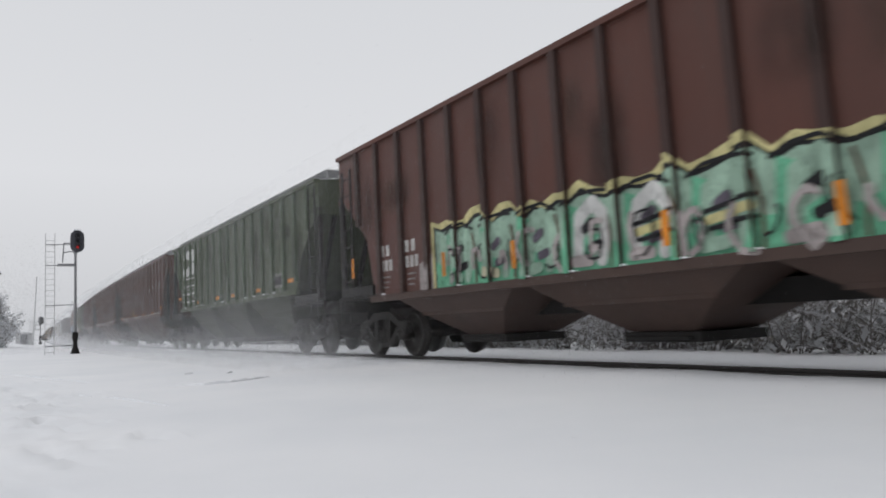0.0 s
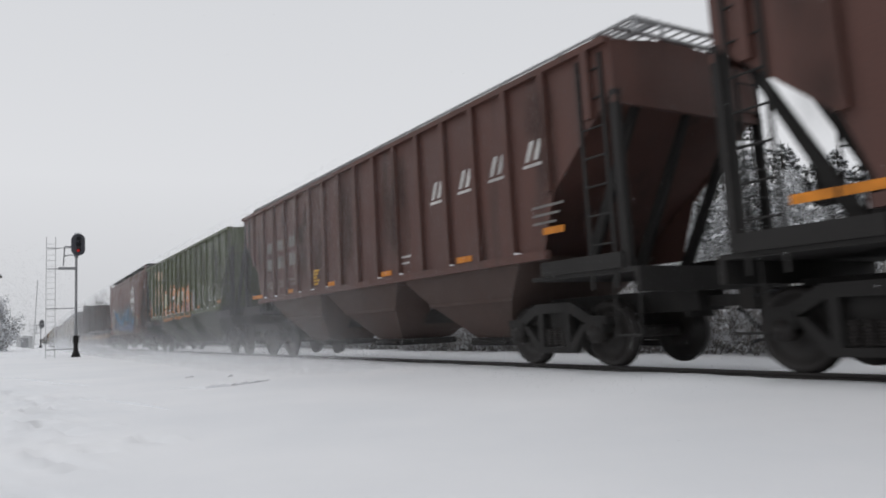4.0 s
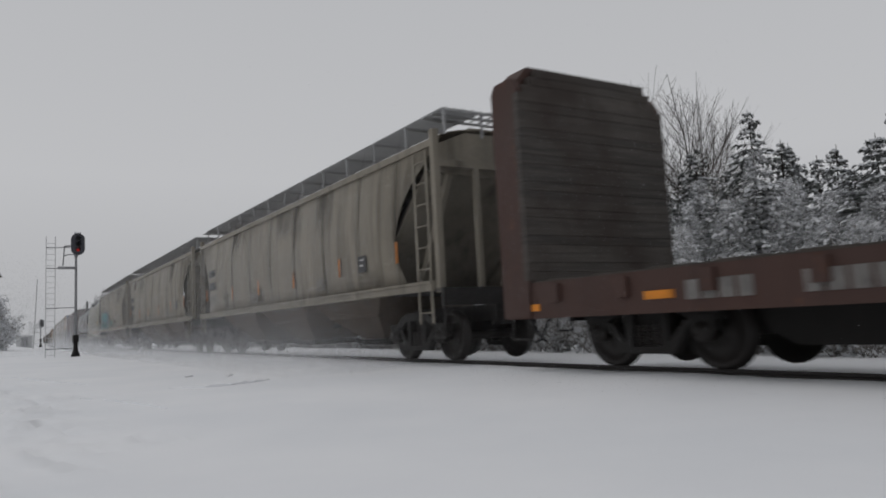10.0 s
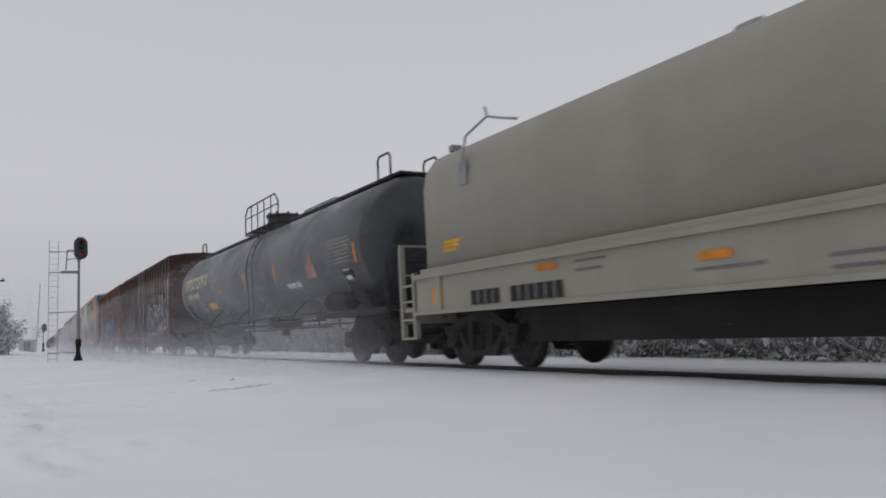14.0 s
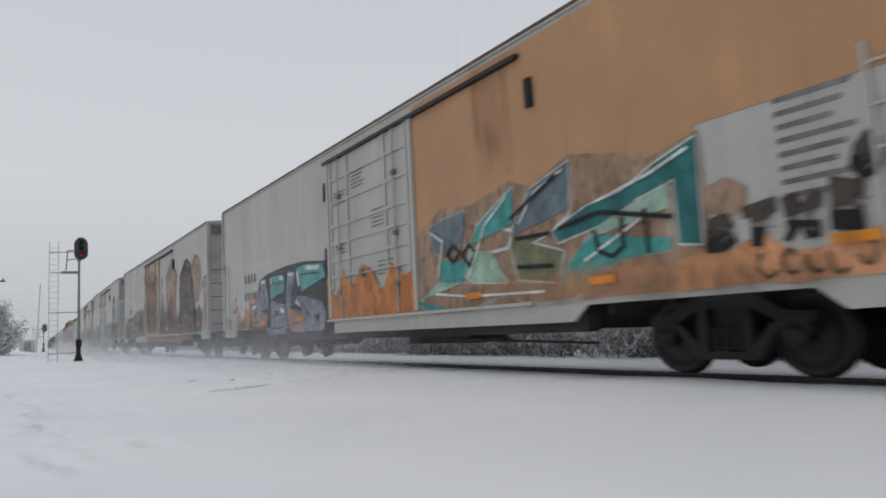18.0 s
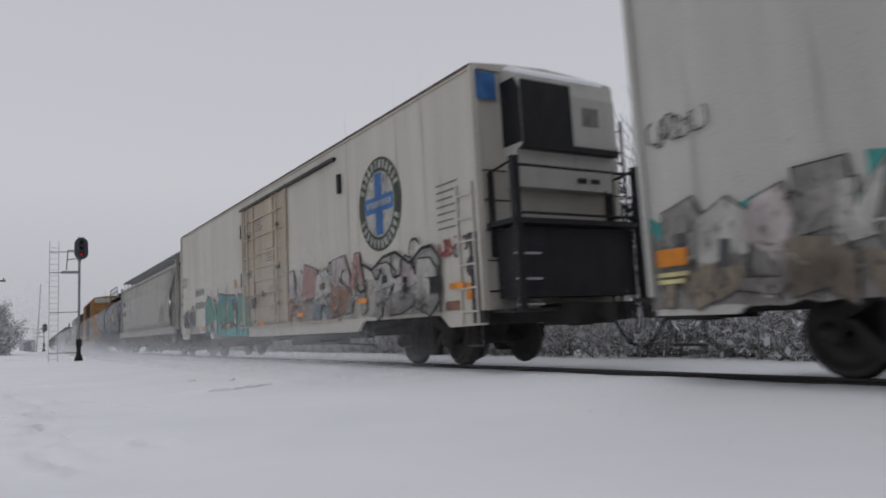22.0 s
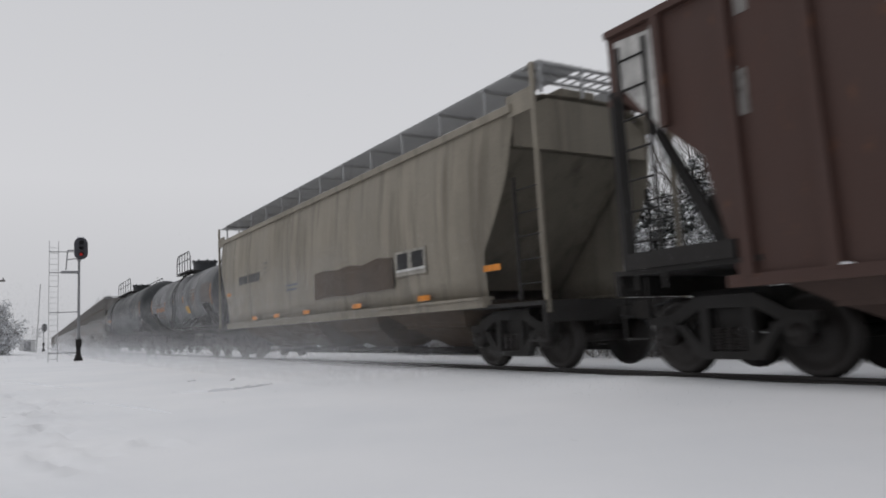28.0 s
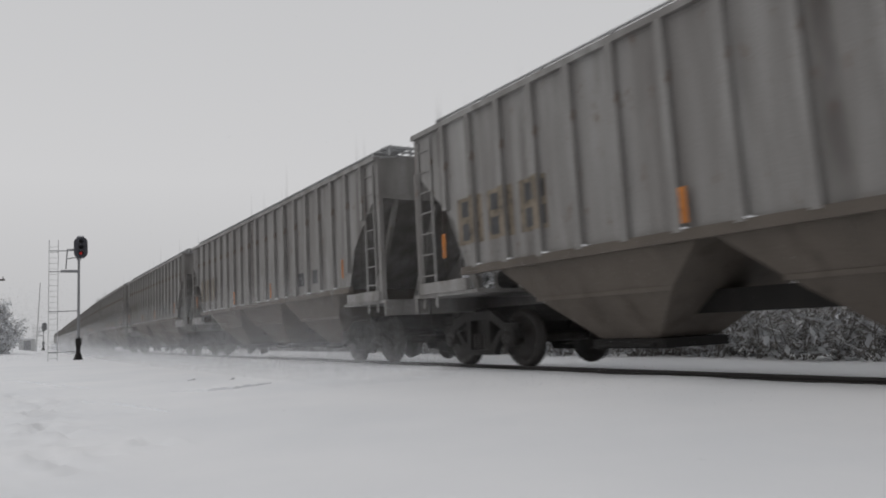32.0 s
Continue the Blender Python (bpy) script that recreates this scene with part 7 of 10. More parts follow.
def drape(car, bm, ribs=None):
    """Lays flat paint on the side; where ribs stand proud of it the paint goes over them as well."""
    if not ribs:
        return bm
    xs, half_w, panel, face = ribs
    lo, hi = min(v.co.x for v in bm.verts), max(v.co.x for v in bm.verts)
    extra = []
    for x in xs:
        if lo - half_w < x < hi + half_w:
            g = bm.copy()
            for at, keep in ((x - half_w, 1), (x + half_w, -1)):
                geom = g.verts[:] + g.edges[:] + g.faces[:]
                bmesh.ops.bisect_plane(g, geom=geom, plane_co=(at, 0, 0), plane_no=(-keep, 0, 0), clear_outer=True)
            for v in g.verts:
                v.co.y += face - panel
            extra.append(g)
    for g in extra:
        me = bpy.data.meshes.new("scratch")
        g.to_mesh(me)
        g.free()
        bm.from_mesh(me)
        bpy.data.meshes.remove(me)
    return bm


DOORS = {car_p.name: (-1.6, 1.6)}


def lay(car, name, bm, material, label=""):
    if car.name in DOORS and name.startswith("graffiti"):
        a, b = DOORS[car.name]
        bm = drape(car, bm, ([(a + b) / 2], (b - a) / 2, -1.50, -1.552))
    ob = part(name, drape(car, bm, RIBS.get(car.name)), material, car, label)
    return tagged(ob, label, kind="stuff") if name.startswith("graffiti") else ob


def side_y(car):
    return RIBS[car.name][2] if car.name in RIBS else (-1.536 if car.name.startswith("refrig") else -1.565)


def piece(car, x0, z0, width, height, word, fills, outline="ink", halo=None, weight=0.26, slant=0.1, rise=0.0, shine=None, label="", seed=1, y=None, square=False):
    """A graffiti piece: fat letters with an outline and, under all, a halo."""
    rng = random.Random(seed)
    y = side_y(car) if y is None else y
    n = len(word)
    step = width / n
    w = step * weight * 1.15
    halo_l, out_l, letters = [], [], []
    for i, ch in enumerate(word):
        h = height * rng.uniform(0.86, 1.08)
        bx, bz = x0 + i * step, z0 + rise * i * step + rng.uniform(-.03, .05) * height
        ls = [[(bx + w / 2 + px * (step * 1.06 - w) + slant * pz * h, bz + w / 2 + pz * (h - w)) for px, pz in pl] for pl in GLYPH[ch]]
        letters.append(ls)
        out_l += ls
    if halo:
        lay(car, "graffiti_halo", strokes(BM(), out_l, w * 1.9, y - 0.004), halo, label)
    lay(car, "graffiti_outline", strokes(BM(), out_l, w * 1.3, y - 0.014, square), outline, label)
    for i, ls in enumerate(letters):
        lay(car, "graffiti_letter", strokes(BM(), ls, w, y - 0.032, square), fills[i % len(fills)])
    if shine:
        bm = BM()
        for ls in letters:
            p = ls[0]
            strokes(bm, [[(p[k][0] - w * 0.22, p[k][1] + w * 0.2) for k in range(min(3, len(p)))]], w * 0.16, y - 0.040)
        lay(car, "graffiti_shine", bm, shine)


def scrawl(car, x0, z0, width, height, n, material, weight=0.045, seed=1, y=None, label=""):
    """Loose looping spray lines."""
    rng = random.Random(seed)
    y = side_y(car) if y is None else y
    ls = []
    for i in range(n):
        cx, cz = x0 + width * (i + 0.5) / n, z0 + height * rng.uniform(0.3, 0.6)
        a0 = rng.uniform(0, 6)
        r = height * rng.uniform(0.25, 0.5)
        ls.append([(cx + r * 0.7 * math.cos(a0 + k * 0.6) + k * 0.02 * width / n, cz + r * math.sin(a0 + k * 0.6 * rng.uniform(.8, 1.2))) for k in range(rng.randint(5, 9))])
    lay(car, "graffiti_scrawl", strokes(BM(), ls, weight, y - 0.006), material, label)


def ragged(car, x0, x1, z0, z1, material, seed=1, bumps=10, y=None, off=0.003, rough=0.25, name="graffiti_halo", label=""):
    """A sprayed field with an uneven top edge."""
    rng = random.Random(seed)
    y = side_y(car) if y is None else y
    top = [(x0 + (x1 - x0) * k / bumps, z1 - (z1 - z0) * rough * rng.random()) for k in range(bumps + 1)]
    low = [(x0 + (x1 - x0) * k / bumps, z0 + (z1 - z0) * 0.05 * rng.random()) for k in range(bumps + 1)]
    bm = BM()
    for (a, b), (c, d) in zip(zip(low, low[1:]), zip(top, top[1:])):
        bm.faces.new([bm.verts.new((p[0], y - off, p[1])) for p in (a, b, d, c)])
    lay(car, name, bm, material, label)


def stain(car, x0, x1, z0, z1, material, y=None, name="stain", bow=None):
    """A soft-edged stain on the side; bow: bottom and top of a bowed side that it follows."""
    y = side_y(car) if y is None else y
    bm, rows = BM(), []
    for k in range(7):
        z = z0 + (z1 - z0) * k / 6
        yy = y - 0.0015 if bow is None else -1.568 + 0.10 * (2 * (z - bow[0]) / (bow[1] - bow[0]) - 0.9) ** 2
        rows.append([bm.verts.new((x, yy, z)) for x in (x0, x1)])
    for a, b in zip(rows, rows[1:]):
        bm.faces.new((a[0], a[1], b[1], b[0]))
    ob = part(name, drape(car, bm, RIBS.get(car.name) if bow is None else None), material, car)
    ob.visible_shadow = False
    return ob


def reflectors(car, marks, material="orange", upright=False, y=None):
    y = side_y(car) if y is None else y
    for x, z in marks:
        w, h = (0.10, 0.42) if upright else (0.46, 0.10)
        plate(car, "reflector", x - w / 2, x + w / 2, z - h / 2, z + h / 2, y - 0.006, material, label="orange reflective strip")


def tagletter(car, pts, fills, y, outline="ink", width=0.10, holes=(), shine=None):
    """One angular graffiti letter: an outline drawn round a shape whose colour changes with height."""
    lay(car, "graffiti_outline", strokes(BM(), [list(pts) + [pts[0], pts[1]]], width, y), outline)
    bm = blob(BM(), pts, y - 0.012)
    bmesh.ops.triangulate(bm, faces=bm.faces)
    for z, material, below in fills:
        g = bm.copy()
        if z is not None:
            bmesh.ops.bisect_plane(g, geom=g.verts[:] + g.edges[:] + g.faces[:], plane_co=(pts[0][0], 0, z), plane_no=(0.15, 0, -1 if not below else 1), clear_outer=True)
        lay(car, "graffiti_letter", g, material)
    bm.free()
    for h in holes:
        lay(car, "graffiti_counter", blob(BM(), h, y - 0.016), outline)
    if shine:
        lay(car, "graffiti_shine", strokes(BM(), shine[1], shine[2], y - 0.020), shine[0])


TAG = {
    "N": ([(0, 0), (.02, .92), (.2, 1), (.42, .9), (.68, .45), (.7, .94), (.84, .97), (1, .04), (.8, 0), (.42, .5), (.42, .08)], ()),
    "E": ([(.1, 1), (.95, .93), (.92, .7), (.42, .68), (.42, .58), (.9, .5), (.62, .4), (.88, .27), (.86, 0), (.12, .03), (0, .4), (.14, .62)], ()),
    "K": ([(0, .02), (.08, .95), (.26, 1), (.27, .66), (.55, 1), (.8, 1), (.48, .56), (.82, .3), (1, 0), (.68, .02), (.3, .4), (.24, 0)], ()),
    "A": ([(0, 0), (.3, .96), (.62, 1), (1, .05), (.74, 0), (.64, .26), (.36, .26), (.28, 0)], ([(.42, .46), (.58, .46), (.5, .72)],)),
    "S": ([(.95, .78), (.7, 1), (.15, .95), (.02, .62), (.55, .45), (.6, .3), (.1, .28), (0, .05), (.7, 0), (1, .2), (.92, .55), (.4, .66), (.45, .76), (.9, .6)], ()),
    "M": ([(0, 0), (.06, 1), (.26, .98), (.48, .55), (.72, 1), (.94, .96), (1, 0), (.76, .02), (.74, .5), (.54, .22), (.42, .22), (.27, .5), (.26, 0)], ()),
    "H": ([(0, .02), (.04, .98), (.3, 1), (.3, .62), (.66, .6), (.68, 1), (.94, .97), (1, 0), (.72, .02), (.7, .38), (.3, .4), (.28, 0)], ()),
    "R": ([(0, 0), (.04, .95), (.6, 1), (.92, .8), (.85, .52), (.62, .45), (1, .02), (.7, 0), (.36, .36), (.3, 0)], ([(.32, .62), (.58, .64), (.55, .78), (.32, .78)],)),
    "O": ([(.3, 0), (.02, .3), (.1, .8), (.45, 1), (.85, .9), (1, .5), (.85, .1)], ([(.4, .35), (.6, .35), (.62, .62), (.42, .64)],)),
    "X": ([(0, 0), (.34, .5), (.02, .98), (.32, 1), (.5, .68), (.74, 1), (1, .94), (.66, .5), (1, .04), (.7, 0), (.5, .32), (.28, 0)], ()),
    "T": ([(0, .98), (1, 1), (.98, .74), (.64, .72), (.6, 0), (.34, .02), (.36, .72), (.02, .7)], ()),
    "C": ([(.96, .75), (.7, 1), (.2, .95), (0, .5), (.18, .06), (.66, 0), (1, .2), (.8, .36), (.45, .26), (.32, .5), (.46, .74), (.78, .6)], ()),
    "U": ([(0, 1), (.3, .97), (.32, .36), (.5, .26), (.68, .36), (.7, 1), (1, .96), (.94, .14), (.6, 0), (.16, .1)], ()),
    "L": ([(0, .02), (.08, 1), (.34, .97), (.32, .3), (.95, .36), (1, .02)], ()),
    "Y": ([(.36, 0), (.38, .42), (0, .96), (.3, 1), (.52, .66), (.74, 1), (1, .93), (.62, .4), (.62, .02)], ()),
    "P": ([(0, 0), (.04, .95), (.6, 1), (.95, .8), (.88, .5), (.4, .36), (.32, 0)], ([(.32, .58), (.58, .6), (.55, .78), (.32, .78)],)),
}


def tagword(car, x0, z0, width, height, word, colours, outline="ink", stroke=0.07, slant=0.1, rise=0.0, halo=None, streaks=(), seed=1, y=None, jitter=0.05, lap=1.12):
    """Angular, interlocked graffiti letters, each with its own outline, two colours and loose inner lines."""
    rng = random.Random(seed)
    y = side_y(car) if y is None else y
    step = width / len(word)
    shapes = []
    for i, ch in enumerate(word):
        h = height * rng.uniform(0.9, 1.12)
        bx, bz = x0 + i * step, z0 + rise * i * step + rng.uniform(-.04, .04) * height
        place = lambda u, v: (bx + u * step * lap + slant * v * h, bz + v * h)
        pts, holes = TAG[ch]
        shapes.append(([place(u + rng.uniform(-jitter, jitter), v + rng.uniform(-jitter, jitter) + (0.14 * rng.random() if v > .9 else 0)) for u, v in pts], [[place(u, v) for u, v in q] for q in holes], bz, h, bx))
    if halo:
        for pts, *_ in shapes:
            lay(car, "graffiti_halo", strokes(BM(), [pts + [pts[0], pts[1]]], stroke * 4.0, y - 0.002), halo)
    for i, (pts, holes, bz, h, bx) in enumerate(shapes):
        top, low = colours[i % len(colours)]
        cutz = bz + h * rng.uniform(0.38, 0.55)
        tagletter(car, pts, ((None, top, False),) if top == low else ((cutz, top, False), (cutz, low, True)), y - 0.014 - 0.0016 * i, outline, stroke, holes)
        for k, mat in enumerate(streaks):
            u0, v0 = rng.uniform(0.05, 0.6), rng.uniform(0.1, 0.8)
            ls = [(bx + step * (u0 + q * 0.16) + slant * v0 * h, bz + h * (v0 + rng.uniform(-.12, .12))) for q in range(3)]
            lay(car, "graffiti_shine", strokes(BM(), [ls], stroke * rng.uniform(0.4, 0.8), y - 0.046 - 0.003 * k), mat)


def emblem_cross(car, x, z, r, ring, field, cross, y):
    def disc(q, n=40):
        return [(x + q * math.cos(2 * math.pi * i / n), z + q * math.sin(2 * math.pi * i / n)) for i in range(n)]
    part("emblem", blob(BM(), disc(r), y - 0.004), ring, car, "round emblem with a cross")
    part("emblem_field", blob(BM(), disc(r * 0.70), y - 0.008), field, car)
    bm = BM()
    w = r * 0.17
    blob(bm, [(x - w, z - r * .66), (x + w, z - r * .66), (x + w, z + r * .66), (x - w, z + r * .66)], y - 0.012)
    blob(bm, [(x - r * .66, z - w), (x + r * .66, z - w), (x + r * .66, z + w), (x - r * .66, z + w)], y - 0.0125)
    part("emblem_cross", bm, cross, car)
    if cross == "signblue":
        for k in range(8):
            q = x - r * .56 + k * r * .145
            part("emblem_letter", blob(BM(), [(q, z - r * .06), (q + r * .09, z - r * .06), (q + r * .11, z + r * .07), (q + r * .02, z + r * .07)], y - 0.016), "palespray", car)
    bm = BM()
    for k in range(30):
        a = 2 * math.pi * k / 30
        if k in (0, 1, 14, 15, 16, 29):
            continue
        c, s_ = math.cos(a), math.sin(a)
        p = lambda q, t: (x + q * r * c - t * r * s_, z + q * r * s_ + t * r * c)
        blob(bm, [p(.76, -.05), p(.94, -.05), p(.94, .05), p(.76, .05)], y - 0.009)
    tagged(part("emblem_text", bm, "palespray" if ring in ("ink", "emblemgreen") else "umber", car), kind="stuff")


def emblem_block(car, x, z, w, h, y, material="chalk"):
    """Angular emblem with a dark zigzag through it and two round lobes, drawn as plain shapes."""
    lobe = [(.70 + .30 * math.sin(a), .25 * (1 - math.cos(a))) for a in [k * math.pi / 8 for k in range(9)]]
    for pts in ([(.13, .70), (.18, 1), (.68, 1), (.68, .64), (.56, .53), (.42, .66), (.27, .73)], [(0, 0), (.04, .30), (.30, .32), (.35, .44), (.52, .22), (.68, .28), (.68, 0)],
                [(.70, .0)] + [(u, v) for u, v in lobe[1:-1]] + [(.70, .5)], [(.70, .53)] + [(u, v + .52) for u, v in lobe[1:-1]] + [(.70, 1.0)]):
        bm = blob(BM(), [(x + w * u, z + h * v) for u, v in pts], y - 0.004)
        bmesh.ops.triangulate(bm, faces=bm.faces)
        lay(car, "emblem", bm, material, "angular emblem in worn paint")


def shield(car, x0, z0, x1, z1, rows, y, material="stencil"):
    bm = BM()
    for k in range(rows):
        z = z0 + (z1 - z0) * k / (rows - 1)
        box(bm, x0, x1, y - 0.006, y, z - 0.025, z + 0.025)
    lay(car, "white_rule", bm, material)


# first brown hopper: long mint piece over pale mist, with yellow edging
Y = side_y(car_a)
for bx, bz, n in ((-6.5, 2.04, 2), (-5.45, 2.04, 2), (-6.5, 1.74, 3), (-5.45, 1.74, 3)):
    bars(car_a, "stencil_mark", bx, bz, n, .13 if n == 2 else .11, .22, Y - .002, "stencil", .8 if n == 2 else .6)
for bx in (-6.45, -5.4):
    lines(car_a, "stencil_mark", bx, 1.6, .32, 3, .1, Y - .002, "ghost", .03)
ragged(car_a, -4.95, -4.1, 1.25, 1.95, "pinkmist", 9, 7, rough=.6, off=.002)
ragged(car_a, -4.45, 5.6, 1.25, 2.56, "lemon", 3, 38, rough=.22)
ragged(car_a, -4.36, 5.6, 1.25, 2.44, "ink", 3, 38, rough=.22, off=.005)
ragged(car_a, -4.30, 5.6, 1.25, 2.37, "palemint", 3, 38, rough=.22, off=.009)
ragged(car_a, -4.30, 5.6, 1.25, 1.78, "mint", 14, 30, rough=.55, off=.012)
rng = random.Random(23)
for k in range(9):
    x = -4.0 + k * 1.06
    # each letter: a mint stem, a pale arch and dark counters with a dark foot
    lay(car_a, "graffiti_letter", blob(BM(), [(x, 1.26), (x + .3, 1.26), (x + .36, 2.1), (x + .12, 2.2)], Y - .015), "mint")
    lay(car_a, "graffiti_letter", strokes(BM(), [[(x + .25, 1.45), (x + .32, 2.0), (x + .6, 2.16), (x + .84, 1.9), (x + .7, 1.4)]], .2, Y - .018), "chalk" if k in (3, 4) else "palemint")
    lay(car_a, "graffiti_outline", strokes(BM(), [[(x + .05, 2.2), (x + .28, 2.3), (x + .6, 2.32), (x + .9, 2.18 + .1 * (k % 2))]], .05, Y - .022), "ink")
    lay(car_a, "graffiti_outline", strokes(BM(), [[(x + .42, 1.82), (x + .56, 1.9)], [(x + .5, 1.56), (x + .68, 1.6)]], .13, Y - .025), "violetgrey" if k % 3 else "ink")
    lay(car_a, "graffiti_outline", strokes(BM(), [[(x + .95, 1.3), (x + .98, 1.75), (x + .9, 2.1)]], .045, Y - .028), "umber")
    if k in (4, 5, 7):
        lay(car_a, "graffiti_shine", strokes(BM(), [[(x + .3, 1.66), (x + .85, 1.74)]], .11, Y - .031), "lemon")
        lay(car_a, "graffiti_outline", strokes(BM(), [[(x + .25, 1.76), (x + .9, 1.86)], [(x + .3, 1.56), (x + .9, 1.62)]], .055, Y - .034), "ink")
    lay(car_a, "graffiti_shine", strokes(BM(), [[(x + .2, 1.36 + .1 * rng.random()), (x + .5, 1.4)]], .16, Y - .037), rng.choice(("creamspray", "palemint", "pinkmist")))
scrawl(car_a, -4.1, 1.3, 9.4, .7, 13, "pinkmist", .08, 5, Y - .040)
scrawl(car_a, -4.1, 1.35, 9.4, .6, 11, "ink", .035, 6, Y - .044)
reflectors(car_a, [(-3.85, 1.66), (-1.85, 1.63), (1.08, 1.64), (3.16, 1.6), (-7.6, 1.9)], "orange", True, -1.612)
# green hopper
Y = side_y(car_b)
emblem_block(car_b, -6.45, 2.98, 1.95, 1.0, Y)
shield(car_b, -6.55, 1.92, -4.5, 2.86, 4, Y)
lines(car_b, "stencil_mark", -6.4, 2.42, .8, 4, .16, Y - .002, "ghost")
lines(car_b, "stencil_mark", -5.4, 2.42, .7, 4, .16, Y - .002, "ghost")
reflectors(car_b, [(-7.3, 2.12), (-4.3, 1.84), (-1.2, 1.86), (.8, 1.84), (3.6, 1.85), (6.4, 1.95)], "orange", False, Y - .003)
plate(car_b, "data_panel", 5.05, 5.75, 1.82, 2.2, Y - .003, "ghost")
bars(car_b, "stencil_mark", 5.12, 1.9, 2, .22, .24, Y - .010, "ink")
scrawl(car_b, 2.6, 2.3, 2.2, .7, 4, "ghost", .03, 4, Y)
# brown hoppers with white names and orange marks
for car, dx in ((car_c, 0), (car_d, -.2), (car_e, .1)):
    Y = side_y(car)
    for k in range(4):
        x, z = 3.42 + dx + k * .93, 2.94 + .03 * k
        for q in (0, .2):
            plate(car, "white_letter", x + q, x + q + .10, z, z + .29, Y - .004, "stencil", lean=.14)
        plate(car, "white_rule", x - .05, x + .42, z - .09, z - .045, Y - .004, "stencil")
    for bx in (-6.05, -5.12, -4.2):
        bars(car, "stencil_mark", bx + dx, 2.95, 2, .22, .28, Y - .002, "ghost", .3)
        bars(car, "stencil_mark", bx + dx, 2.45, 2, .22, .32, Y - .002, "ghost", .3)
        lines(car, "stencil_mark", bx + dx, 2.05, .5, 2, .12, Y - .002, "ghost")
    reflectors(car, [(-7.3 + dx, 1.76), (-6.8 + dx, 1.76), (-4.2 + dx, 1.76), (-1.4 + dx, 1.76), (1.5 + dx, 1.76), (4.4 + dx, 1.76), (6.75 + dx, 1.95)], "orange", False, Y - .003)
    lines(car, "consolidated_stencil", -2.72 + dx, 2.12, .62, 5, .08, Y - .002, "amber", .05, "orange striped label")
    lines(car, "stencil_mark", 6.3 + dx, 2.3, .7, 3, .12, Y - .002, "ghost")
    lines(car, "stencil_mark", 2.0 + dx, 2.0, .55, 2, .12, Y - .002, "stencil")
Y = side_y(car_c)
scrawl(car_c, -3.6, 2.25, 5.6, .62, 8, "chalk", .042, 71, Y, "white chalk scrawls")
plate(car_c, "data_panel", -2.55, -2.15, 2.78, 3.1, Y - .003, "ghost")
plate(car_d, "data_panel", 5.75, 6.35, 1.85, 2.2, side_y(car_d) - .003, "stencil")
bars(car_d, "stencil_mark", 5.82, 1.9, 2, .19, .24, side_y(car_d) - .010, "ink")
# olive hopper
Y = side_y(car_f)
emblem_block(car_f, -5.88, 2.72, 1.92, 1.14, Y, "tanletter")
shield(car_f, -5.95, 1.82, -3.68, 2.66, 3, Y, "tanletter")
for bx, n in ((-5.95, 2), (-4.95, 3), (-4.0, 3)):
    bars(car_f, "stencil_mark", bx, 2.30, n, .2, .28, Y - .002, "tanletter", .3)
    lines(car_f, "stencil_mark", bx, 2.08, .6, 3, .1, Y - .002, "ghost", .04)
tagword(car_f, -3.4, 1.62, 5.4, .98, "LROS", (("creamspray", "peachspray"), ("peachspray", "rosespray")), "chalk", .10, .12, 0, "rustspray", ("rustspray", "chalk"), 4, Y)
ragged(car_f, 1.4, 3.2, 1.7, 2.5, "ghost", 5, 9)
stain(car_f, -7.1, -6.6, 1.62, 2.3, "ruststain")
plate(car_f, "reflector", -6.95, -6.6, 1.7, 2.2, Y - .003, "rustspray")
scrawl(car_f, -7.15, 2.9, .9, .8, 5, "stencil", .03, 31, Y)
scrawl(car_f, -7.2, 2.1, .9, .8, 6, "stencil", .03, 34, Y)
scrawl(car_f, 2.2, 1.9, 5.2, .8, 6, "chalk", .04, 32, Y)
reflectors(car_f, [(-7.6, 1.9), (-5.7, 1.8), (3.4, 1.8), (6.6, 1.85)], "rustspray", False, Y - .003)
lay(car_f, "graffiti_scrawl", strokes(BM(), [[(-4.69, 1.35), (-4.34, 1.47), (-4.05, 1.42), (-3.93, 1.2), (-3.66, 1.0), (-3.2, .95)], [(-4.3, .95), (-4.29, 1.14), (-4.59, 1.13), (-4.69, 1.3)], [(-4.2, 1.3), (-4.05, 1.15), (-4.1, .98)]], .04, -1.42), "ghost")
for car, seed in ((car_a, 1), (car_b, 2), (car_c, 3), (car_d, 4), (car_e, 5), (car_f, 6)):
    rng = random.Random(seed)
    for k in range(16):
        x, w = rng.uniform(-7.6, 7.6), rng.uniform(.15, .6)
        stain(car, x - w, x + w, rng.uniform(1.6, 3.2), rng.uniform(3.4, 4.4), rng.choice(("soot", "soot", "grime")))
# brown smooth hopper with round emblem and blue spikes
Y = -1.575
emblem_cross(car_g, 4.15, 2.92, .78, "chalk", "maroon", "chalk", Y)
rng = random.Random(17)
lay(car_g, "graffiti_halo", blob(BM(), [(-4.75, 1.0), (-4.5, 1.5), (-4.7, 2.5), (-4.2, 2.72), (-2.6, 2.45), (-1.9, 2.5), (-1.25, 2.86), (-1.0, 2.4), (-.25, 2.72), (.1, 2.3), (1.1, 2.9), (1.25, 2.6), (1.75, 2.78), (2.3, 2.7), (2.8, 2.95), (3.4, 2.5), (4.3, 2.6), (5.2, 1.9), (5.3, 1.0)], Y - .003), "brownmist", "grey mist round the graffiti")
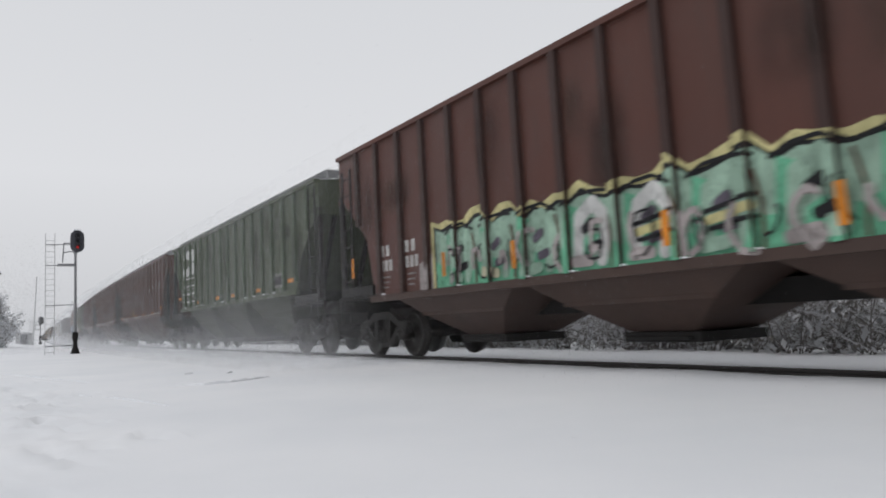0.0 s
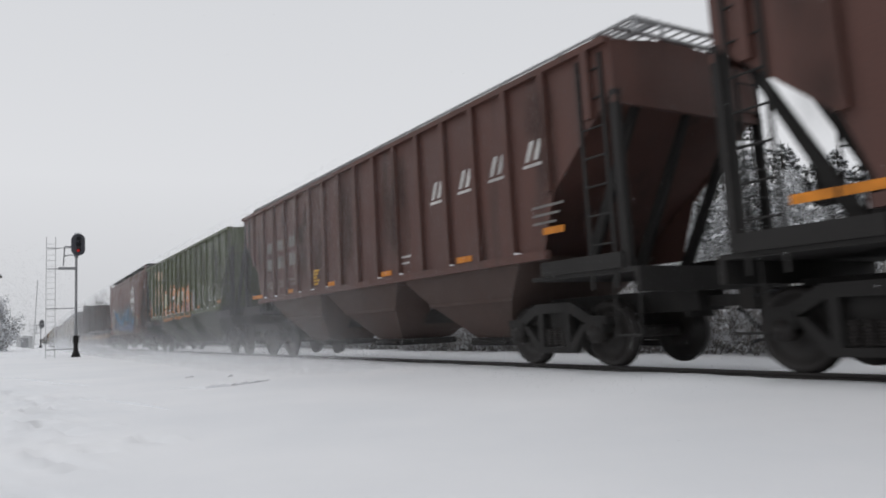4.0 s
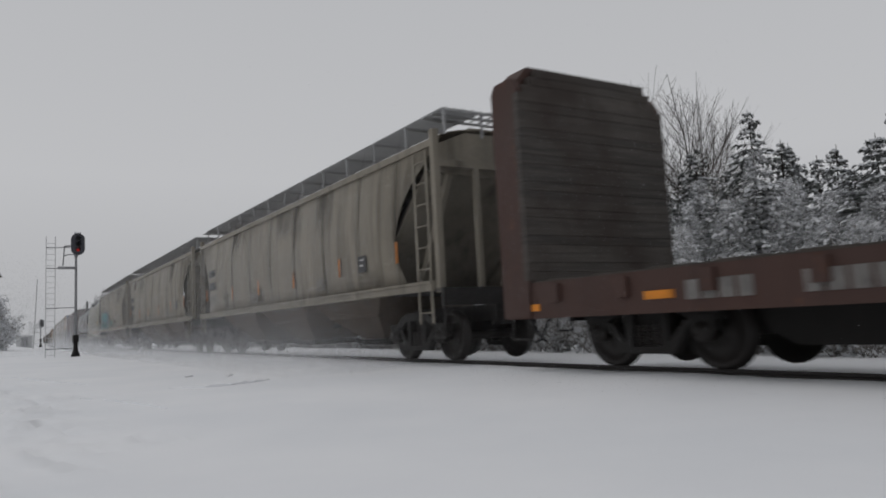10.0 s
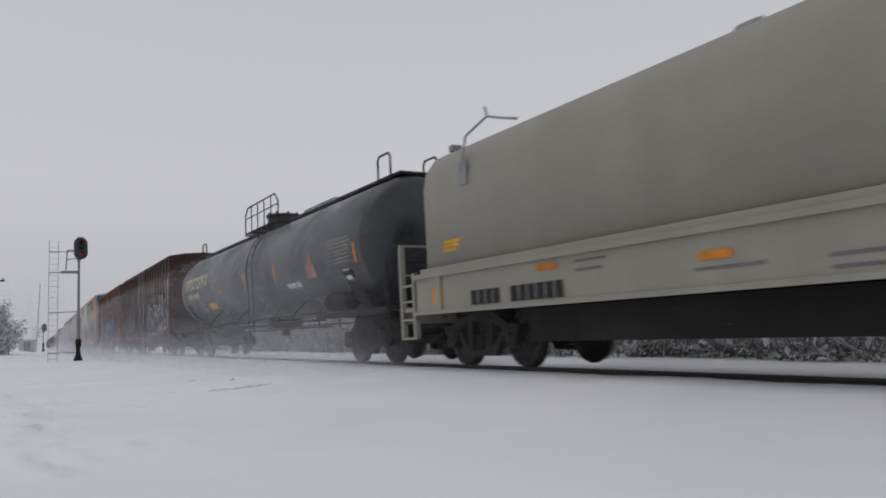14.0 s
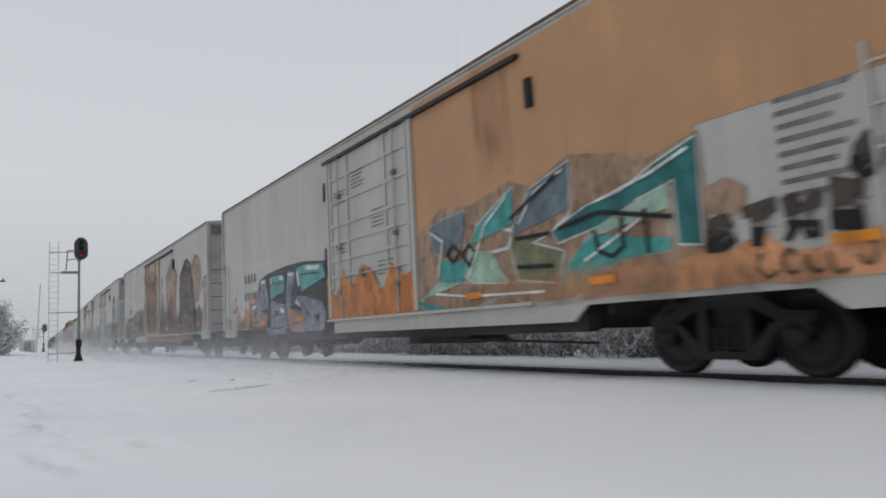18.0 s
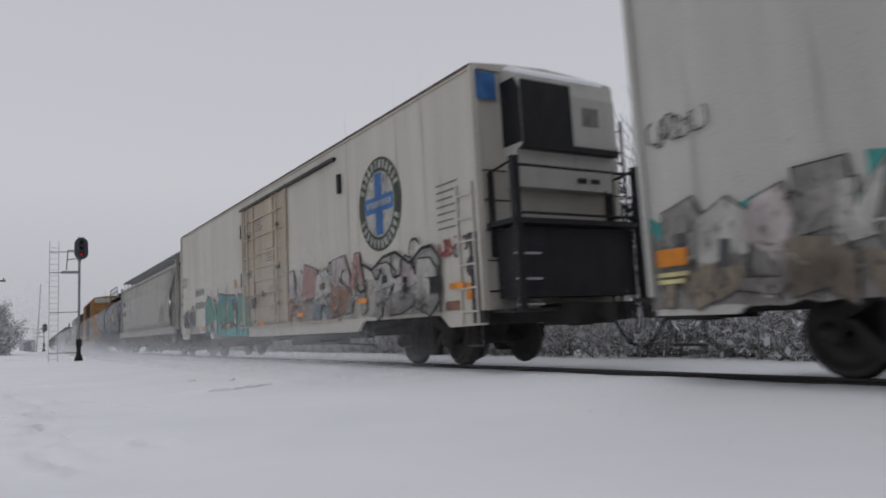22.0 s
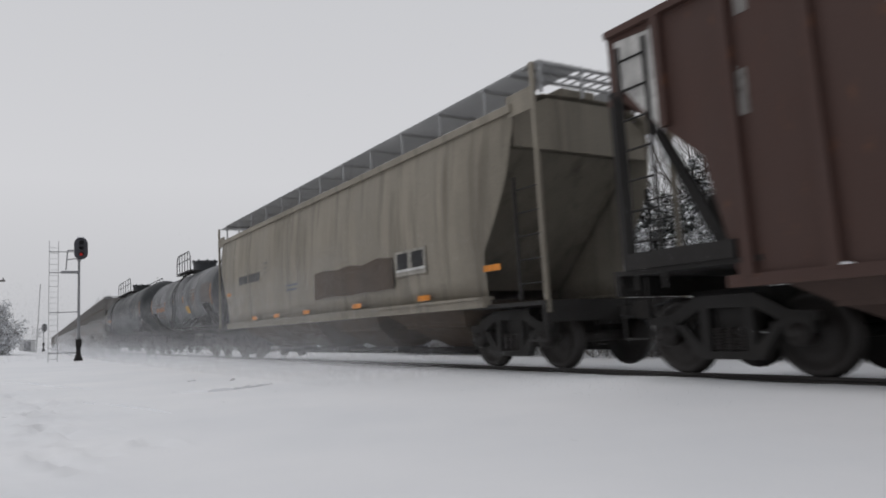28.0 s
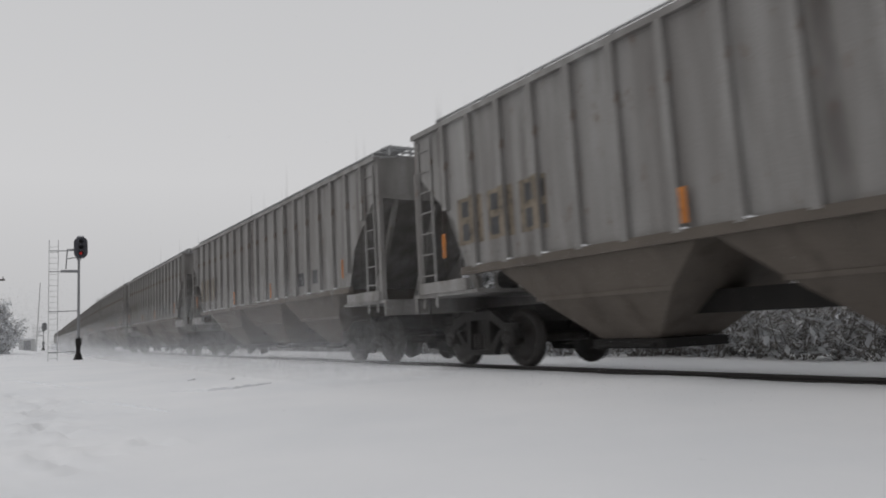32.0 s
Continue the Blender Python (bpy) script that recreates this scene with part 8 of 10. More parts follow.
for pts, fills in (
        ([(-4.7, 2.56), (-4.3, 2.56), (-3.2, 2.05), (-3.6, 1.95)], None), ([(-3.9, 2.42), (-2.8, 2.38), (-2.0, 2.2), (-.8, 1.84), (.35, 1.86), (.4, 1.5), (-1.1, 1.55), (-3.0, 1.85)], None),
        ([(-3.1, 1.82), (-2.05, 2.25), (-1.3, 2.74), (-1.75, 2.2), (-2.6, 1.8)], None), ([(-1.1, 2.02), (-.3, 2.6), (-.62, 2.12), (-.75, 1.95)], None),
        ([(-.6, 1.86), (.45, 2.36), (1.06, 2.78), (.78, 2.4), (.4, 1.84)], None), ([(.6, 1.8), (1.1, 2.32), (1.5, 2.58), (1.22, 2.05), (1.0, 1.8)], None),
        ([(1.2, 1.78), (1.9, 2.36), (2.4, 2.62), (2.1, 2.1), (1.8, 1.78)], None), ([(2.0, 1.76), (2.6, 2.4), (2.95, 2.84), (2.8, 2.2), (2.6, 1.76)], None), ([(2.9, 1.7), (3.6, 2.2), (4.2, 2.5), (3.8, 2.0), (3.6, 1.7)], None),
        ([(3.8, 1.6), (4.4, 1.9), (5.1, 1.85), (4.6, 1.5)], None),
        ([(-4.3, 1.66), (-3.3, 1.74), (-1.1, 1.52), (.8, 1.5), (2.2, 1.7), (4.6, 1.45), (5.0, 1.1), (1.1, 1.08), (-.1, 1.26), (-1.3, 1.14), (-2.9, 1.45), (-4.9, 1.1), (-4.0, 1.5)], "deep")):
    tagletter(car_g, pts, ((None, "navyblue", False),) if fills else ((None, "azure", False),), Y - .007 - (.012 if fills else 0), "ink", .055)
for a, b, c, d in ((-4.6, -3.0, 1.12, 1.3), (-3.0, -1.5, 1.06, 1.36), (-.6, 1.0, 1.05, 1.22), (1.4, 2.9, 1.04, 1.3), (3.2, 4.4, 1.04, 1.2)):
    lay(car_g, "graffiti_shine", blob(BM(), [(a, c - .03), (b, c - .05), (b - .3, d - .04), (a + .7, d)], Y - .040), "tanspray")
lay(car_g, "graffiti_shine", strokes(BM(), [[(-4.6, 2.5), (-3.4, 2.02)], [(-3.4, 1.66), (-1.2, 1.44), (.7, 1.4)], [(-2.9, 1.8), (-1.5, 2.5)], [(0, 1.95), (.9, 2.55)], [(.9, 1.42), (2.3, 1.56), (4.4, 1.34)], [(1.5, 1.86), (2.2, 2.5)], [(-2.6, 1.7), (-1.6, 1.36)], [(-.8, 1.6), (.2, 1.3)], [(.8, 1.6), (1.9, 1.2)], [(2.2, 1.66), (3.4, 1.2)]], .045, Y - .044), "pinkmist")
lay(car_g, "graffiti_outline", strokes(BM(), [[(-3.6, 2.4), (-2.9, 1.9)], [(-3.0, 2.4), (-2.2, 1.7)], [(-1.9, 2.18), (-1.5, 1.6)], [(-1.2, 1.95), (-.6, 1.55)], [(-.3, 1.84), (.2, 1.5)], [(-3.8, 1.7), (-3.0, 1.45)], [(-2.4, 1.6), (-1.4, 1.15)], [(0, 1.5), (.6, 1.15)], [(1.6, 1.6), (2.2, 1.12)], [(3.0, 1.6), (3.6, 1.12)], [(-4.2, 1.9), (-3.4, 1.75), (-3.7, 1.4)]], .07, Y - .048), "ink")
for pts in ([(-4.4, 2.25), (-3.7, 2.0), (-3.9, 1.8), (-4.5, 2.0)], [(-1.7, 2.05), (-1.35, 2.3), (-1.1, 1.95)], [(-.2, 2.2), (.1, 2.05), (.4, 2.3)], [(.9, 2.2), (1.2, 2.4), (1.3, 2.0)], [(-3.4, 1.55), (-2.8, 1.6), (-3.0, 1.4)]):
    lay(car_g, "graffiti_shine", blob(BM(), pts, Y - .052), "tanspray")
bars(car_g, "stencil_mark", -5.95, 2.42, 4, .2, .31, Y, "pinkmist", .95)
bars(car_g, "stencil_mark", -5.9, 1.98, 6, .15, .31, Y, "pinkmist", .95)
lines(car_g, "stencil_mark", -6.2, 1.66, .4, 2, .12, Y, "ghost")
lines(car_g, "stencil_mark", -4.9, 1.7, .5, 2, .12, Y, "ghost")
reflectors(car_g, [(6.4, 1.9), (4.6, 1.12), (-5.3, 1.10)], "rustspray", False, Y - .006)
plate(car_g, "reflector", -6.5, -6.22, 1.5, 1.74, Y - .004, "orange")
scrawl(car_g, -7.5, 3.1, .7, .4, 3, "stencil", .03, 41, Y)
scrawl(car_g, 5.6, 1.5, 1.6, .5, 5, "stencil", .05, 42, Y)
# flat car
Y = -1.565
bars(car_h, "car_marking", -6.6, .84, 4, .18, .22, Y, "stencil", .3)
bars(car_h, "car_marking", -5.55, .84, 6, .17, .22, Y, "stencil", .25)
plate(car_h, "car_marking", -6.72, -4.1, .81, 1.09, -1.562, "doorblack")
bars(car_h, "car_marking", 4.9, .84, 3, .22, .2, Y, "rustspray", .35)
reflectors(car_h, [(8.0, .97), (3.0, .97), (-2.2, .97), (-8.4, .97), (-12.6, .97), (12.6, .97)], "amber", False, Y)
plate(car_h, "end_plate", 11.9, 13.7, .82, 1.12, Y, "yellow")
plate(car_h, "end_plate", -13.7, -11.6, .82, 1.12, Y, "yellow")
for k in range(9):
    lines(car_h, "stencil_mark", -11 + k * 2.4, 1.0, .8, 2, .1, Y, "umber" if k % 2 else "ghost")
# bulkhead flat
Y = -1.505
reflectors(car_i, [(9.2, .86), (-9.72, .86), (-7.25, .92), (5.6, .95), (-1.0, .92)], "orange", False, Y)
bars(car_i, "car_marking", -6.85, .84, 4, .18, .22, Y, "ghost", .3)
bars(car_i, "car_marking", -5.4, .84, 6, .18, .22, Y, "ghost", .3)
plate(car_i, "data_panel", 3.7, 4.0, .82, 1.1, Y, "ghost")
for x in (1.6, 2.6, 5.2, 7.2, -2.6):
    lines(car_i, "stencil_mark", x, 1.0, .5, 2, .1, Y, "ghost")
# tan hoppers
for car, big in ((car_j, 0), (car_k, .5), (car_l, None)):
    Y = -1.575
    bars(car, "stencil_mark", -7.2, 2.72, 4, .17, .24, Y, "darkgrey", .25)
    bars(car, "stencil_mark", -7.15, 2.26, 4, .17, .26, Y, "darkgrey", .25)
    lines(car, "stencil_mark", -7.1, 2.0, .9, 3, .12, Y, "midgrey", .04)
    lines(car, "stencil_mark", -5.9, 2.75, .32, 3, .12, Y, "midgrey", .03)
    if big is not None:
        reflectors(car, [(-7.55, 2.1), (-4.2, 2.0), (-1.4, 2.0), (1.6, 2.0), (4.6, 2.05), (7.4, 2.1)], "rustspray", True, Y)
    lines(car, "stencil_mark", -2.2, 1.8, .8, 3, .1, Y, "midgrey", .035)
    lines(car, "stencil_mark", 3.2, 1.82, .7, 3, .1, Y, "midgrey", .035)
    plate(car, "data_panel", 5.6, 6.0, 1.85, 2.2, Y, "darkgrey")
    lines(car, "stencil_mark", 5.7, 2.1, .2, 2, .12, Y - .008, "stencil", .03)
for car, seed in ((car_j, 3), (car_k, 4), (car_l, 5)):
    rng = random.Random(seed)
    for x in (-6.3, -4.3, -2.35, -.4, 1.6, 3.6, 5.6, 7.3):
        stain(car, x - .13, x + .15, .9, 4.5, "grime", bow=(1.45, 3.98))
        stain(car, x + .04, x + .12, .9, 4.9, "soot", bow=(1.45, 3.98))
    for k in range(8):
        x, w = rng.uniform(-7.6, 7.6), rng.uniform(.3, .9)
        stain(car, x - w, x + w, rng.uniform(2.8, 3.4), 4.4, rng.choice(("soot", "grime")), bow=(1.45, 3.98))
    for k in range(3):
        x, w = rng.uniform(-7.0, 7.0), rng.uniform(.3, .9)
        stain(car, x - w, x + w, 1.42, rng.uniform(1.9, 2.3), "grime", bow=(1.45, 3.98))
for x0, x1, z0, z1 in ((-9.0, -7.0, 1.3, 4.6), (-8.6, -7.4, 2.2, 4.6), (-8.2, -6.6, 1.2, 2.6)):
    stain(car_l, x0, x1, z0, z1, "soot", bow=(1.45, 3.98), name="smoke_stain")
Y = -1.575
stain(car_l, -6.6, .2, 1.3, 3.0, "lilacmist", Y)
tagword(car_l, -6.0, 1.46, 4.6, 1.0, "MAEH", (("tealspray", "tealgreen"),), "ink", .06, .14, .01, "lilacgrey", ("tealdark", "skyblue"), 2, Y, .04, 1.0)
tagword(car_l, -1.35, 1.52, .9, .55, "Y", (("lilacgrey", "tealgreen"),), "tealdark", .06, .1, 0, None, (), 5, Y)
piece(car_l, .35, 1.62, 1.5, .38, "SOC", ["tealgreen"], "tealdark", None, .13, .1, seed=3, y=Y)
reflectors(car_l, [(.1, 1.40), (-2.6, 1.40), (-5.6, 1.40), (3.0, 1.40), (6.0, 1.40)], "rustspray", False, Y - .02)
# coil car
Y = -1.505
bars(car_m, "car_marking", -4.6, 1.05, 4, .17, .24, Y, "ink", .25)
bars(car_m, "car_marking", -3.5, 1.05, 6, .17, .24, Y, "ink", .25)
for x, w in ((-5.67, .3), (6.0, .3)):
    plate(car_m, "reflector", x - .18, x + .18, 1.12, 1.42, Y, "orange", label="orange square reflector")
reflectors(car_m, [(.3, 1.36), (-2.6, 1.5), (2.9, 1.36)], "orange", False, Y)
for x in (-5.4, 5.1):
    lines(car_m, "warning_label", x, 2.16, .55, 3, .07, -1.49, "amber", .06)
lines(car_m, "stencil_mark", -2.0, 1.5, .6, 2, .12, Y, "midgrey")
lines(car_m, "stencil_mark", .0, 1.2, .9, 1, .12, Y, "midgrey")
lines(car_m, "stencil_mark", 1.6, 1.2, 1.2, 2, .12, Y, "midgrey")
# tank cars
N = dict(radius=1.52, axis_z=2.71)
for k in range(6):
    # large cream letters, drawn as plain blocks with an opening
    x = -8.15 + k * .60
    tank_patch(car_n, "large_lettering", x, x + .14, 74, 92, "creamspray", label="large cream lettering block", **N)
    tank_patch(car_n, "large_lettering", x + .14, x + .50, 74, 78.5, "creamspray", **N)
    tank_patch(car_n, "large_lettering", x + .36, x + .50, 78.5, 92 if k % 2 else 86, "creamspray", **N)
    if k in (2, 3, 4):
        tank_patch(car_n, "large_lettering", x + .14, x + .36, 87.5, 92, "creamspray", **N)
tank_bars(car_n, "car_marking", -7.75, 98, 4, .13, 8, "stencil", .45, **N)
tank_bars(car_n, "car_marking", -6.85, 98, 5, .13, 8, "stencil", .45, **N)
for k in range(2):
    tank_bars(car_n, "stencil_mark", -7.5, 108 + k * 6, 3, .5, 2.6, "ghost", .15, **N)
tank_patch(car_n, "warning_label", -4.95, -3.95, 117, 127, "amber", label="yellow warning label", **N)
for x in (-8.75, -6.0, -2.9, 0.2, 3.2, 6.0, 8.75):
    tank_patch(car_n, "reflector", x - .06, x + .06, 91, 108, "orange", **N)
tank_patch(car_n, "placard", -5.8, -5.4, 86, 96, "ghost", **N)
tank_patch(car_n, "placard", 5.7, 6.25, 100, 113, "pink", **N)
for k in range(7):
    tank_bars(car_n, "stencil_mark", 7.1, 84 + k * 3.4, 3, .42, 1.5, "ghost", .1, **N)
tank_bars(car_n, "stencil_mark", 4.0, 114, 3, .3, 6, "stencil", .2, **N)
tank_patch(car_n, "placard", 7.9, 8.2, 112, 122, "chalk", **N)
W2 = dict(radius=1.49, axis_z=2.68)
for x in (-8.75, -6.2, -3.4, -.6, 2.5, 5.62):
    tank_patch(car_w, "reflector", x - .06, x + .06, *((76, 108) if x < -8 else (86, 103)), "orange", **W2)
tank_bars(car_w, "car_marking", -8.2, 92, 4, .18, 11, "ghost", .3, **W2)
tank_bars(car_w, "car_marking", -7.0, 92, 6, .18, 11, "ghost", .3, **W2)
tank_bars(car_w, "stencil_mark", -8.1, 106, 4, .4, 4, "ghost", .15, **W2)
tank_patch(car_w, "warning_label", 5.72, 6.5, 87, 107, "amber", **W2)
for k in range(4):
    tank_bars(car_w, "stencil_mark", 5.8, 90 + k * 4, 4, .13, 1.2, "umber", .25, off=.010, **W2)
for k in range(7):
    tank_bars(car_w, "stencil_mark", 8.1, 84 + k * 3.2, 3, .38, 1.3, "ghost", .08, **W2)
for k in range(2):
    tank_bars(car_w, "stencil_mark", 6.62, 103 + k * 4, 4, .29, 1.5, "ghost", .08, **W2)
    tank_bars(car_w, "stencil_mark", 6.0, 119 + k * 4, 4, .26, 1.5, "ghost", .08, **W2)
for x0, x1, a0, a1 in ((7.88, 8.4, 121, 122.2), (7.88, 8.4, 134, 135.2), (7.88, 7.92, 122.2, 134), (8.36, 8.4, 122.2, 134)):
    tank_patch(car_w, "placard_frame", x0, x1, a0, a1, "ghost", **W2)
tank_patch(car_w, "placard", 8.85, 9.15, 136, 147, "redspray", **W2)
A2 = dict(radius=1.31, axis_z=2.50)
for x in (-6.55, -2.75, -.8, 1.5, 3.6, 6.5):
    tank_patch(car_aa, "reflector", x - .07, x + .07, *((76, 112) if abs(x) > 6 else (86, 99)), "orangespray", **A2)
tank_bars(car_aa, "car_marking", -5.2, 97, 4, .12, 9, "rustspray", .7, **A2)
tank_bars(car_aa, "car_marking", -4.15, 97, 6, .12, 9, "rustspray", .7, **A2)
for k in range(3):
    tank_bars(car_aa, "stencil_mark", -5.1, 88 + (18 + k * 6 if k else 0), 4, .4, 2.5, "umber", .15, **A2)
for k in range(9):
    tank_bars(car_aa, "stencil_mark", 4.9, 74 + k * 4, 3, .42, 1.8, "umber", .1, **A2)
for k in range(5):
    tank_bars(car_aa, "stencil_mark", 3.0, 78 + k * 6, 2, .4, 2.4, "umber", .1, **A2)
tank_patch(car_aa, "warning_label", 1.8, 2.4, 106, 120, "amber", **A2)
tank_patch(car_aa, "placard", 3.3, 3.75, 104, 116, "ghost", **A2)
bm = BM()
strokes(bm, [[(-.42, 1.75), (.12, 1.95)], [(-.25, 2.1), (-.02, 1.62)], [(-.2, 1.62), (0, 2.08)]], .08, -1.50)
part("graffiti_star", bm, "ghost", car_aa)
B2 = dict(radius=1.48, axis_z=2.66)
for x in (-9.05, -5.5, .2, 3.1, 6.0, 9.05):
    tank_patch(car_bb, "reflector", x - .06, x + .06, *((76, 110) if abs(x) > 9 else (88, 99)), "orangespray" if abs(x) > 9 else "rustdust", **B2)
tank_bars(car_bb, "car_marking", -8.1, 99, 4, .12, 8, "rustspray", .6, **B2)
tank_bars(car_bb, "car_marking", -7.15, 99, 6, .11, 8, "rustspray", .6, **B2)
for k in range(8):
    tank_bars(car_bb, "stencil_mark", 7.2, 84 + k * 3, 3, .42, 1.3, "ghost", .1, **B2)
tank_patch(car_bb, "placard", 8.72, 8.92, 117, 121, "chalk", **B2)
tank_patch(car_bb, "placard", 8.72, 8.92, 121, 125, "redspray", **B2)
for x in (6.0, 6.7):
    tank_patch(car_bb, "placard", x, x + .36, 105, 110, "ghost", **B2)
# snow cap on the front of the second black tank
bm = BM()
lathe_x(bm, [(5.7, .0), (5.85, .34), (6.3, .46), (6.8, .44), (7.0, .28), (7.05, .0)], 16, 0, 3.56)
part("snow_cap", bm, "snow", car_aa, "heap of snow on the tank end", True)
# brown box cars
Y = side_y(car_o)
ragged(car_o, 1.1, 7.5, .98, 2.1, "slatespray", 3, 14, Y, rough=.4)
tagword(car_o, 1.15, 1.02, 6.2, 1.3, "CURRS", (("slatespray", "signdark"), ("violetgrey", "slatespray"), ("slatespray", "darkumber")), "chalk", .11, .06, .05, None, ("ink", "chalk", "palespray"), 6, Y - .004)
ragged(car_o, 4.9, 6.4, 1.2, 1.55, "duskpeach", 7, 6, Y, off=.055, rough=.7)
for k in range(9):
    bars(car_o, "yellow_letter", 1.95 + k * .61, 3.2, 1, .22, .34, Y - .002, "duskpeach")
for k in range(4):
    bars(car_o, "yellow_letter", 2.1 + k * .61, 2.62, 1, .2, .28, Y - .002, "duskpeach")
tagword(car_o, -7.0, 1.08, 3.9, 1.0, "SKEN", (("midgrey", "sagespray"), ("graffitigrey", "umber")), "ghost", .06, .08, 0, None, ("ghost", "ink"), 9, Y)
scrawl(car_o, 7.0, 2.6, .7, .9, 5, "chalk", .05, 12, Y)
scrawl(car_o, -2.0, 1.6, 2.8, 1.2, 3, "ghost", .04, 13, -1.60)
reflectors(car_o, [(7.45, 2.0)], "orange", True, Y - .06)
reflectors(car_o, [(7.45, 1.5), (-7.4, 1.7)], "orange", True, Y - .06)
Y = side_y(car_p)
for x0, x1, z0, z1 in ((-7.5, -6.65, 2.7, 3.6), (-6.3, -5.5, 2.7, 3.7), (-5.1, -4.3, 2.75, 3.75), (-7.5, -6.7, 1.6, 2.15), (-7.4, -6.7, 1.2, 1.62), (-6.2, -5.6, 1.3, 1.7)):
    plate(car_p, "dark_patch", x0, x1, z0, z1, Y - .003, "umber")
bars(car_p, "car_marking", -6.15, 3.22, 3, .2, .26, Y - .010, "stencil", .1)
bars(car_p, "car_marking", -7.2, 2.4, 2, .25, .34, Y - .004, "ghost", .4)
bars(car_p, "car_marking", -6.2, 2.44, 2, .28, .38, Y - .004, "stencil", .4)
bars(car_p, "car_marking", -5.0, 2.5, 2, .28, .38, Y - .004, "stencil", .4)
lines(car_p, "stencil_mark", -7.3, 1.55, .4, 3, .1, Y - .010, "stencil", .04)
lines(car_p, "stencil_mark", -6.1, 1.6, .35, 3, .1, Y - .010, "stencil", .04)
ragged(car_p, -5.9, 4.5, 1.05, 1.95, "violet", 5, 20, Y, rough=.3)
tagword(car_p, -5.85, 1.0, 9.6, 1.2, "SCHAPER", (("skyblue", "violet"), ("lilac", "deepblue"), ("skyblue", "deepblue")), "navyblue", .11, .06, 0, "violet", ("chalk", "lilac", "ink", "deepblue"), 11, Y)
scrawl(car_p, 4.8, 1.1, 2.6, .9, 4, "pink", .10, 14, Y)
reflectors(car_p, [(-7.55, 1.72), (-4.7, 1.72), (1.9, 1.72), (7.55, 1.72)], "orange", True, Y - .065)
# refrigerator cars
def door_notes(car, x0, x1):
    for x, z, r in ((x0 + .2, 3.9, 4), (x0 + .25, 2.75, 4), (x0 + 2.2, 3.2, 5), (x0 + 2.4, 2.1, 4), (x0 + .4, 1.75, 3), (x1 - 1.3, 1.5, 3), (x0 + 1.2, 4.2, 5)):
        lines(car, "stencil_mark", x, z, .7, r, .085, -1.56, "midgrey", .03)


Y = -1.536
door_notes(car_q, -1.74, 2.13)
bars(car_q, "car_marking", -8.93, 2.36, 4, .17, .26, Y, "darkgrey", .9)
bars(car_q, "car_marking", -8.93, 1.82, 5, .14, .25, Y, "darkgrey", .95)
ragged(car_q, -2.0, 2.3, .98, 2.2, "rustspray", 8, 9, -1.592, rough=.6)
lay(car_q, "graffiti_halo", blob(BM(), [(-9.9, .96), (-9.1, 1.3), (-8.9, 1.62), (-8.6, 1.5), (-8.45, 1.8), (-8.1, 1.72), (-7.95, 2.05), (-7.5, 2.0), (-7.2, 1.2), (-7.2, .96)], Y - .004), "orangespray", "orange flame behind the letters")
lay(car_q, "graffiti_outline", blob(BM(), [(-8.5, .95), (-8.35, 1.5), (-7.7, 1.75), (-7.45, 2.35), (-6.6, 2.5), (-5.0, 2.58), (-3.7, 2.57), (-1.78, 2.4), (-1.78, .705), (-6.4, .705), (-6.7, .93)], Y - .006), "ink", "black ground of the letters")
tagletter(car_q, [(-7.25, 2.32), (-6.78, 2.36), (-6.42, 1.45), (-6.85, .98), (-8.2, .98), (-8.25, 1.6), (-7.65, 1.68), (-7.6, 1.36), (-7.3, 1.32), (-7.05, 1.5)], ((1.42, "lilacgrey", False), (1.42, "rosespray", True)), Y - .012, holes=([(-7.95, 1.42), (-7.78, 1.45), (-7.8, 1.3), (-7.95, 1.28)],), shine=("chalk", [[(-7.15, 2.27), (-6.85, 2.3)], [(-8.1, 1.56), (-7.75, 1.62)]], .09))
tagletter(car_q, [(-6.35, 2.38), (-5.2, 2.36), (-5.16, 1.86), (-5.75, 1.86), (-5.7, 1.46), (-5.15, 1.42), (-4.9, 1.02), (-5.05, .75), (-6.35, .76), (-6.4, 1.2), (-6.15, 1.6)], ((1.72, "tealspray", False), (1.72, "lilacgrey", True)), Y - .012, holes=([(-5.9, 1.84), (-5.6, 1.86), (-5.58, 1.66), (-5.9, 1.62)], [(-5.98, 1.38), (-5.66, 1.4), (-5.66, 1.26), (-5.98, 1.24)]), shine=("chalk", [[(-5.5, 2.3), (-5.26, 2.26)], [(-5.45, 1.4), (-5.2, 1.36)], [(-6.27, 2.2), (-6.22, 2.28)]], .10))
tagletter(car_q, [(-4.85, 2.4), (-4.35, 2.36), (-4.62, 1.7), (-4.65, 1.36), (-4.2, 1.6), (-3.95, 1.5), (-3.6, .95), (-3.66, .76), (-4.75, .78), (-5.08, 1.46)], ((1.42, "lilacgrey", False), (1.42, "rosespray", True)), Y - .012, shine=("chalk", [[(-4.75, 2.33), (-4.45, 2.3)], [(-4.18, 1.55), (-3.98, 1.46)]], .09))
tagletter(car_q, [(-4.22, 2.42), (-3.6, 2.48), (-2.4, 2.4), (-2.2, 2.1), (-3.3, 1.35), (-2.4, 1.4), (-2.2, 1.2), (-2.4, .78), (-3.55, .78), (-4.0, 1.62), (-3.35, 1.9), (-3.9, 1.92)], ((1.75, "tealspray", False), (1.75, "lilacgrey", True)), Y - .012, holes=([(-3.0, 1.14), (-2.55, 1.2), (-2.7, .98)],), shine=("chalk", [[(-4.1, 2.3), (-4.0, 2.0)], [(-3.4, 2.38), (-2.6, 2.32)]], .11))
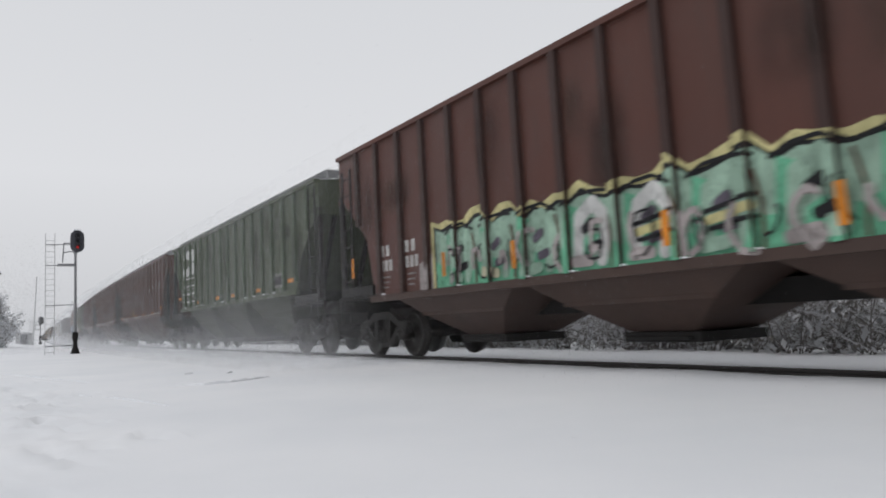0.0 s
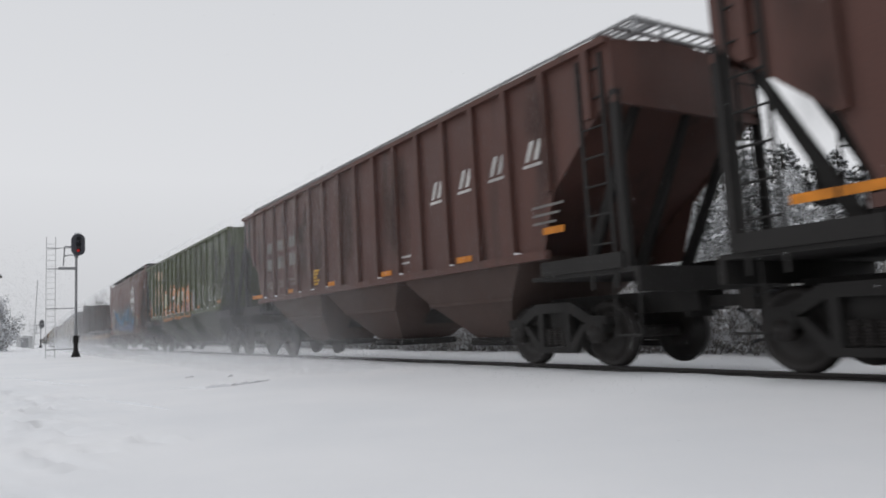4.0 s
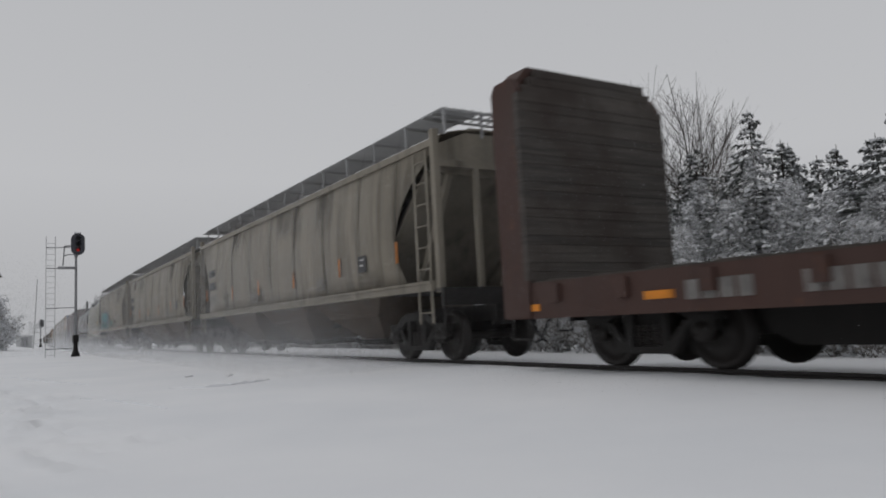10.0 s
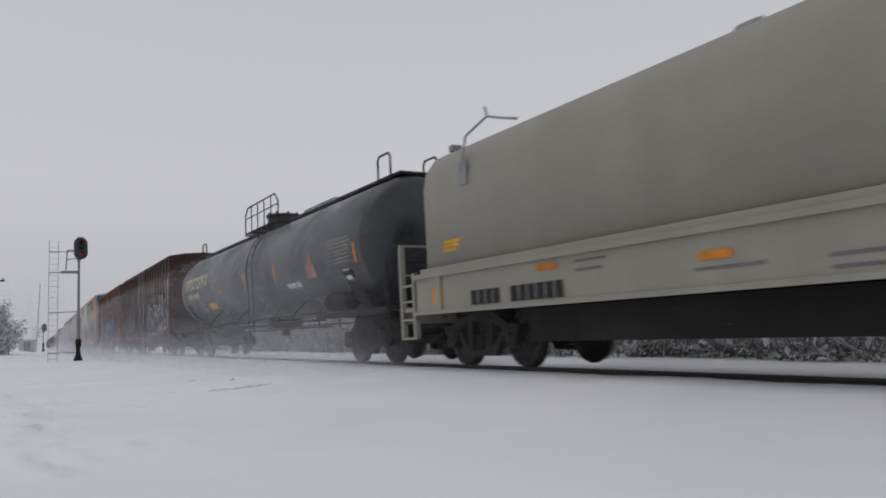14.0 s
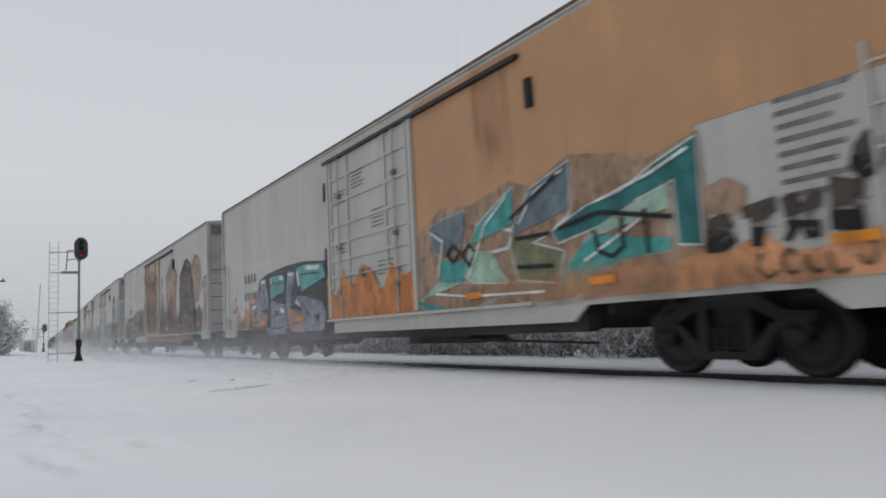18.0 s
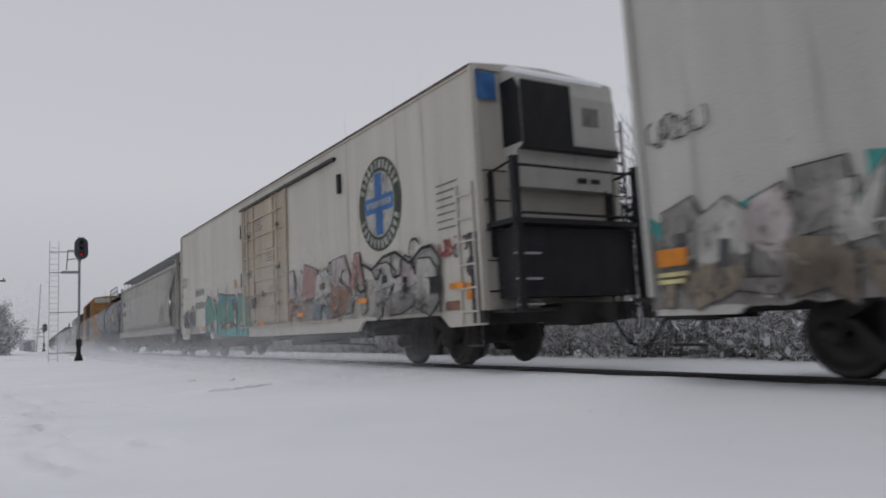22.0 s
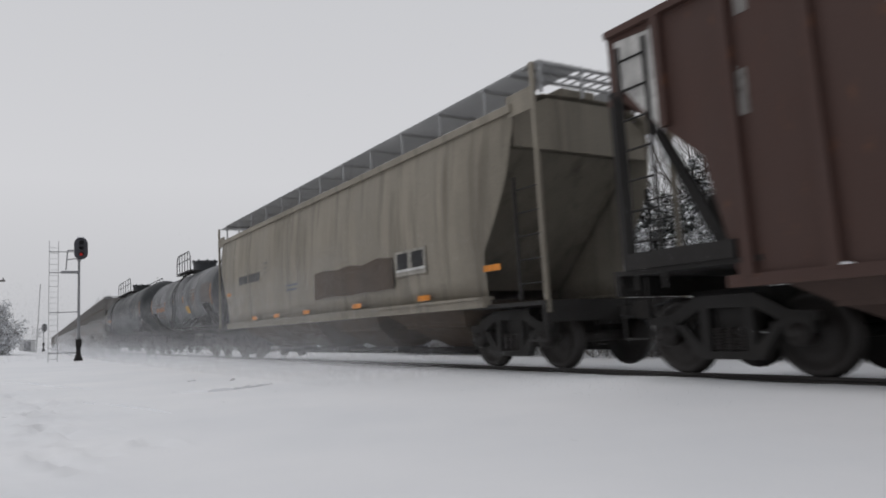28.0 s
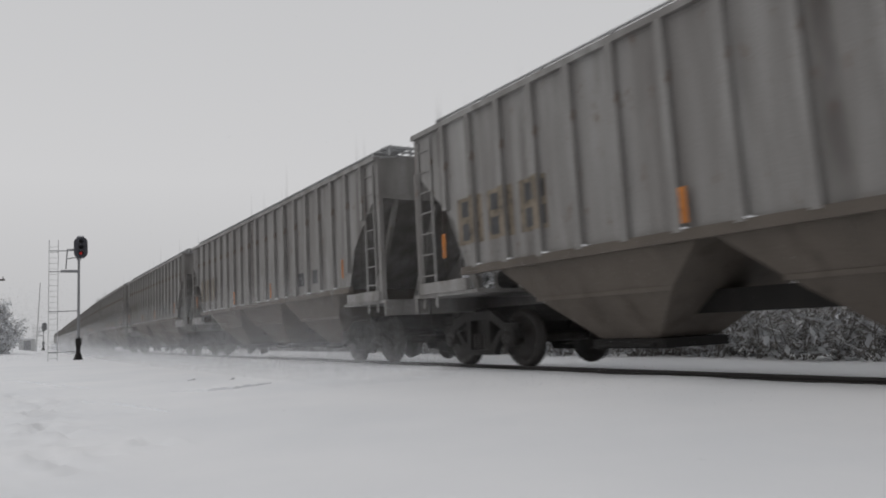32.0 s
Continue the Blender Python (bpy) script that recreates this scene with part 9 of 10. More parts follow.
lay(car_q, "graffiti_outline", strokes(BM(), [[(-6.95, 2.1), (-6.75, 1.6), (-6.9, 1.3)], [(-6.2, 2.2), (-5.4, 2.16)], [(-6.2, .92), (-5.7, .9), (-5.3, .95)], [(-4.7, 2.1), (-4.8, 1.7)], [(-4.5, 1.0), (-4.0, 1.02)], [(-3.9, 2.24), (-3.2, 2.22), (-2.6, 2.18)], [(-3.7, 1.5), (-3.2, 1.1)], [(-7.9, 1.1), (-7.3, 1.15)]], .035, Y - .036), "ink")
for x, z, w in ((-6.9, 1.5, .5), (-5.9, 2.0, .6), (-4.7, 1.8, .3), (-3.6, 1.5, .7), (-5.6, 1.1, .6), (-4.4, 1.2, .6)):
    scrawl(car_q, x, z, w, .25, 3, "slatespray", .05, int(z * 50), Y - .036)
lay(car_q, "graffiti_outline", blob(BM(), [(-4.62, 1.72), (-4.22, 2.3), (-3.95, 1.75), (-4.2, 1.66), (-4.6, 1.42)], Y - .034), "ink")
ragged(car_q, -4.2, -3.5, 1.05, 1.2, "orangespray", 9, 5, Y, off=.05, rough=.6)
for x, z, h in ((-10.3, 1.5, .55), (-10.05, 1.2, .6), (-9.75, .98, .4)):
    scrawl(car_q, x, z, .42, h, 3, "redspray", .045, 19 + int(z * 10), Y, "dark red scrawl")
ragged(car_q, 4.0, 8.6, 1.8, 2.75, "duskpeach", 77, 14, Y, off=.005, rough=.7)
lay(car_q, "graffiti_halo", blob(BM(), [(2.12, .98), (2.35, 2.41), (3.21, 2.8), (4.12, 2.7), (5.25, 2.9), (5.79, 2.71), (6.65, 3.0), (7.15, 2.9), (7.65, 2.8), (7.91, 2.6), (8.85, 2.78), (8.9, 1.45), (8.3, 1.3), (7.5, 1.35), (7.0, .98)], Y - .008), "duskpeach", "faded ground of the letters")
for pts, fills, edge in (
        ([(2.25, 1.15), (3.1, 1.5), (5.11, 1.35), (6.41, 1.25), (7.09, 1.34), (6.61, .99), (5.61, .97), (5.09, 1.18), (4.11, .98), (2.84, .98)], ((1.2, "palemint", False), (1.2, "teal", True)), "palespray"),
        ([(2.82, 2.5), (3.29, 2.58), (3.94, 2.63), (4.0, 2.38), (3.53, 2.15), (4.3, 1.97), (3.83, 1.45), (3.09, 1.4), (3.5, 1.77), (2.95, 2.07)], ((1.95, "slatespray", False), (1.95, "tealspray", True)), "palespray"),
        ([(3.84, 1.59), (4.34, 2.33), (5.35, 2.78), (5.29, 2.53), (4.74, 2.28), (5.32, 2.11), (5.15, 1.87), (4.54, 1.85), (5.11, 1.35), (4.17, 1.42)], ((2.0, "tealspray", False), (2.0, "palemint", True)), "chalk"),
        ([(5.33, 2.19), (5.79, 2.67), (6.67, 2.9), (6.6, 2.16), (6.24, 1.98), (5.72, 1.88), (6.45, 1.67), (6.29, 1.26), (5.39, 1.37), (5.23, 1.86)], ((2.05, "slatespray", False), (2.05, "sagespray", True)), "chalk"),
        ([(7.15, 1.93), (7.87, 2.14), (8.37, 2.25), (8.33, 1.49), (7.51, 1.45), (6.87, 1.21), (6.29, 1.26), (6.68, 1.61)], ((1.8, "palemint", False), (1.8, "tealspray", True)), "palespray"),
        ([(6.24, 1.98), (6.96, 2.22), (7.59, 2.29), (8.18, 2.53), (8.82, 2.71), (8.77, 1.5), (8.46, 1.54), (8.46, 2.3), (7.87, 2.17), (7.15, 1.93), (6.35, 1.81)], ((None, "tealdark", False),), "chalk")):
    tagletter(car_q, pts, fills, Y - .014, edge, .055)
lay(car_q, "graffiti_outline", strokes(BM(), [[(3.4, 1.95), (3.6, 2.1), (3.8, 1.95), (3.6, 1.8), (3.4, 1.95)], [(3.9, 1.9), (4.1, 2.05), (4.3, 1.9), (4.1, 1.7), (3.9, 1.9)], [(5.4, 1.98), (6.2, 1.96)], [(5.4, 1.55), (6.2, 1.5)], [(6.4, 2.0), (7.2, 2.1), (8.4, 1.86)], [(7.1, 1.86), (7.15, 1.6), (7.4, 1.5), (7.6, 1.6), (7.6, 1.95)], [(8.0, 2.0), (8.0, 1.5)], [(5.3, 2.3), (6.4, 2.75)]], .06, Y - .044), "ink")
lay(car_q, "graffiti_shine", strokes(BM(), [[(4.1, 1.55), (4.6, 2.3), (5.2, 2.65)], [(5.5, 2.2), (5.9, 2.6), (6.55, 2.8)], [(6.9, 1.5), (7.9, 1.9)], [(7.2, 2.25), (8.1, 2.42), (8.7, 2.6)], [(3.0, 1.3), (4.0, 1.2), (6.0, 1.15)], [(2.9, 2.4), (3.3, 2.2), (3.1, 1.6)]], .04, Y - .050), "chalk")
lay(car_q, "graffiti_halo", blob(BM(), [(8.83, 2.1), (9.14, 2.18), (9.4, 2.02), (9.35, 1.79), (9.1, 1.74), (8.85, 1.84)], Y - .01), "duskpeach")
stain(car_q, 3.9, 9.6, .95, 1.5, "peachmist", Y - .040)
for x, w, z in ((4.9, .9, 2.9), (5.3, .35, 2.6), (4.5, .3, 3.4)):
    stain(car_q, x - w / 2, x + w / 2, z, 5.2, "ruststain", Y - .004)
ragged(car_q, 8.4, 11.3, .98, 1.6, "peachspray", 10, 8, Y - .005, rough=.6)
tagword(car_q, 8.8, 1.36, 1.9, .42, "STXE", (("darkumber", "ink"),), "darkumber", .02, .12, .04, None, ("graffitigrey",), 18, Y - .008, .08, .8)
tagword(car_q, 10.5, 1.9, .8, .42, "OC", (("darkumber", "ink"),), "darkumber", .02, .12, .04, None, ("graffitigrey",), 28, Y - .008, .08, .8)
scrawl(car_q, 9.4, 1.02, 1.8, .32, 7, "umber", .04, 29, Y - .01)
lines(car_q, "stencil_mark", 9.8, 2.8, .8, 8, .14, Y - .002, "midgrey", .05)
scrawl(car_q, -11.55, 2.85, .55, .4, 5, "darkgrey", .04, 64, Y - .03)
reflectors(car_q, [(-6.95, 1.1), (-3.9, 1.12), (4.2, 1.2), (7.2, 1.22), (10.5, 1.35)], "orange", False, Y - .07)
plate(car_q, "data_panel", -11.1, -10.6, .98, 1.34, Y, "orangespray")
lines(car_q, "stencil_mark", -11.06, 1.2, .42, 2, .07, Y - .004, "ink", .025)
Y = -1.536
door_notes(car_s, -2.85, 1.06)
for pts, mat, off, y in (
        ([(2.92, 3.6), (4.48, 4.39), (5.53, 3.52), (5.28, 2.31), (5.4, 1.8), (3.2, 1.6), (3.0, 2.51)], "duskpeach", .004, Y), ([(3.05, 2.2), (3.3, 3.0), (3.9, 2.4), (4.3, 3.1), (4.7, 2.3), (5.2, 2.8), (5.3, 1.4), (3.2, 1.4)], "rosespray", .007, Y),
        ([(6.15, 3.46), (7.26, 4.01), (7.74, 4.07), (8.34, 3.75), (8.54, 3.23), (8.5, 1.9), (7.6, 1.7), (6.1, 1.9)], "darkumber", .004, Y), ([(5.95, 2.9), (6.5, 3.1), (6.6, 2.2), (7.3, 2.0), (6.2, 1.5)], "maroonspray", .006, Y),
        ([(7.36, 3.99), (7.74, 4.02), (8.25, 3.77), (8.07, 3.62), (7.62, 3.77)], "slatespray", .010, Y), ([(4.95, 3.35), (5.35, 3.5), (5.4, 3.05), (5.0, 2.95)], "slatespray", .009, Y),
        ([(8.58, 3.6), (9.25, 4.05), (9.74, 3.91), (10.23, 3.45), (10.08, 2.57), (9.79, 2.2), (9.22, 2.12), (8.67, 2.83)], "duskpeach", .004, Y), ([(8.4, 3.1), (8.75, 3.2), (9.4, 1.5), (9.3, .97), (8.95, 1.01), (8.5, 2.4)], "emblemgreen", .012, Y),
        ([(10.15, 2.6), (10.63, 3.07), (11.09, 3.11), (11.31, 2.91), (11.3, 2.57), (10.59, 2.64)], "slatespray", .004, Y), ([(10.65, 2.8), (11.05, 2.92), (11.15, 2.65), (10.7, 2.62)], "rosespray", .008, Y),
        ([(10.7, 2.58), (11.3, 2.53), (11.23, 1.32), (10.79, 1.21), (10.64, 1.76)], "rosespray", .006, Y), ([(8.7, 1.46), (9.77, 2.04), (10.5, 1.78), (10.17, .98), (8.94, .98)], "tanspray", .009, Y),
        ([(1.72, 3.7), (2.05, 3.75), (1.95, 3.0), (2.45, 2.5), (2.9, 1.2), (1.2, 1.1), (1.5, 2.5), (1.75, 3.0)], "graffitigrey", .003, Y),
        ([(-1.9, 1.2), (-.87, 1.4), (-.54, 2.03), (-.58, 2.46), (-1.01, 2.79), (-1.41, 3.27), (-.83, 3.36), (-.73, 3.78), (-.22, 3.42), (.27, 3.6), (.1, 2.9), (.5, 2.72), (.25, 2.21), (.4, 1.4), (.2, 1.2)], "peachworn", .003, -1.588),
        ([(.29, 2.02), (.6, 2.03), (1.0, 1.6), (1.0, 1.2), (.41, 1.18)], "slatespray", .006, -1.588), ([(-.4, 1.5), (.1, 1.5), (.1, 2.2), (-.35, 2.25)], "rustdust", .006, -1.588)):
    o = part("graffiti_shape", blob(BM(), pts, y - off), mat, car_s, {"duskpeach": "dusty peach graffiti shape", "darkumber": "dark brown graffiti shape"}.get(mat, ""))
lay(car_s, "graffiti_outline", strokes(BM(), [[(9.35, 1.2), (9.4, 1.9), (9.7, 1.75), (9.45, 1.6), (9.75, 1.4), (9.4, 1.2)], [(9.9, 1.2), (9.95, 1.85)], [(10.25, 1.8), (9.97, 1.5), (10.3, 1.2)], [(6.2, 3.4), (7.3, 4.02), (8.3, 3.78), (8.5, 3.2)], [(8.6, 3.6), (9.25, 4.05), (9.75, 3.9)], [(2.95, 3.6), (4.48, 4.39), (5.5, 3.5)]], .05, Y - .022), "umber")
ragged(car_s, 1.3, 8.7, .97, 2.3, "maroonspray", 52, 46, Y, off=.008, rough=.62)
ragged(car_s, 1.6, 8.5, .97, 1.9, "brownmist", 53, 34, Y, off=.011, rough=.8)
ragged(car_s, 2.2, 6.2, .97, 1.5, "violetgrey", 54, 22, Y, off=.013, rough=.8)
lay(car_s, "graffiti_scrawl", strokes(BM(), [[(6.8, 2.5), (6.95, 3.2), (7.2, 2.7), (7.45, 3.3), (7.6, 2.7)], [(7.75, 2.6), (7.85, 3.25), (8.05, 2.8), (8.25, 3.3), (8.3, 2.6)]], .11, Y - .018), "rustdust")
for x, n, m, k in ((2.3, 5, "pinkmist", 55), (5.7, 4, "slatespray", 56), (6.6, 6, "rosespray", 57), (4.0, 5, "slatespray", 58)):
    scrawl(car_s, x, 1.1, 1.9, .9, n, m, .035, k, Y - .016)
plate(car_s, "data_panel", 8.42, 9.0, 1.5, 1.95, Y - .06, "ghost")
plate(car_s, "data_panel", 8.48, 8.94, 1.56, 1.89, Y - .066, "ink")
for x0, x1, z0, z1, m in ((1.2, 3.4, .96, 2.4, "grime"), (5.2, 7.0, .96, 2.2, "grime"), (3.0, 5.6, 1.0, 3.0, "ruststain"), (8.4, 11.2, .96, 2.0, "ruststain")):
    stain(car_s, x0, x1, z0, z1, m, Y - .023)
for x0, x1, z0, z1, m in ((-2.8, -1.2, 1.1, 3.6, "ruststain"), (-1.4, .4, 1.1, 4.2, "peachmist"), (-.6, 1.0, 1.1, 3.2, "grime"), (-2.4, -.2, .9, 2.4, "peachmist")):
    stain(car_s, x0, x1, z0, z1, m, -1.600)
for k, z in enumerate((.3, .66, 1.02, 1.4, 1.8, 2.2, 2.75)):
    plate(car_s, "rust_streak", -2.7, .95, .95 + z - .075, .95 + z - .032, -1.5565, "rustdust" if k % 2 else "umber")
for z0, z1 in ((.7, 4.6), (.9, 3.0)):
    stain(car_s, -3.2, 1.4, z0, z1, "grime", -1.602)
ragged(car_s, -2.8, 8.6, .72, .97, "rustdust", 31, 20, -1.537, rough=.3)
bars(car_s, "car_marking", -9.2, 2.38, 4, .17, .27, Y, "midgrey", .9)
bars(car_s, "car_marking", -9.2, 1.92, 6, .13, .26, Y, "darkgrey", .92)
stain(car_s, -11.6, -7.2, .9, 2.2, "grime")
tagword(car_s, -11.2, 1.0, 3.4, .9, "WUNES".replace("W", "M"), (("palespray", "midgrey"), ("graffitigrey", "midgrey")), "darkgrey", .05, .1, 0, None, ("darkgrey", "chalk", "ink"), 14, Y - .004, .08, 1.2)
scrawl(car_s, -11.2, 1.2, 3.2, 1.0, 9, "darkgrey", .05, 24, Y - .006)
stain(car_s, -8.2, -2.6, .8, 2.6, "greenmist")
tagword(car_s, -7.7, .98, 4.7, 1.2, "KSYUMS", (("sagespray", "graffitigrey"), ("graffitigrey", "sagespray"), ("palegreen", "sagespray")), "emblemgreen", .06, .15, .02, None, ("emblemgreen", "palegreen", "umber", "palespray"), 25, Y - .004, .08, 1.3)
plate(car_s, "data_panel", -4.9, -4.3, 1.35, 1.75, Y - .05, "ink")
reflectors(car_s, [(-10.9, 1.3), (-8.5, 1.22), (-5.7, 1.22), (3.4, 1.22), (6.4, 1.3), (9.9, 1.3)], "orange", False, Y - .06)
Y = -1.536
door_notes(car_t, -3.13, .99)
emblem_cross(car_t, 7.47, 3.05, 1.02, "emblemgreen", "palespray", "signblue", Y)
lay(car_t, "graffiti_halo", blob(BM(), [(1.2, .98), (1.18, 2.1), (1.7, 2.0), (2.7, 1.98), (3.5, 2.12), (4.4, 2.16), (5.1, 2.34), (5.35, 2.0), (5.8, 1.9), (6.2, 1.3), (6.3, .98)], Y - .003), "palespray", "pale grey graffiti ground")
lay(car_t, "graffiti_halo", blob(BM(), [(5.7, 2.06), (6.5, 2.1), (7.3, 2.02), (8.2, 2.08), (9.0, 2.06), (11.15, 2.25), (11.15, .98), (6.0, .98), (6.3, 1.4), (5.95, 1.7)], Y - .005), "tanspray", "dirty tan graffiti ground")
lay(car_t, "graffiti_outline", strokes(BM(), [[(1.2, 2.12), (1.7, 2.02), (2.7, 2.0), (3.5, 2.14), (4.4, 2.18), (5.1, 2.36), (5.3, 2.05)], [(5.7, 2.08), (6.5, 2.12), (7.3, 2.04), (8.2, 2.1), (9.0, 2.08), (11.1, 2.27)]], .06, Y - .008), "darkgrey")
GREYS = ((1.5, "palespray", False), (1.5, "graffitigrey", True))
for pts in ([(1.35, 1.05), (1.5, 1.95), (1.85, 1.85), (2.2, 1.4), (2.25, 1.85), (2.5, 1.9), (2.45, 1.1), (2.2, 1.05), (1.75, 1.45), (1.7, 1.0)],
            [(2.65, 1.05), (2.7, 1.9), (3.4, 2.0), (3.3, 1.75), (2.95, 1.7), (2.95, 1.55), (3.3, 1.6), (3.2, 1.35), (2.9, 1.3), (3.4, 1.15), (3.3, 1.0)],
            [(3.6, 1.02), (3.75, 2.0), (4.1, 2.05), (4.1, 1.65), (4.6, 2.1), (5.0, 2.2), (4.5, 1.6), (5.2, 1.3), (5.6, 1.02), (5.0, 1.05), (4.2, 1.4), (4.0, 1.0)]):
    tagletter(car_t, pts, GREYS, Y - .012, "midgrey", .09)
for pts in ([(5.05, 2.3), (5.3, 1.95), (5.1, 1.7), (5.7, 1.5), (5.5, 1.2), (5.9, 1.0), (5.65, 1.0), (5.2, 1.25), (5.4, 1.45), (4.85, 1.65)], [(6.1, 1.9), (6.3, 1.5), (6.2, 1.2), (6.5, 1.0), (6.7, 1.3), (6.45, 1.6), (6.5, 1.95)], [(6.9, 1.95), (7.2, 1.5), (7.35, 1.5), (7.1, 1.98)], [(7.6, 1.9), (7.9, 1.3), (8.05, 1.35), (7.8, 1.95)], [(8.8, 1.9), (9.1, 1.2), (9.4, 1.1), (9.1, 1.95)]):
    lay(car_t, "graffiti_outline", blob(BM(), pts, Y - .030), "graffitigrey" if pts[0][0] < 6 else "grimetan")
lay(car_t, "graffiti_halo", blob(BM(), [(6.2, 2.0), (7.0, 1.85), (7.1, 1.72), (6.3, 1.78)], Y - .034), "duskpeach")
lay(car_t, "graffiti_shine", blob(BM(), [(7.45, .99), (7.8, .99), (7.75, 1.35), (7.55, 1.4)], Y - .036), "palespray")
for x0, x1, m in ((-3.2, 4.8, "graffitigrey"), (4.8, 6.5, "tanspray"), (9.9, 11.2, "tanspray")):
    ragged(car_t, x0, x1, .72, .96, m, int(x1), 14, -1.538, rough=.5, name="road_grime")
scrawl(car_t, 6.0, 1.1, 5.0, .8, 9, "umber", .04, 67, Y - .038)
scrawl(car_t, 1.3, 2.5, .5, 1.2, 3, "midgrey", .035, 65, Y)
plate(car_t, "data_panel", 8.2, 8.7, 1.28, 1.68, Y - .040, "chalk")
for x in (8.23, 8.46):
    plate(car_t, "data_panel", x, x + .2, 1.36, 1.62, Y - .048, "darkgrey")
scrawl(car_t, -3.0, 1.1, 3.8, .7, 7, "midgrey", .05, 66, -1.60)
for z in (2.2, 2.75, 3.3):
    scrawl(car_t, 9.9, z, .8, .5, 5, "darkgrey", .045, int(z * 31), Y)
lines(car_t, "stencil_mark", 9.0, 3.1, .8, 9, .13, Y, "midgrey", .03)
ragged(car_t, -11.3, -8.2, 1.3, 2.02, "tealspray", 18, 16, Y, off=.002, rough=.45)
ragged(car_t, -8.6, -2.8, 1.5, 2.36, "tealspray", 19, 30, Y, off=.003, rough=.4)
ragged(car_t, -11.3, -8.2, .76, 1.9, "graffitigrey", 18, 16, Y, off=.006, rough=.4)
ragged(car_t, -8.6, -3.2, .76, 2.2, "graffitigrey", 19, 30, Y, off=.007, rough=.36)
tagword(car_t, -11.15, .84, 8.0, 1.12, "ROSEKASEMAROSEN", (("graffitigrey", "tanspray"), ("palespray", "tanspray"), ("pinkmist", "graffitigrey")), "darkgrey", .045, .1, .012, None, ("darkgrey", "palespray", "midgrey"), 72, Y - .008, .09, 1.35)
scrawl(car_t, -7.2, 1.2, 4.0, .7, 5, "teal", .05, 31, Y - .060)
plate(car_t, "data_panel", -5.4, -4.7, 1.45, 1.95, Y - .064, "ink")
lines(car_t, "data_panel", -11.12, 1.16, .44, 2, .08, Y - .066, "lemon", .05)
scrawl(car_t, -11.1, 2.75, .8, .3, 9, "darkgrey", .022, 63, Y)
plate(car_t, "reflector", -11.12, -10.68, 1.28, 1.48, Y - .066, "orange", label="orange reflective patch")
reflectors(car_t, [ (-7.0, 1.25), (-2.6, 1.1), (-1.4, 1.1), (2.64, 1.09), (6.42, 1.09), (9.9, 1.12)], "orange", False, Y - .05)
Y = -1.536
door_notes(car_u, -1.96, 1.92)
emblem_cross(car_u, 7.7, 3.3, .98, "emblemgreen", "palespray", "signblue", Y)
ragged(car_u, -1.9, 9.5, .98, 1.85, "lightpatch", 19, 22, Y, rough=.6)
stain(car_u, 1.2, 7.6, .9, 2.5, "ruststain")
tagword(car_u, 2.0, 1.0, 4.8, 1.15, "MERSA", (("pinkmist", "rustdust"), ("rosespray", "graffitigrey"), ("palespray", "slatespray")), "darkgrey", .06, .12, .02, None, ("rustspray", "ink", "palespray", "slatespray"), 35, Y - .004, .07, 1.25)
lay(car_u, "graffiti_halo", blob(BM(), [(7.2, .98), (7.3, 1.9), (7.85, 2.14), (8.4, 2.18), (8.96, 1.92), (9.45, 2.13), (9.82, 2.14), (10.05, 1.9), (9.98, .98)], Y - .003), "palespray")
lay(car_u, "graffiti_outline", strokes(BM(), [[(6.78, 2.15), (7.32, 1.96), (7.85, 2.18), (8.4, 2.22), (8.96, 1.95), (9.45, 2.17), (9.82, 2.18), (10.09, 1.92), (10.0, 1.0)]], .07, Y - .05), "ink")
plate(car_u, "data_panel", 9.69, 10.09, 1.32, 1.62, Y - .055, "ink")
plate(car_u, "reflector", 10.82, 11.3, 1.15, 1.42, Y - .004, "orange")
plate(car_u, "data_panel", 10.13, 10.68, .99, 1.15, Y - .004, "rustdust")
lay(car_u, "emblem", blob(BM(), [(11.02 + .18 * math.cos(k * .5236), 1.69 + .18 * math.sin(k * .5236)) for k in range(12)], Y - .004), "darkgrey")
scrawl(car_u, 10.05, 1.95, .6, .35, 5, "redspray", .05, 81, Y - .004)
scrawl(car_u, 10.5, 1.9, .85, .35, 6, "darkgrey", .05, 82, Y - .006)
tagword(car_u, 7.4, 1.0, 2.4, 1.0, "ROS", (("palespray", "graffitigrey"), ("pinkmist", "midgrey")), "ink", .06, .05, 0, None, ("ink", "palespray", "darkgrey"), 38, Y - .004, .08, 1.2)
scrawl(car_u, 2.0, 1.5, 7.6, .9, 9, "ink", .05, 36, Y - .012)
scrawl(car_u, -1.9, 1.2, 3.4, .9, 5, "pink", .035, 37, -1.60)
lines(car_u, "stencil_mark", 10.0, 3.2, .7, 7, .13, Y, "midgrey", .03)
bars(car_u, "car_marking", -8.82, 2.37, 4, .19, .26, Y, "darkgrey", .9)
bars(car_u, "car_marking", -8.85, 1.87, 6, .13, .25, Y, "darkgrey", .92)
GREENS = ((1.15, "seagreen", False), (1.15, "tealspray", True))
lay(car_u, "graffiti_halo", blob(BM(), [(-7.25, .98), (-7.2, 2.1), (-6.3, 2.2), (-5.3, 2.18), (-3.0, 2.06), (-1.75, 2.02), (-1.75, .71), (-5.9, .71), (-6.3, .92)], Y - .003), "pinkmist", "pale ground of the letters")
lay(car_u, "graffiti_outline", blob(BM(), [(-2.6, .72), (-3.2, 1.3), (-3.0, 2.02), (-2.7, 1.5)], Y - .005), "ink")
lay(car_u, "graffiti_outline", blob(BM(), [(-5.55, .74), (-5.7, 1.5), (-5.5, 2.1), (-5.3, 1.2)], Y - .005), "ink")
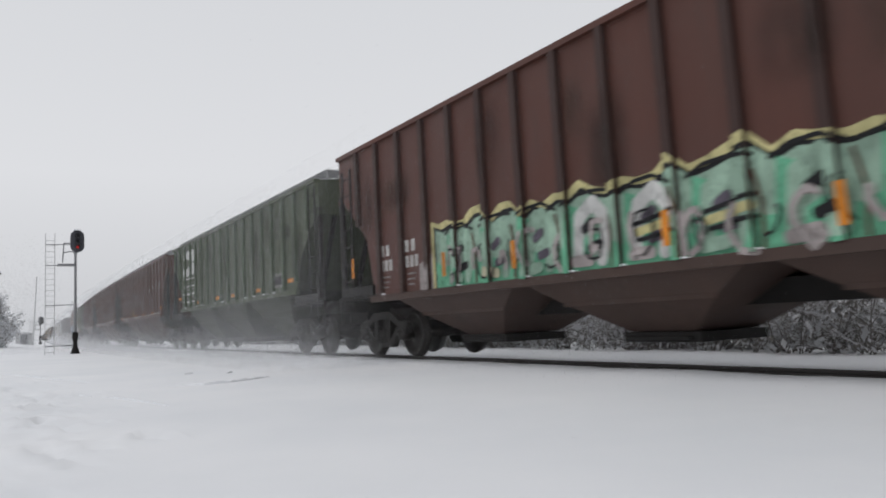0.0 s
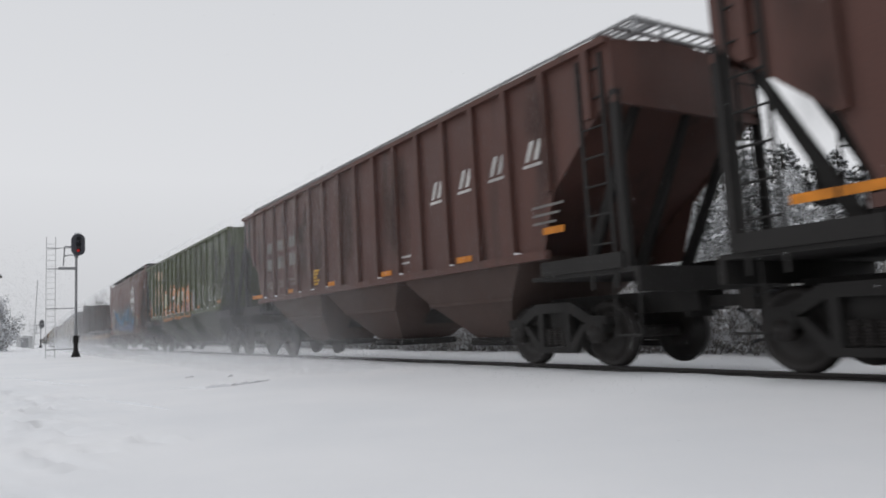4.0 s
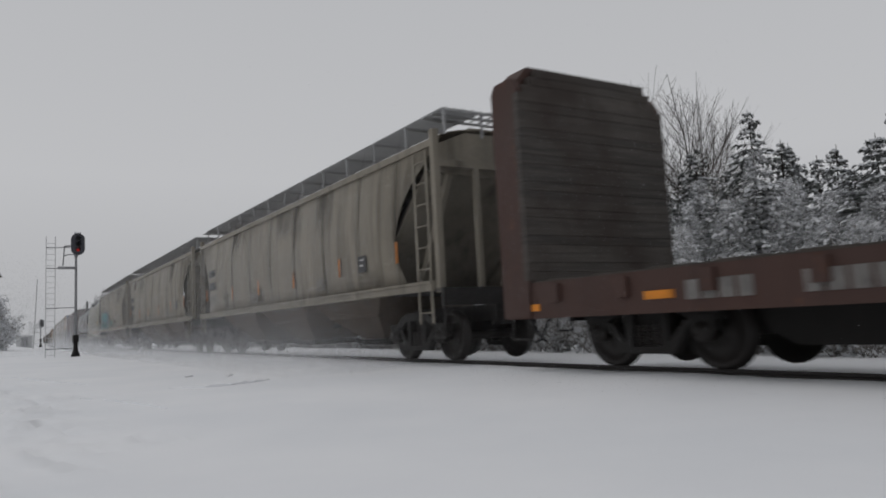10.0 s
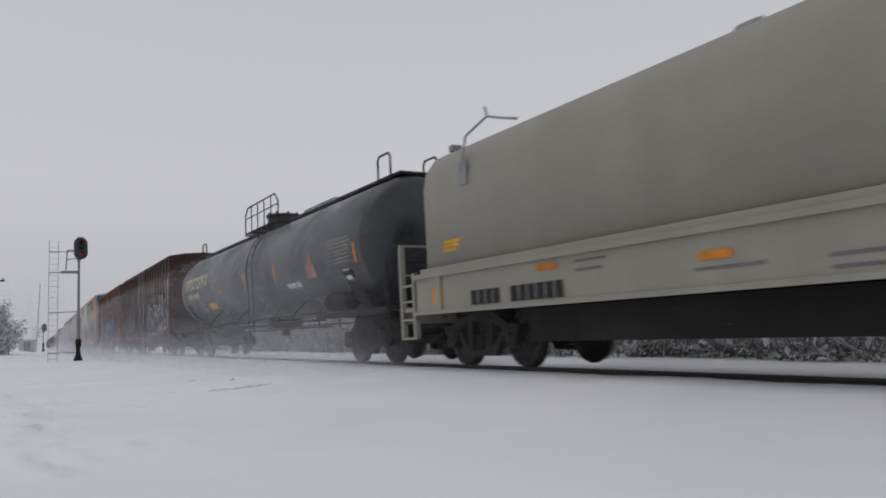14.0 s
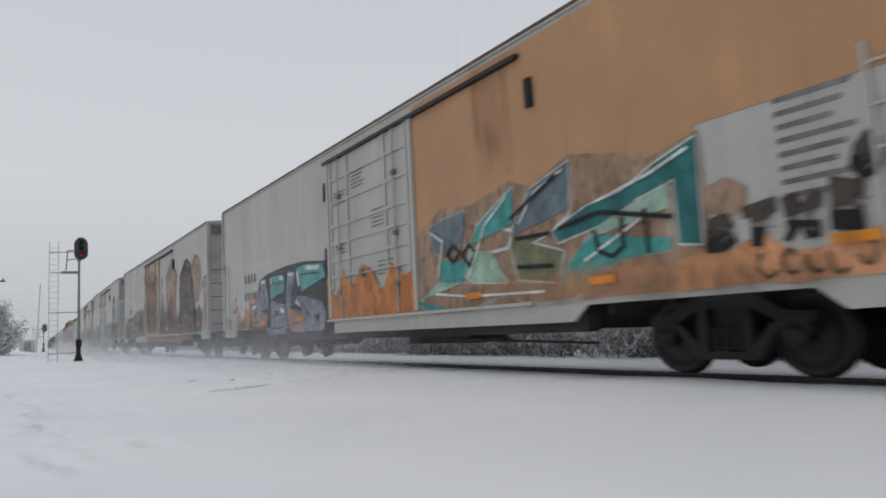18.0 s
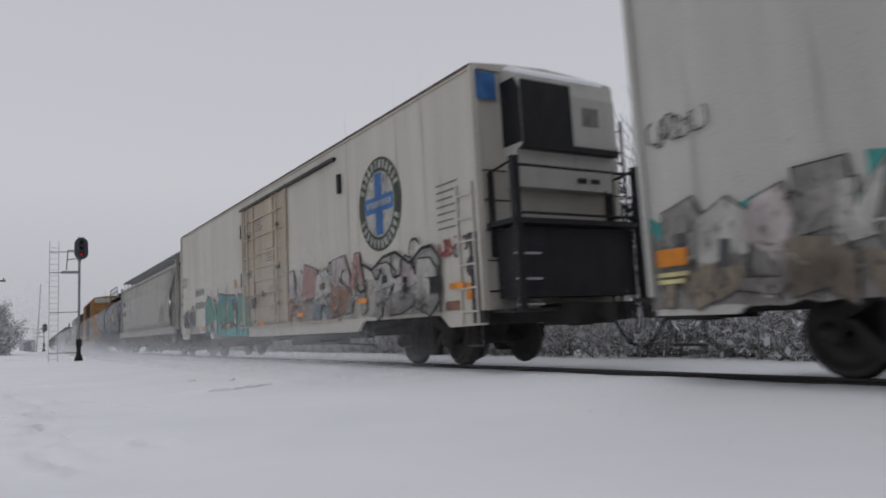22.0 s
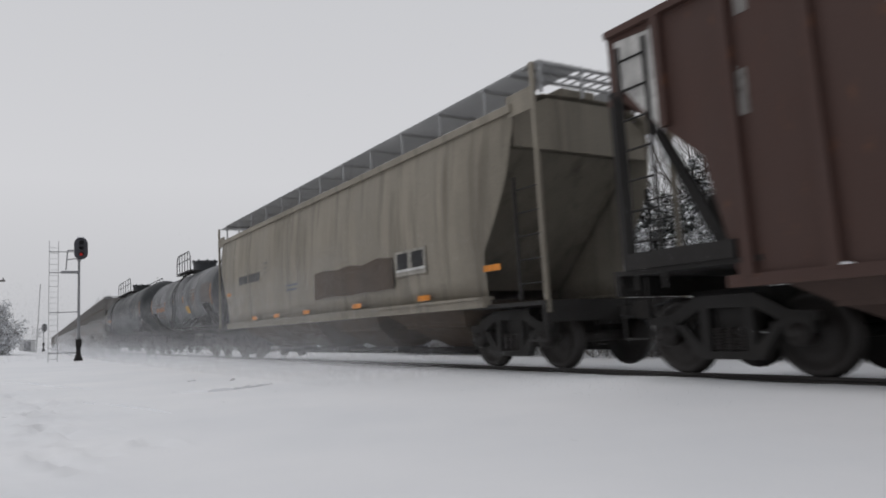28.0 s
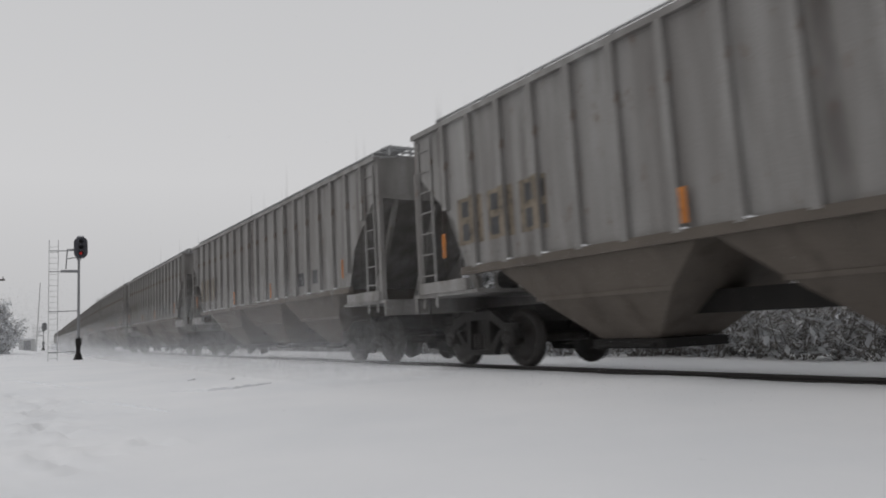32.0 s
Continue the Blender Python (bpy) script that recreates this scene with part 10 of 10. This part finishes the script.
for pts, holes in (
        ([(-7.2, .96), (-7.18, 2.02), (-6.85, 2.24), (-6.45, 2.16), (-6.0, 1.56), (-5.98, 2.05), (-5.74, 2.06), (-5.4, .8), (-5.8, .76), (-6.42, 1.36), (-6.4, .96)], ()),
        ([(-5.25, 2.22), (-4.28, 2.14), (-4.3, 1.84), (-4.95, 1.8), (-4.95, 1.64), (-4.35, 1.56), (-4.7, 1.4), (-4.4, 1.2), (-4.4, .75), (-5.2, .8), (-5.55, 1.32), (-5.3, 1.62)], ([(-5.0, 1.32), (-4.55, 1.16), (-4.5, .98), (-4.9, 1.06)],)),
        ([(-4.12, 2.12), (-3.15, 2.05), (-3.25, 1.72), (-3.9, 1.76), (-3.9, 1.6), (-3.3, 1.4), (-3.5, 1.18), (-3.0, 1.04), (-2.96, .75), (-4.25, .75), (-4.3, 1.3), (-4.05, 1.6)], ([(-3.8, 1.3), (-3.5, 1.16), (-3.4, 1.0), (-3.8, 1.04)], [(-3.55, 2.0), (-3.1, 1.96), (-2.95, 1.55), (-3.4, 1.6)])),
        ([(-2.82, 2.06), (-2.4, 2.04), (-1.95, 1.4), (-2.08, 2.0), (-1.76, 2.0), (-1.76, .75), (-2.0, .75), (-2.38, 1.42), (-2.3, .75), (-2.9, .75)], ([(-2.4, 1.3), (-2.1, .9), (-2.3, .85)],))):
    tagletter(car_u, pts, GREENS, Y - .008, "ink", .13, holes)
    lay(car_u, "graffiti_shine", strokes(BM(), [[(pts[0][0] + .16, pts[0][1] + (-.14 if pts[0][1] > 1.5 else .2)), (pts[1][0] + (-.2 if pts[0][1] > 1.5 else .16), pts[1][1] - .16)]], .06, Y - .03), "deepblue")
lay(car_u, "graffiti_letter", blob(BM(), [(-1.9, .95), (-1.15, .98), (-1.5, 1.4), (-1.65, 1.98), (-1.9, 1.98)], -1.592), "seagreen")
scrawl(car_u, -10.9, 1.15, .95, .85, 4, "ink", .12, 39, Y)
scrawl(car_u, -9.95, 1.2, .95, .85, 4, "darkgrey", .12, 40, Y)
ragged(car_u, -10.9, -9.0, 1.15, 1.9, "midgrey", 39, 8, Y, off=.002, rough=.4)
for z in (3.08, 2.86):
    scrawl(car_u, -11.2, z, 1.1, .2, 6, "darkgrey", .03, int(z * 20), Y)
for z in (2.55, 2.2, 1.7):
    lines(car_u, "stencil_mark", -11.3, z, .35, 2, .06, Y, "darkgrey", .025)
for x, z, r in ((-3.0, 2.25, .22), (-2.42, 2.35, .17), (-4.2, 2.35, .12), (-5.4, 2.3, .13), (-6.3, 2.3, .15), (-.95, 2.2, .16), (-.4, 1.75, .16)):
    ring = [(x + r * .8 * math.cos(k * .7), z + r * math.sin(k * .7)) for k in range(10)]
    lay(car_u, "graffiti_scrawl", strokes(BM(), [ring], .05, Y - .01 if x < -1.9 else -1.60), "rosespray")
plate(car_u, "data_panel", -3.3, -3.0, 2.33, 2.6, Y, "orangespray")
plate(car_u, "data_panel", -1.2, -.72, 1.55, 1.86, -1.60, "ink")
reflectors(car_u, [(-7.3, 1.09), (-3.9, 1.1), (-.27, 1.07), (3.0, 1.2), (6.8, 1.35), (10.6, 1.4)], "orange", False, Y - .05)
for car in (car_q, car_s, car_t, car_u):
    rng = random.Random(car.name)
    for x0, x1 in ((-11.0, -7.2), (7.0, 10.8)):
        stain(car, x0, x1, .74, 1.3, "grime", -1.600)
    for k in range(4):
        x, w = rng.uniform(-11, 11), rng.uniform(.04, .10)
        stain(car, x - w, x + w, 1.4, 6.2, "faintrun", -1.5365)
# grey hopper
Y = -1.575
rng = random.Random(8)
for car, n in ((car_v, 4), (car_z, 7)):
    for k in range(n):
        x, w = rng.uniform(-8.4, 8.4), rng.uniform(.1, .3)
        stain(car, x - w, x + w, 1.2, 4.9, "faintrun", bow=(1.15, 4.02))
scrawl(car_v, 5.5, 1.6, 1.7, .8, 5, "darkgrey", .06, 44, Y)
for z in (2.95, 2.35):
    bars(car_v, "car_marking", -7.7, z, 4 if z > 2.5 else 6, .2 if z > 2.5 else .17, .28, Y, "darkgrey", .2)
reflectors(car_v, [(-7.3, 1.42), (-4.4, 1.44), (-1.4, 1.5), (1.6, 1.5), (4.6, 1.5), (7.6, 1.5)], "rustspray", False, Y)
lines(car_v, "stencil_mark", -7.4, 1.9, .9, 3, .14, Y, "midgrey")
lines(car_v, "stencil_mark", -3.0, 1.55, 1.4, 2, .1, Y, "midgrey")
lines(car_v, "stencil_mark", -6.0, 2.95, .3, 3, .14, Y, "midgrey")
# yellow box car
Y = side_y(car_x)
lay(car_x, "name_panel", blob(BM(), [(5.95, 3.62), (8.4, 3.62), (8.4, 4.22), (5.95, 4.22)], Y - .004), "ink", "black and white company panel")
for a, b in ((6.05, 6.72), (6.86, 7.46), (7.6, 8.3)):
    part("panel_block", blob(BM(), [(a + .12, 3.74), (b - .22, 3.74), (b, 4.1), (a, 4.1)], Y - .009), "chalk", car_x)
for z, n in ((3.24, 14), (2.9, 7), (2.6, 7)):
    bars(car_x, "stencil_mark", 6.1 + (14 - n) * .08, z, n, .11, .17, Y - .002, "umber", .35)
for k in range(5):
    lines(car_x, "stencil_mark", 8.6, 2.6 - k * .14, .7, 1, .1, Y - .002, "umber", .04)
ragged(car_x, 2.3, 7.4, 1.06, 2.3, "umber", 45, 16, Y, off=.003, rough=.16)
tagword(car_x, 2.3, 1.06, 4.7, 1.18, "MESEN", (("umber", "darkumber"), ("rustdust", "umber"), ("umber", "darkumber")), "chalk", .085, .10, .05, None, ("chalk", "umber", "palespray", "chalk", "darkumber"), 45, Y - .002, .05, 1.05)
ragged(car_x, 8.75, 9.4, 2.75, 3.6, "violetgrey", 61, 7, Y, rough=.7)
scrawl(car_x, 8.7, 2.9, .7, .6, 5, "brownmist", .05, 62, Y)
for x0, x1, z0, z1 in ((7.6, 9.4, 1.0, 2.9), (8.4, 9.4, 1.2, 2.6), (7.3, 8.6, .9, 1.9)):
    stain(car_x, x0, x1, z0, z1, "ruststain")
ragged(car_x, 7.4, 8.3, 1.5, 2.0, "rustdust", 63, 6, Y, rough=.6)
scrawl(car_x, 7.6, 1.1, 1.5, .5, 4, "umber", .06, 46, Y)
plate(car_x, "data_panel", 6.8, 7.3, 1.22, 1.62, Y - .07, "chalk")
plate(car_x, "data_panel", 6.86, 7.24, 1.27, 1.57, Y - .076, "ink")
stain(car_x, -8.6, -5.6, 1.0, 2.4, "greymist")
tagword(car_x, -7.2, 1.05, 4.2, 1.15, "MEANS", (("lilacgrey", "palespray"), ("skyblue", "lilacgrey")), "slatespray", .06, .1, 0, None, ("palespray", "skyblue", "slatespray"), 47, Y)
for ang, m in ((50, "signblue"), (130, "darkgrey"), (20, "redspray"), (160, "redspray")):
    c, d = .62 * math.cos(radians(ang)), .62 * math.sin(radians(ang))
    lay(car_x, "emblem", strokes(BM(), [[(-7.15 - c, 3.87 - d), (-7.15 + c, 3.87 + d)]], .13, Y - .004 - ang * .00003), m)
lines(car_x, "stencil_mark", -7.5, 2.9, .9, 2, .4, Y - .002, "umber", .18)
for x, z, w, n in ((-1.93, 4.5, .95, 5), (.56, 4.45, .95, 5), (1.34, 3.28, .72, 3), (-.27, 3.36, .28, 4), (.08, 3.3, .26, 3), (.7, 2.46, .25, 5), (1.05, 2.4, .14, 1), (1.82, 2.4, .36, 4), (1.37, 1.8, .48, 3), (-1.31, 2.82, .3, 2), (-.8, 2.7, .28, 2), (0, 2.3, .3, 3), (1.5, 1.4, .4, 3), (-2.2, 1.5, .5, 2), (-1.0, 1.3, .4, 2)):
    lines(car_x, "door_label", x, z, w, n, .12, -1.548, "stencil", .05)
for k, x in enumerate((4.94, -6.6)):
    plate(car_x, "door_stop", x - .1, x + .1, 4.45, 4.7, Y - .07, "umber")
# maroon hopper with white corners
Y = side_y(car_y)
for s in (-1, 1):
    lay(car_y, "white_patch", blob(BM(), [(s * 6.9, 4.25), (s * 6.9, 3.7), (s * 6.2, 2.9), (s * 6.2, 4.2)], Y - .004), "stencil", "white painted corner patch")
for x, z in ((-5.2, 2.8), (-5.1, 3.9), (-3.2, 1.5), (.5, 1.9), (2.8, 1.8), (4.5, 1.6), (5.4, 2.3)):
    plate(car_y, "white_patch", x, x + .16, z, z + .5, Y - .003, "ghost")
# tan hopper with orange reflectors
Y = -1.575
bars(car_z, "car_marking", -6.21, 2.36, 4, .17, .25, Y, "darkgrey", .4)
bars(car_z, "car_marking", -5.12, 2.36, 5, .16, .25, Y, "darkgrey", .4)
lines(car_z, "stencil_mark", -6.9, 1.95, .4, 2, .14, Y, "lightpatch")
lines(car_z, "stencil_mark", -6.3, 1.95, .7, 2, .14, Y, "lightpatch")
reflectors(car_z, [(-7.4, 2.12), (-4.55, 1.25), (-2.5, 1.25), (-.2, 1.25), (2.85, 1.25), (5.8, 1.25), (8.0, 1.6)], "orange", False, Y - .01)
ragged(car_z, .4, 4.6, 1.5, 2.2, "grimetan", 48, 6, Y, rough=.15, name="rust_field")
plate(car_z, "data_panel", 4.7, 5.9, 1.72, 2.2, Y, "lightpatch")
for x in (4.8, 5.4):
    plate(car_z, "data_panel", x, x + .42, 1.85, 2.15, Y - .006, "ink")
lines(car_z, "stencil_mark", 4.75, 1.8, 1.1, 1, .1, Y - .006, "chalk", .04)
lines(car_z, "stencil_mark", -1.7, 2.0, .9, 2, .12, Y, "signdark")
lines(car_z, "stencil_mark", -3.6, 2.8, .3, 3, .14, Y, "midgrey")

# worn patches and chalk marks on the bulkhead car's side post
for x, z, w, h, m in ((9.86, 2.55, .28, .26, "rustdust"), (10.15, 1.52, .14, .5, "pinkmist"), (9.95, 2.95, .16, .08, "ghost"), (9.8, 1.9, .1, .08, "pinkmist"), (9.75, 3.3, .2, .14, "darkumber"), (10.0, 1.2, .3, .1, "rustdust")):
    ragged(car_i, x, x + w, z, z + h, m, int(z * 30), 6, -1.545, off=.003, rough=.9, name="paint_wear")
# the grey hoppers: dark windows, orange strips, patches with plain markings
Y = side_y(car_cc)
rng = random.Random(12)
for k in range(14):
    x, w = rng.uniform(-8, 8), rng.uniform(.06, .2)
    stain(car_cc, x - w, x + w, rng.uniform(.6, 1.6), rng.uniform(4.6, 5.6), rng.choice(("grime", "faintrun")))
for x in (3.85, 4.85):
    plate(car_cc, "data_panel", x - .2, x + .2, 1.92, 2.25, Y - .003, "darkgrey")
reflectors(car_cc, [(6.75, 2.1), (-7.45, 2.1), (-2.2, 1.95), (1.6, 1.95)], "rustspray", True, Y - .09)
for x0, x1 in ((-7.1, -6.35), (-6.2, -5.5), (-5.35, -4.7)):
    lay(car_cc, "bare_patch", blob(BM(), [(x0, 2.05), (x1, 2.05), (x1, 2.85), (x0, 2.85)], Y - .003), "tanspray")
for k, x in enumerate((-6.95, -6.1, -5.2)):
    bars(car_cc, "car_marking", x, 2.52, 2, .2, .26, Y - .008, "darkgrey", .3)
    bars(car_cc, "car_marking", x, 2.12, 2, .2, .28, Y - .008, "darkgrey", .3)
    lines(car_cc, "stencil_mark", x, 1.92, .45, 2, .1, Y - .004, "ghost")
lines(car_cc, "stencil_mark", .9, 2.0, .6, 3, .1, Y - .004, "ghost")
tail = -561.4
for k in range(15):
    TRAIN.append((copy_thing(car_cc, pose(0, 0, 0)), tail - 8.5))
    tail -= 18.6
WHEELSETS = [o for o in bpy.data.objects if o.name.split(".")[0] == "wheelset" and o.parent not in TRUCK_PARTS]
for o in [*TRUCK.children_recursive, TRUCK]:
    bpy.data.objects.remove(o)


# ---- falling and blown snow ----
SNOWFALL = []


def flakes(name, count, spot, size, seed, label, drift):
    """A cloud of single snow flakes, each a small three-cornered scale turned at random."""
    rng = np.random.default_rng(seed)
    c = spot(rng, count)
    a = rng.normal(size=(count, 3))
    b = rng.normal(size=(count, 3))
    a /= np.linalg.norm(a, axis=1)[:, None]
    b -= a * np.sum(a * b, axis=1)[:, None]
    b /= np.linalg.norm(b, axis=1)[:, None]
    r = (size(c) * rng.uniform(0.7, 1.25, count))[:, None]
    v = np.stack([c + a * r, c - a * r * 0.5 + b * r * 0.87, c - a * r * 0.5 - b * r * 0.87], 1).reshape(-1, 3)
    me = bpy.data.meshes.new(name)
    me.vertices.add(count * 3)
    me.vertices.foreach_set("co", v.astype(np.float32).ravel())
    me.loops.add(count * 3)
    me.loops.foreach_set("vertex_index", np.arange(count * 3, dtype=np.int32))
    me.polygons.add(count)
    me.polygons.foreach_set("loop_start", np.arange(count, dtype=np.int32) * 3)
    me.update(calc_edges=True)
    me.materials.append(M["flake"])
    ob = tagged(new(name, me), label, "snowfall", kind="stuff")
    SNOWFALL.append((ob, drift))
    return ob


def along(rng, n, x0, x1, y0, y1, z0, z1):
    """Spots between x0 and x1, thinning out with the square of the way down the line."""
    x = 1 / rng.uniform(1 / x0, 1 / x1, n)
    return np.column_stack([x, rng.uniform(y0, y1, n), rng.uniform(z0, z1, n)])


def beside_train(rng, n):
    c = along(rng, n, -13, -190, 5.0, 6.5, -0.1, 4.5)
    swing = np.array([bend(x)[0] for x in c[:, 0]])
    c[:, 1] += swing
    c[:, 2] = -0.1 + rng.random(n) * (0.79 + c[:, 1] * 4.25 / (6.72 + swing))
    return c


def powder(rng, n):
    c = along(rng, n, -13, -190, 4.2, 6.5, 0, 1)
    c[:, 1] += [bend(x)[0] for x in c[:, 0]]
    c[:, 2] = -0.12 + rng.exponential(0.40, n)
    return c


def tree_haze(rng, n):
    """Flakes added as haze round and before the crowns, along the sight lines."""
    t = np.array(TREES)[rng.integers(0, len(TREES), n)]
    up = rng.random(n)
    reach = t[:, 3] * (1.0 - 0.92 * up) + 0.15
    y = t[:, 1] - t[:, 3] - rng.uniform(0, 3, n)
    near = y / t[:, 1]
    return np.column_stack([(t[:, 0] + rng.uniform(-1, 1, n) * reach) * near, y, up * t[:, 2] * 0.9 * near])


def in_the_open(rng, n):
    return rng.uniform((-290, 2.2, -0.1), (6, 6.4, 5.5), (n, 3))


def over_the_field(rng, n):
    c = along(rng, n, -48, -110, -9, 4.0, 0, 1)
    c[:, 2] = -0.1 + rng.random(n) ** 1.4 * 7.0
    return c


# flakes added as a veil that lifts the train's dark tones
def close_by(rng, n):
    c = rng.uniform((0, 5.5, 0), (1, 6.45, 1), (n, 3))
    c[:, 0] = -4 - 21 * np.sqrt(c[:, 0])
    c[:, 2] = -0.1 + c[:, 2] * (0.57 * c[:, 1] + 0.7)
    return c


flakes("falling_snow", 210000, beside_train, lambda c: -0.00046 * c[:, 0], 1, "fine snow falling beside the train", (0, 0, -2.2))
flakes("blown_snow", 340000, tree_haze, lambda c: 0.036 + 0 * c[:, 0], 3, "fine snow added as haze before the conifers", (0, 0, -2.2))
flakes("falling_snow", 300000, close_by, lambda c: 0.0048 + 0 * c[:, 0], 6, "fine powder snow added as a haze veil close beside the train", (0, 0, -2.2))
flakes("blown_snow", 300000, powder, lambda c: -0.00046 * c[:, 0], 4, "powder snow whirled up beside the wheels", (3, 0, 0))
flakes("falling_snow", 70000, over_the_field, lambda c: -0.00046 * c[:, 0], 8, "fine snow falling over the open ground", (0, 0, -2.2))
flakes("drifting_snow", 6000, in_the_open, lambda c: 0.009 + 0 * c[:, 0], 5, "single flakes driven along by the train", (240, 0, 0))


def on_track(x):
    swing, slope = bend(x)
    return pose(x, TRACK_Y + swing, 0, 0, 0, -math.degrees(slope))


def motions():
    ticks = [0, 1 / FPS, *range(1, 32), 32 - 1 / FPS, 32]
    for car, x0 in TRAIN:
        walk(car, [(t, on_track(x0 + travel(t))) for t in ticks])
    for cloud, (dx, dy, dz) in SNOWFALL:
        walk(cloud, [(0, pose(0, 0, 0)), (32, pose(dx, dy, dz))])
    # wheels roll without slipping; wheels at one place on their trucks share one set of keys
    done = {}
    for w in WHEELSETS:
        x = round(w.location.x, 2)
        if x not in done:
            walk(w, [(k / FPS, pose(x, 0, 0.457, 0, math.degrees(travel(k / FPS) / 0.457), 0)) for k in range(32 * FPS + 1)])
            done[x] = w.animation_data
        else:
            w.rotation_mode = "QUATERNION"
            keys = w.animation_data_create()
            keys.action = done[x].action
            keys.action_slot = done[x].action_slot


motions()
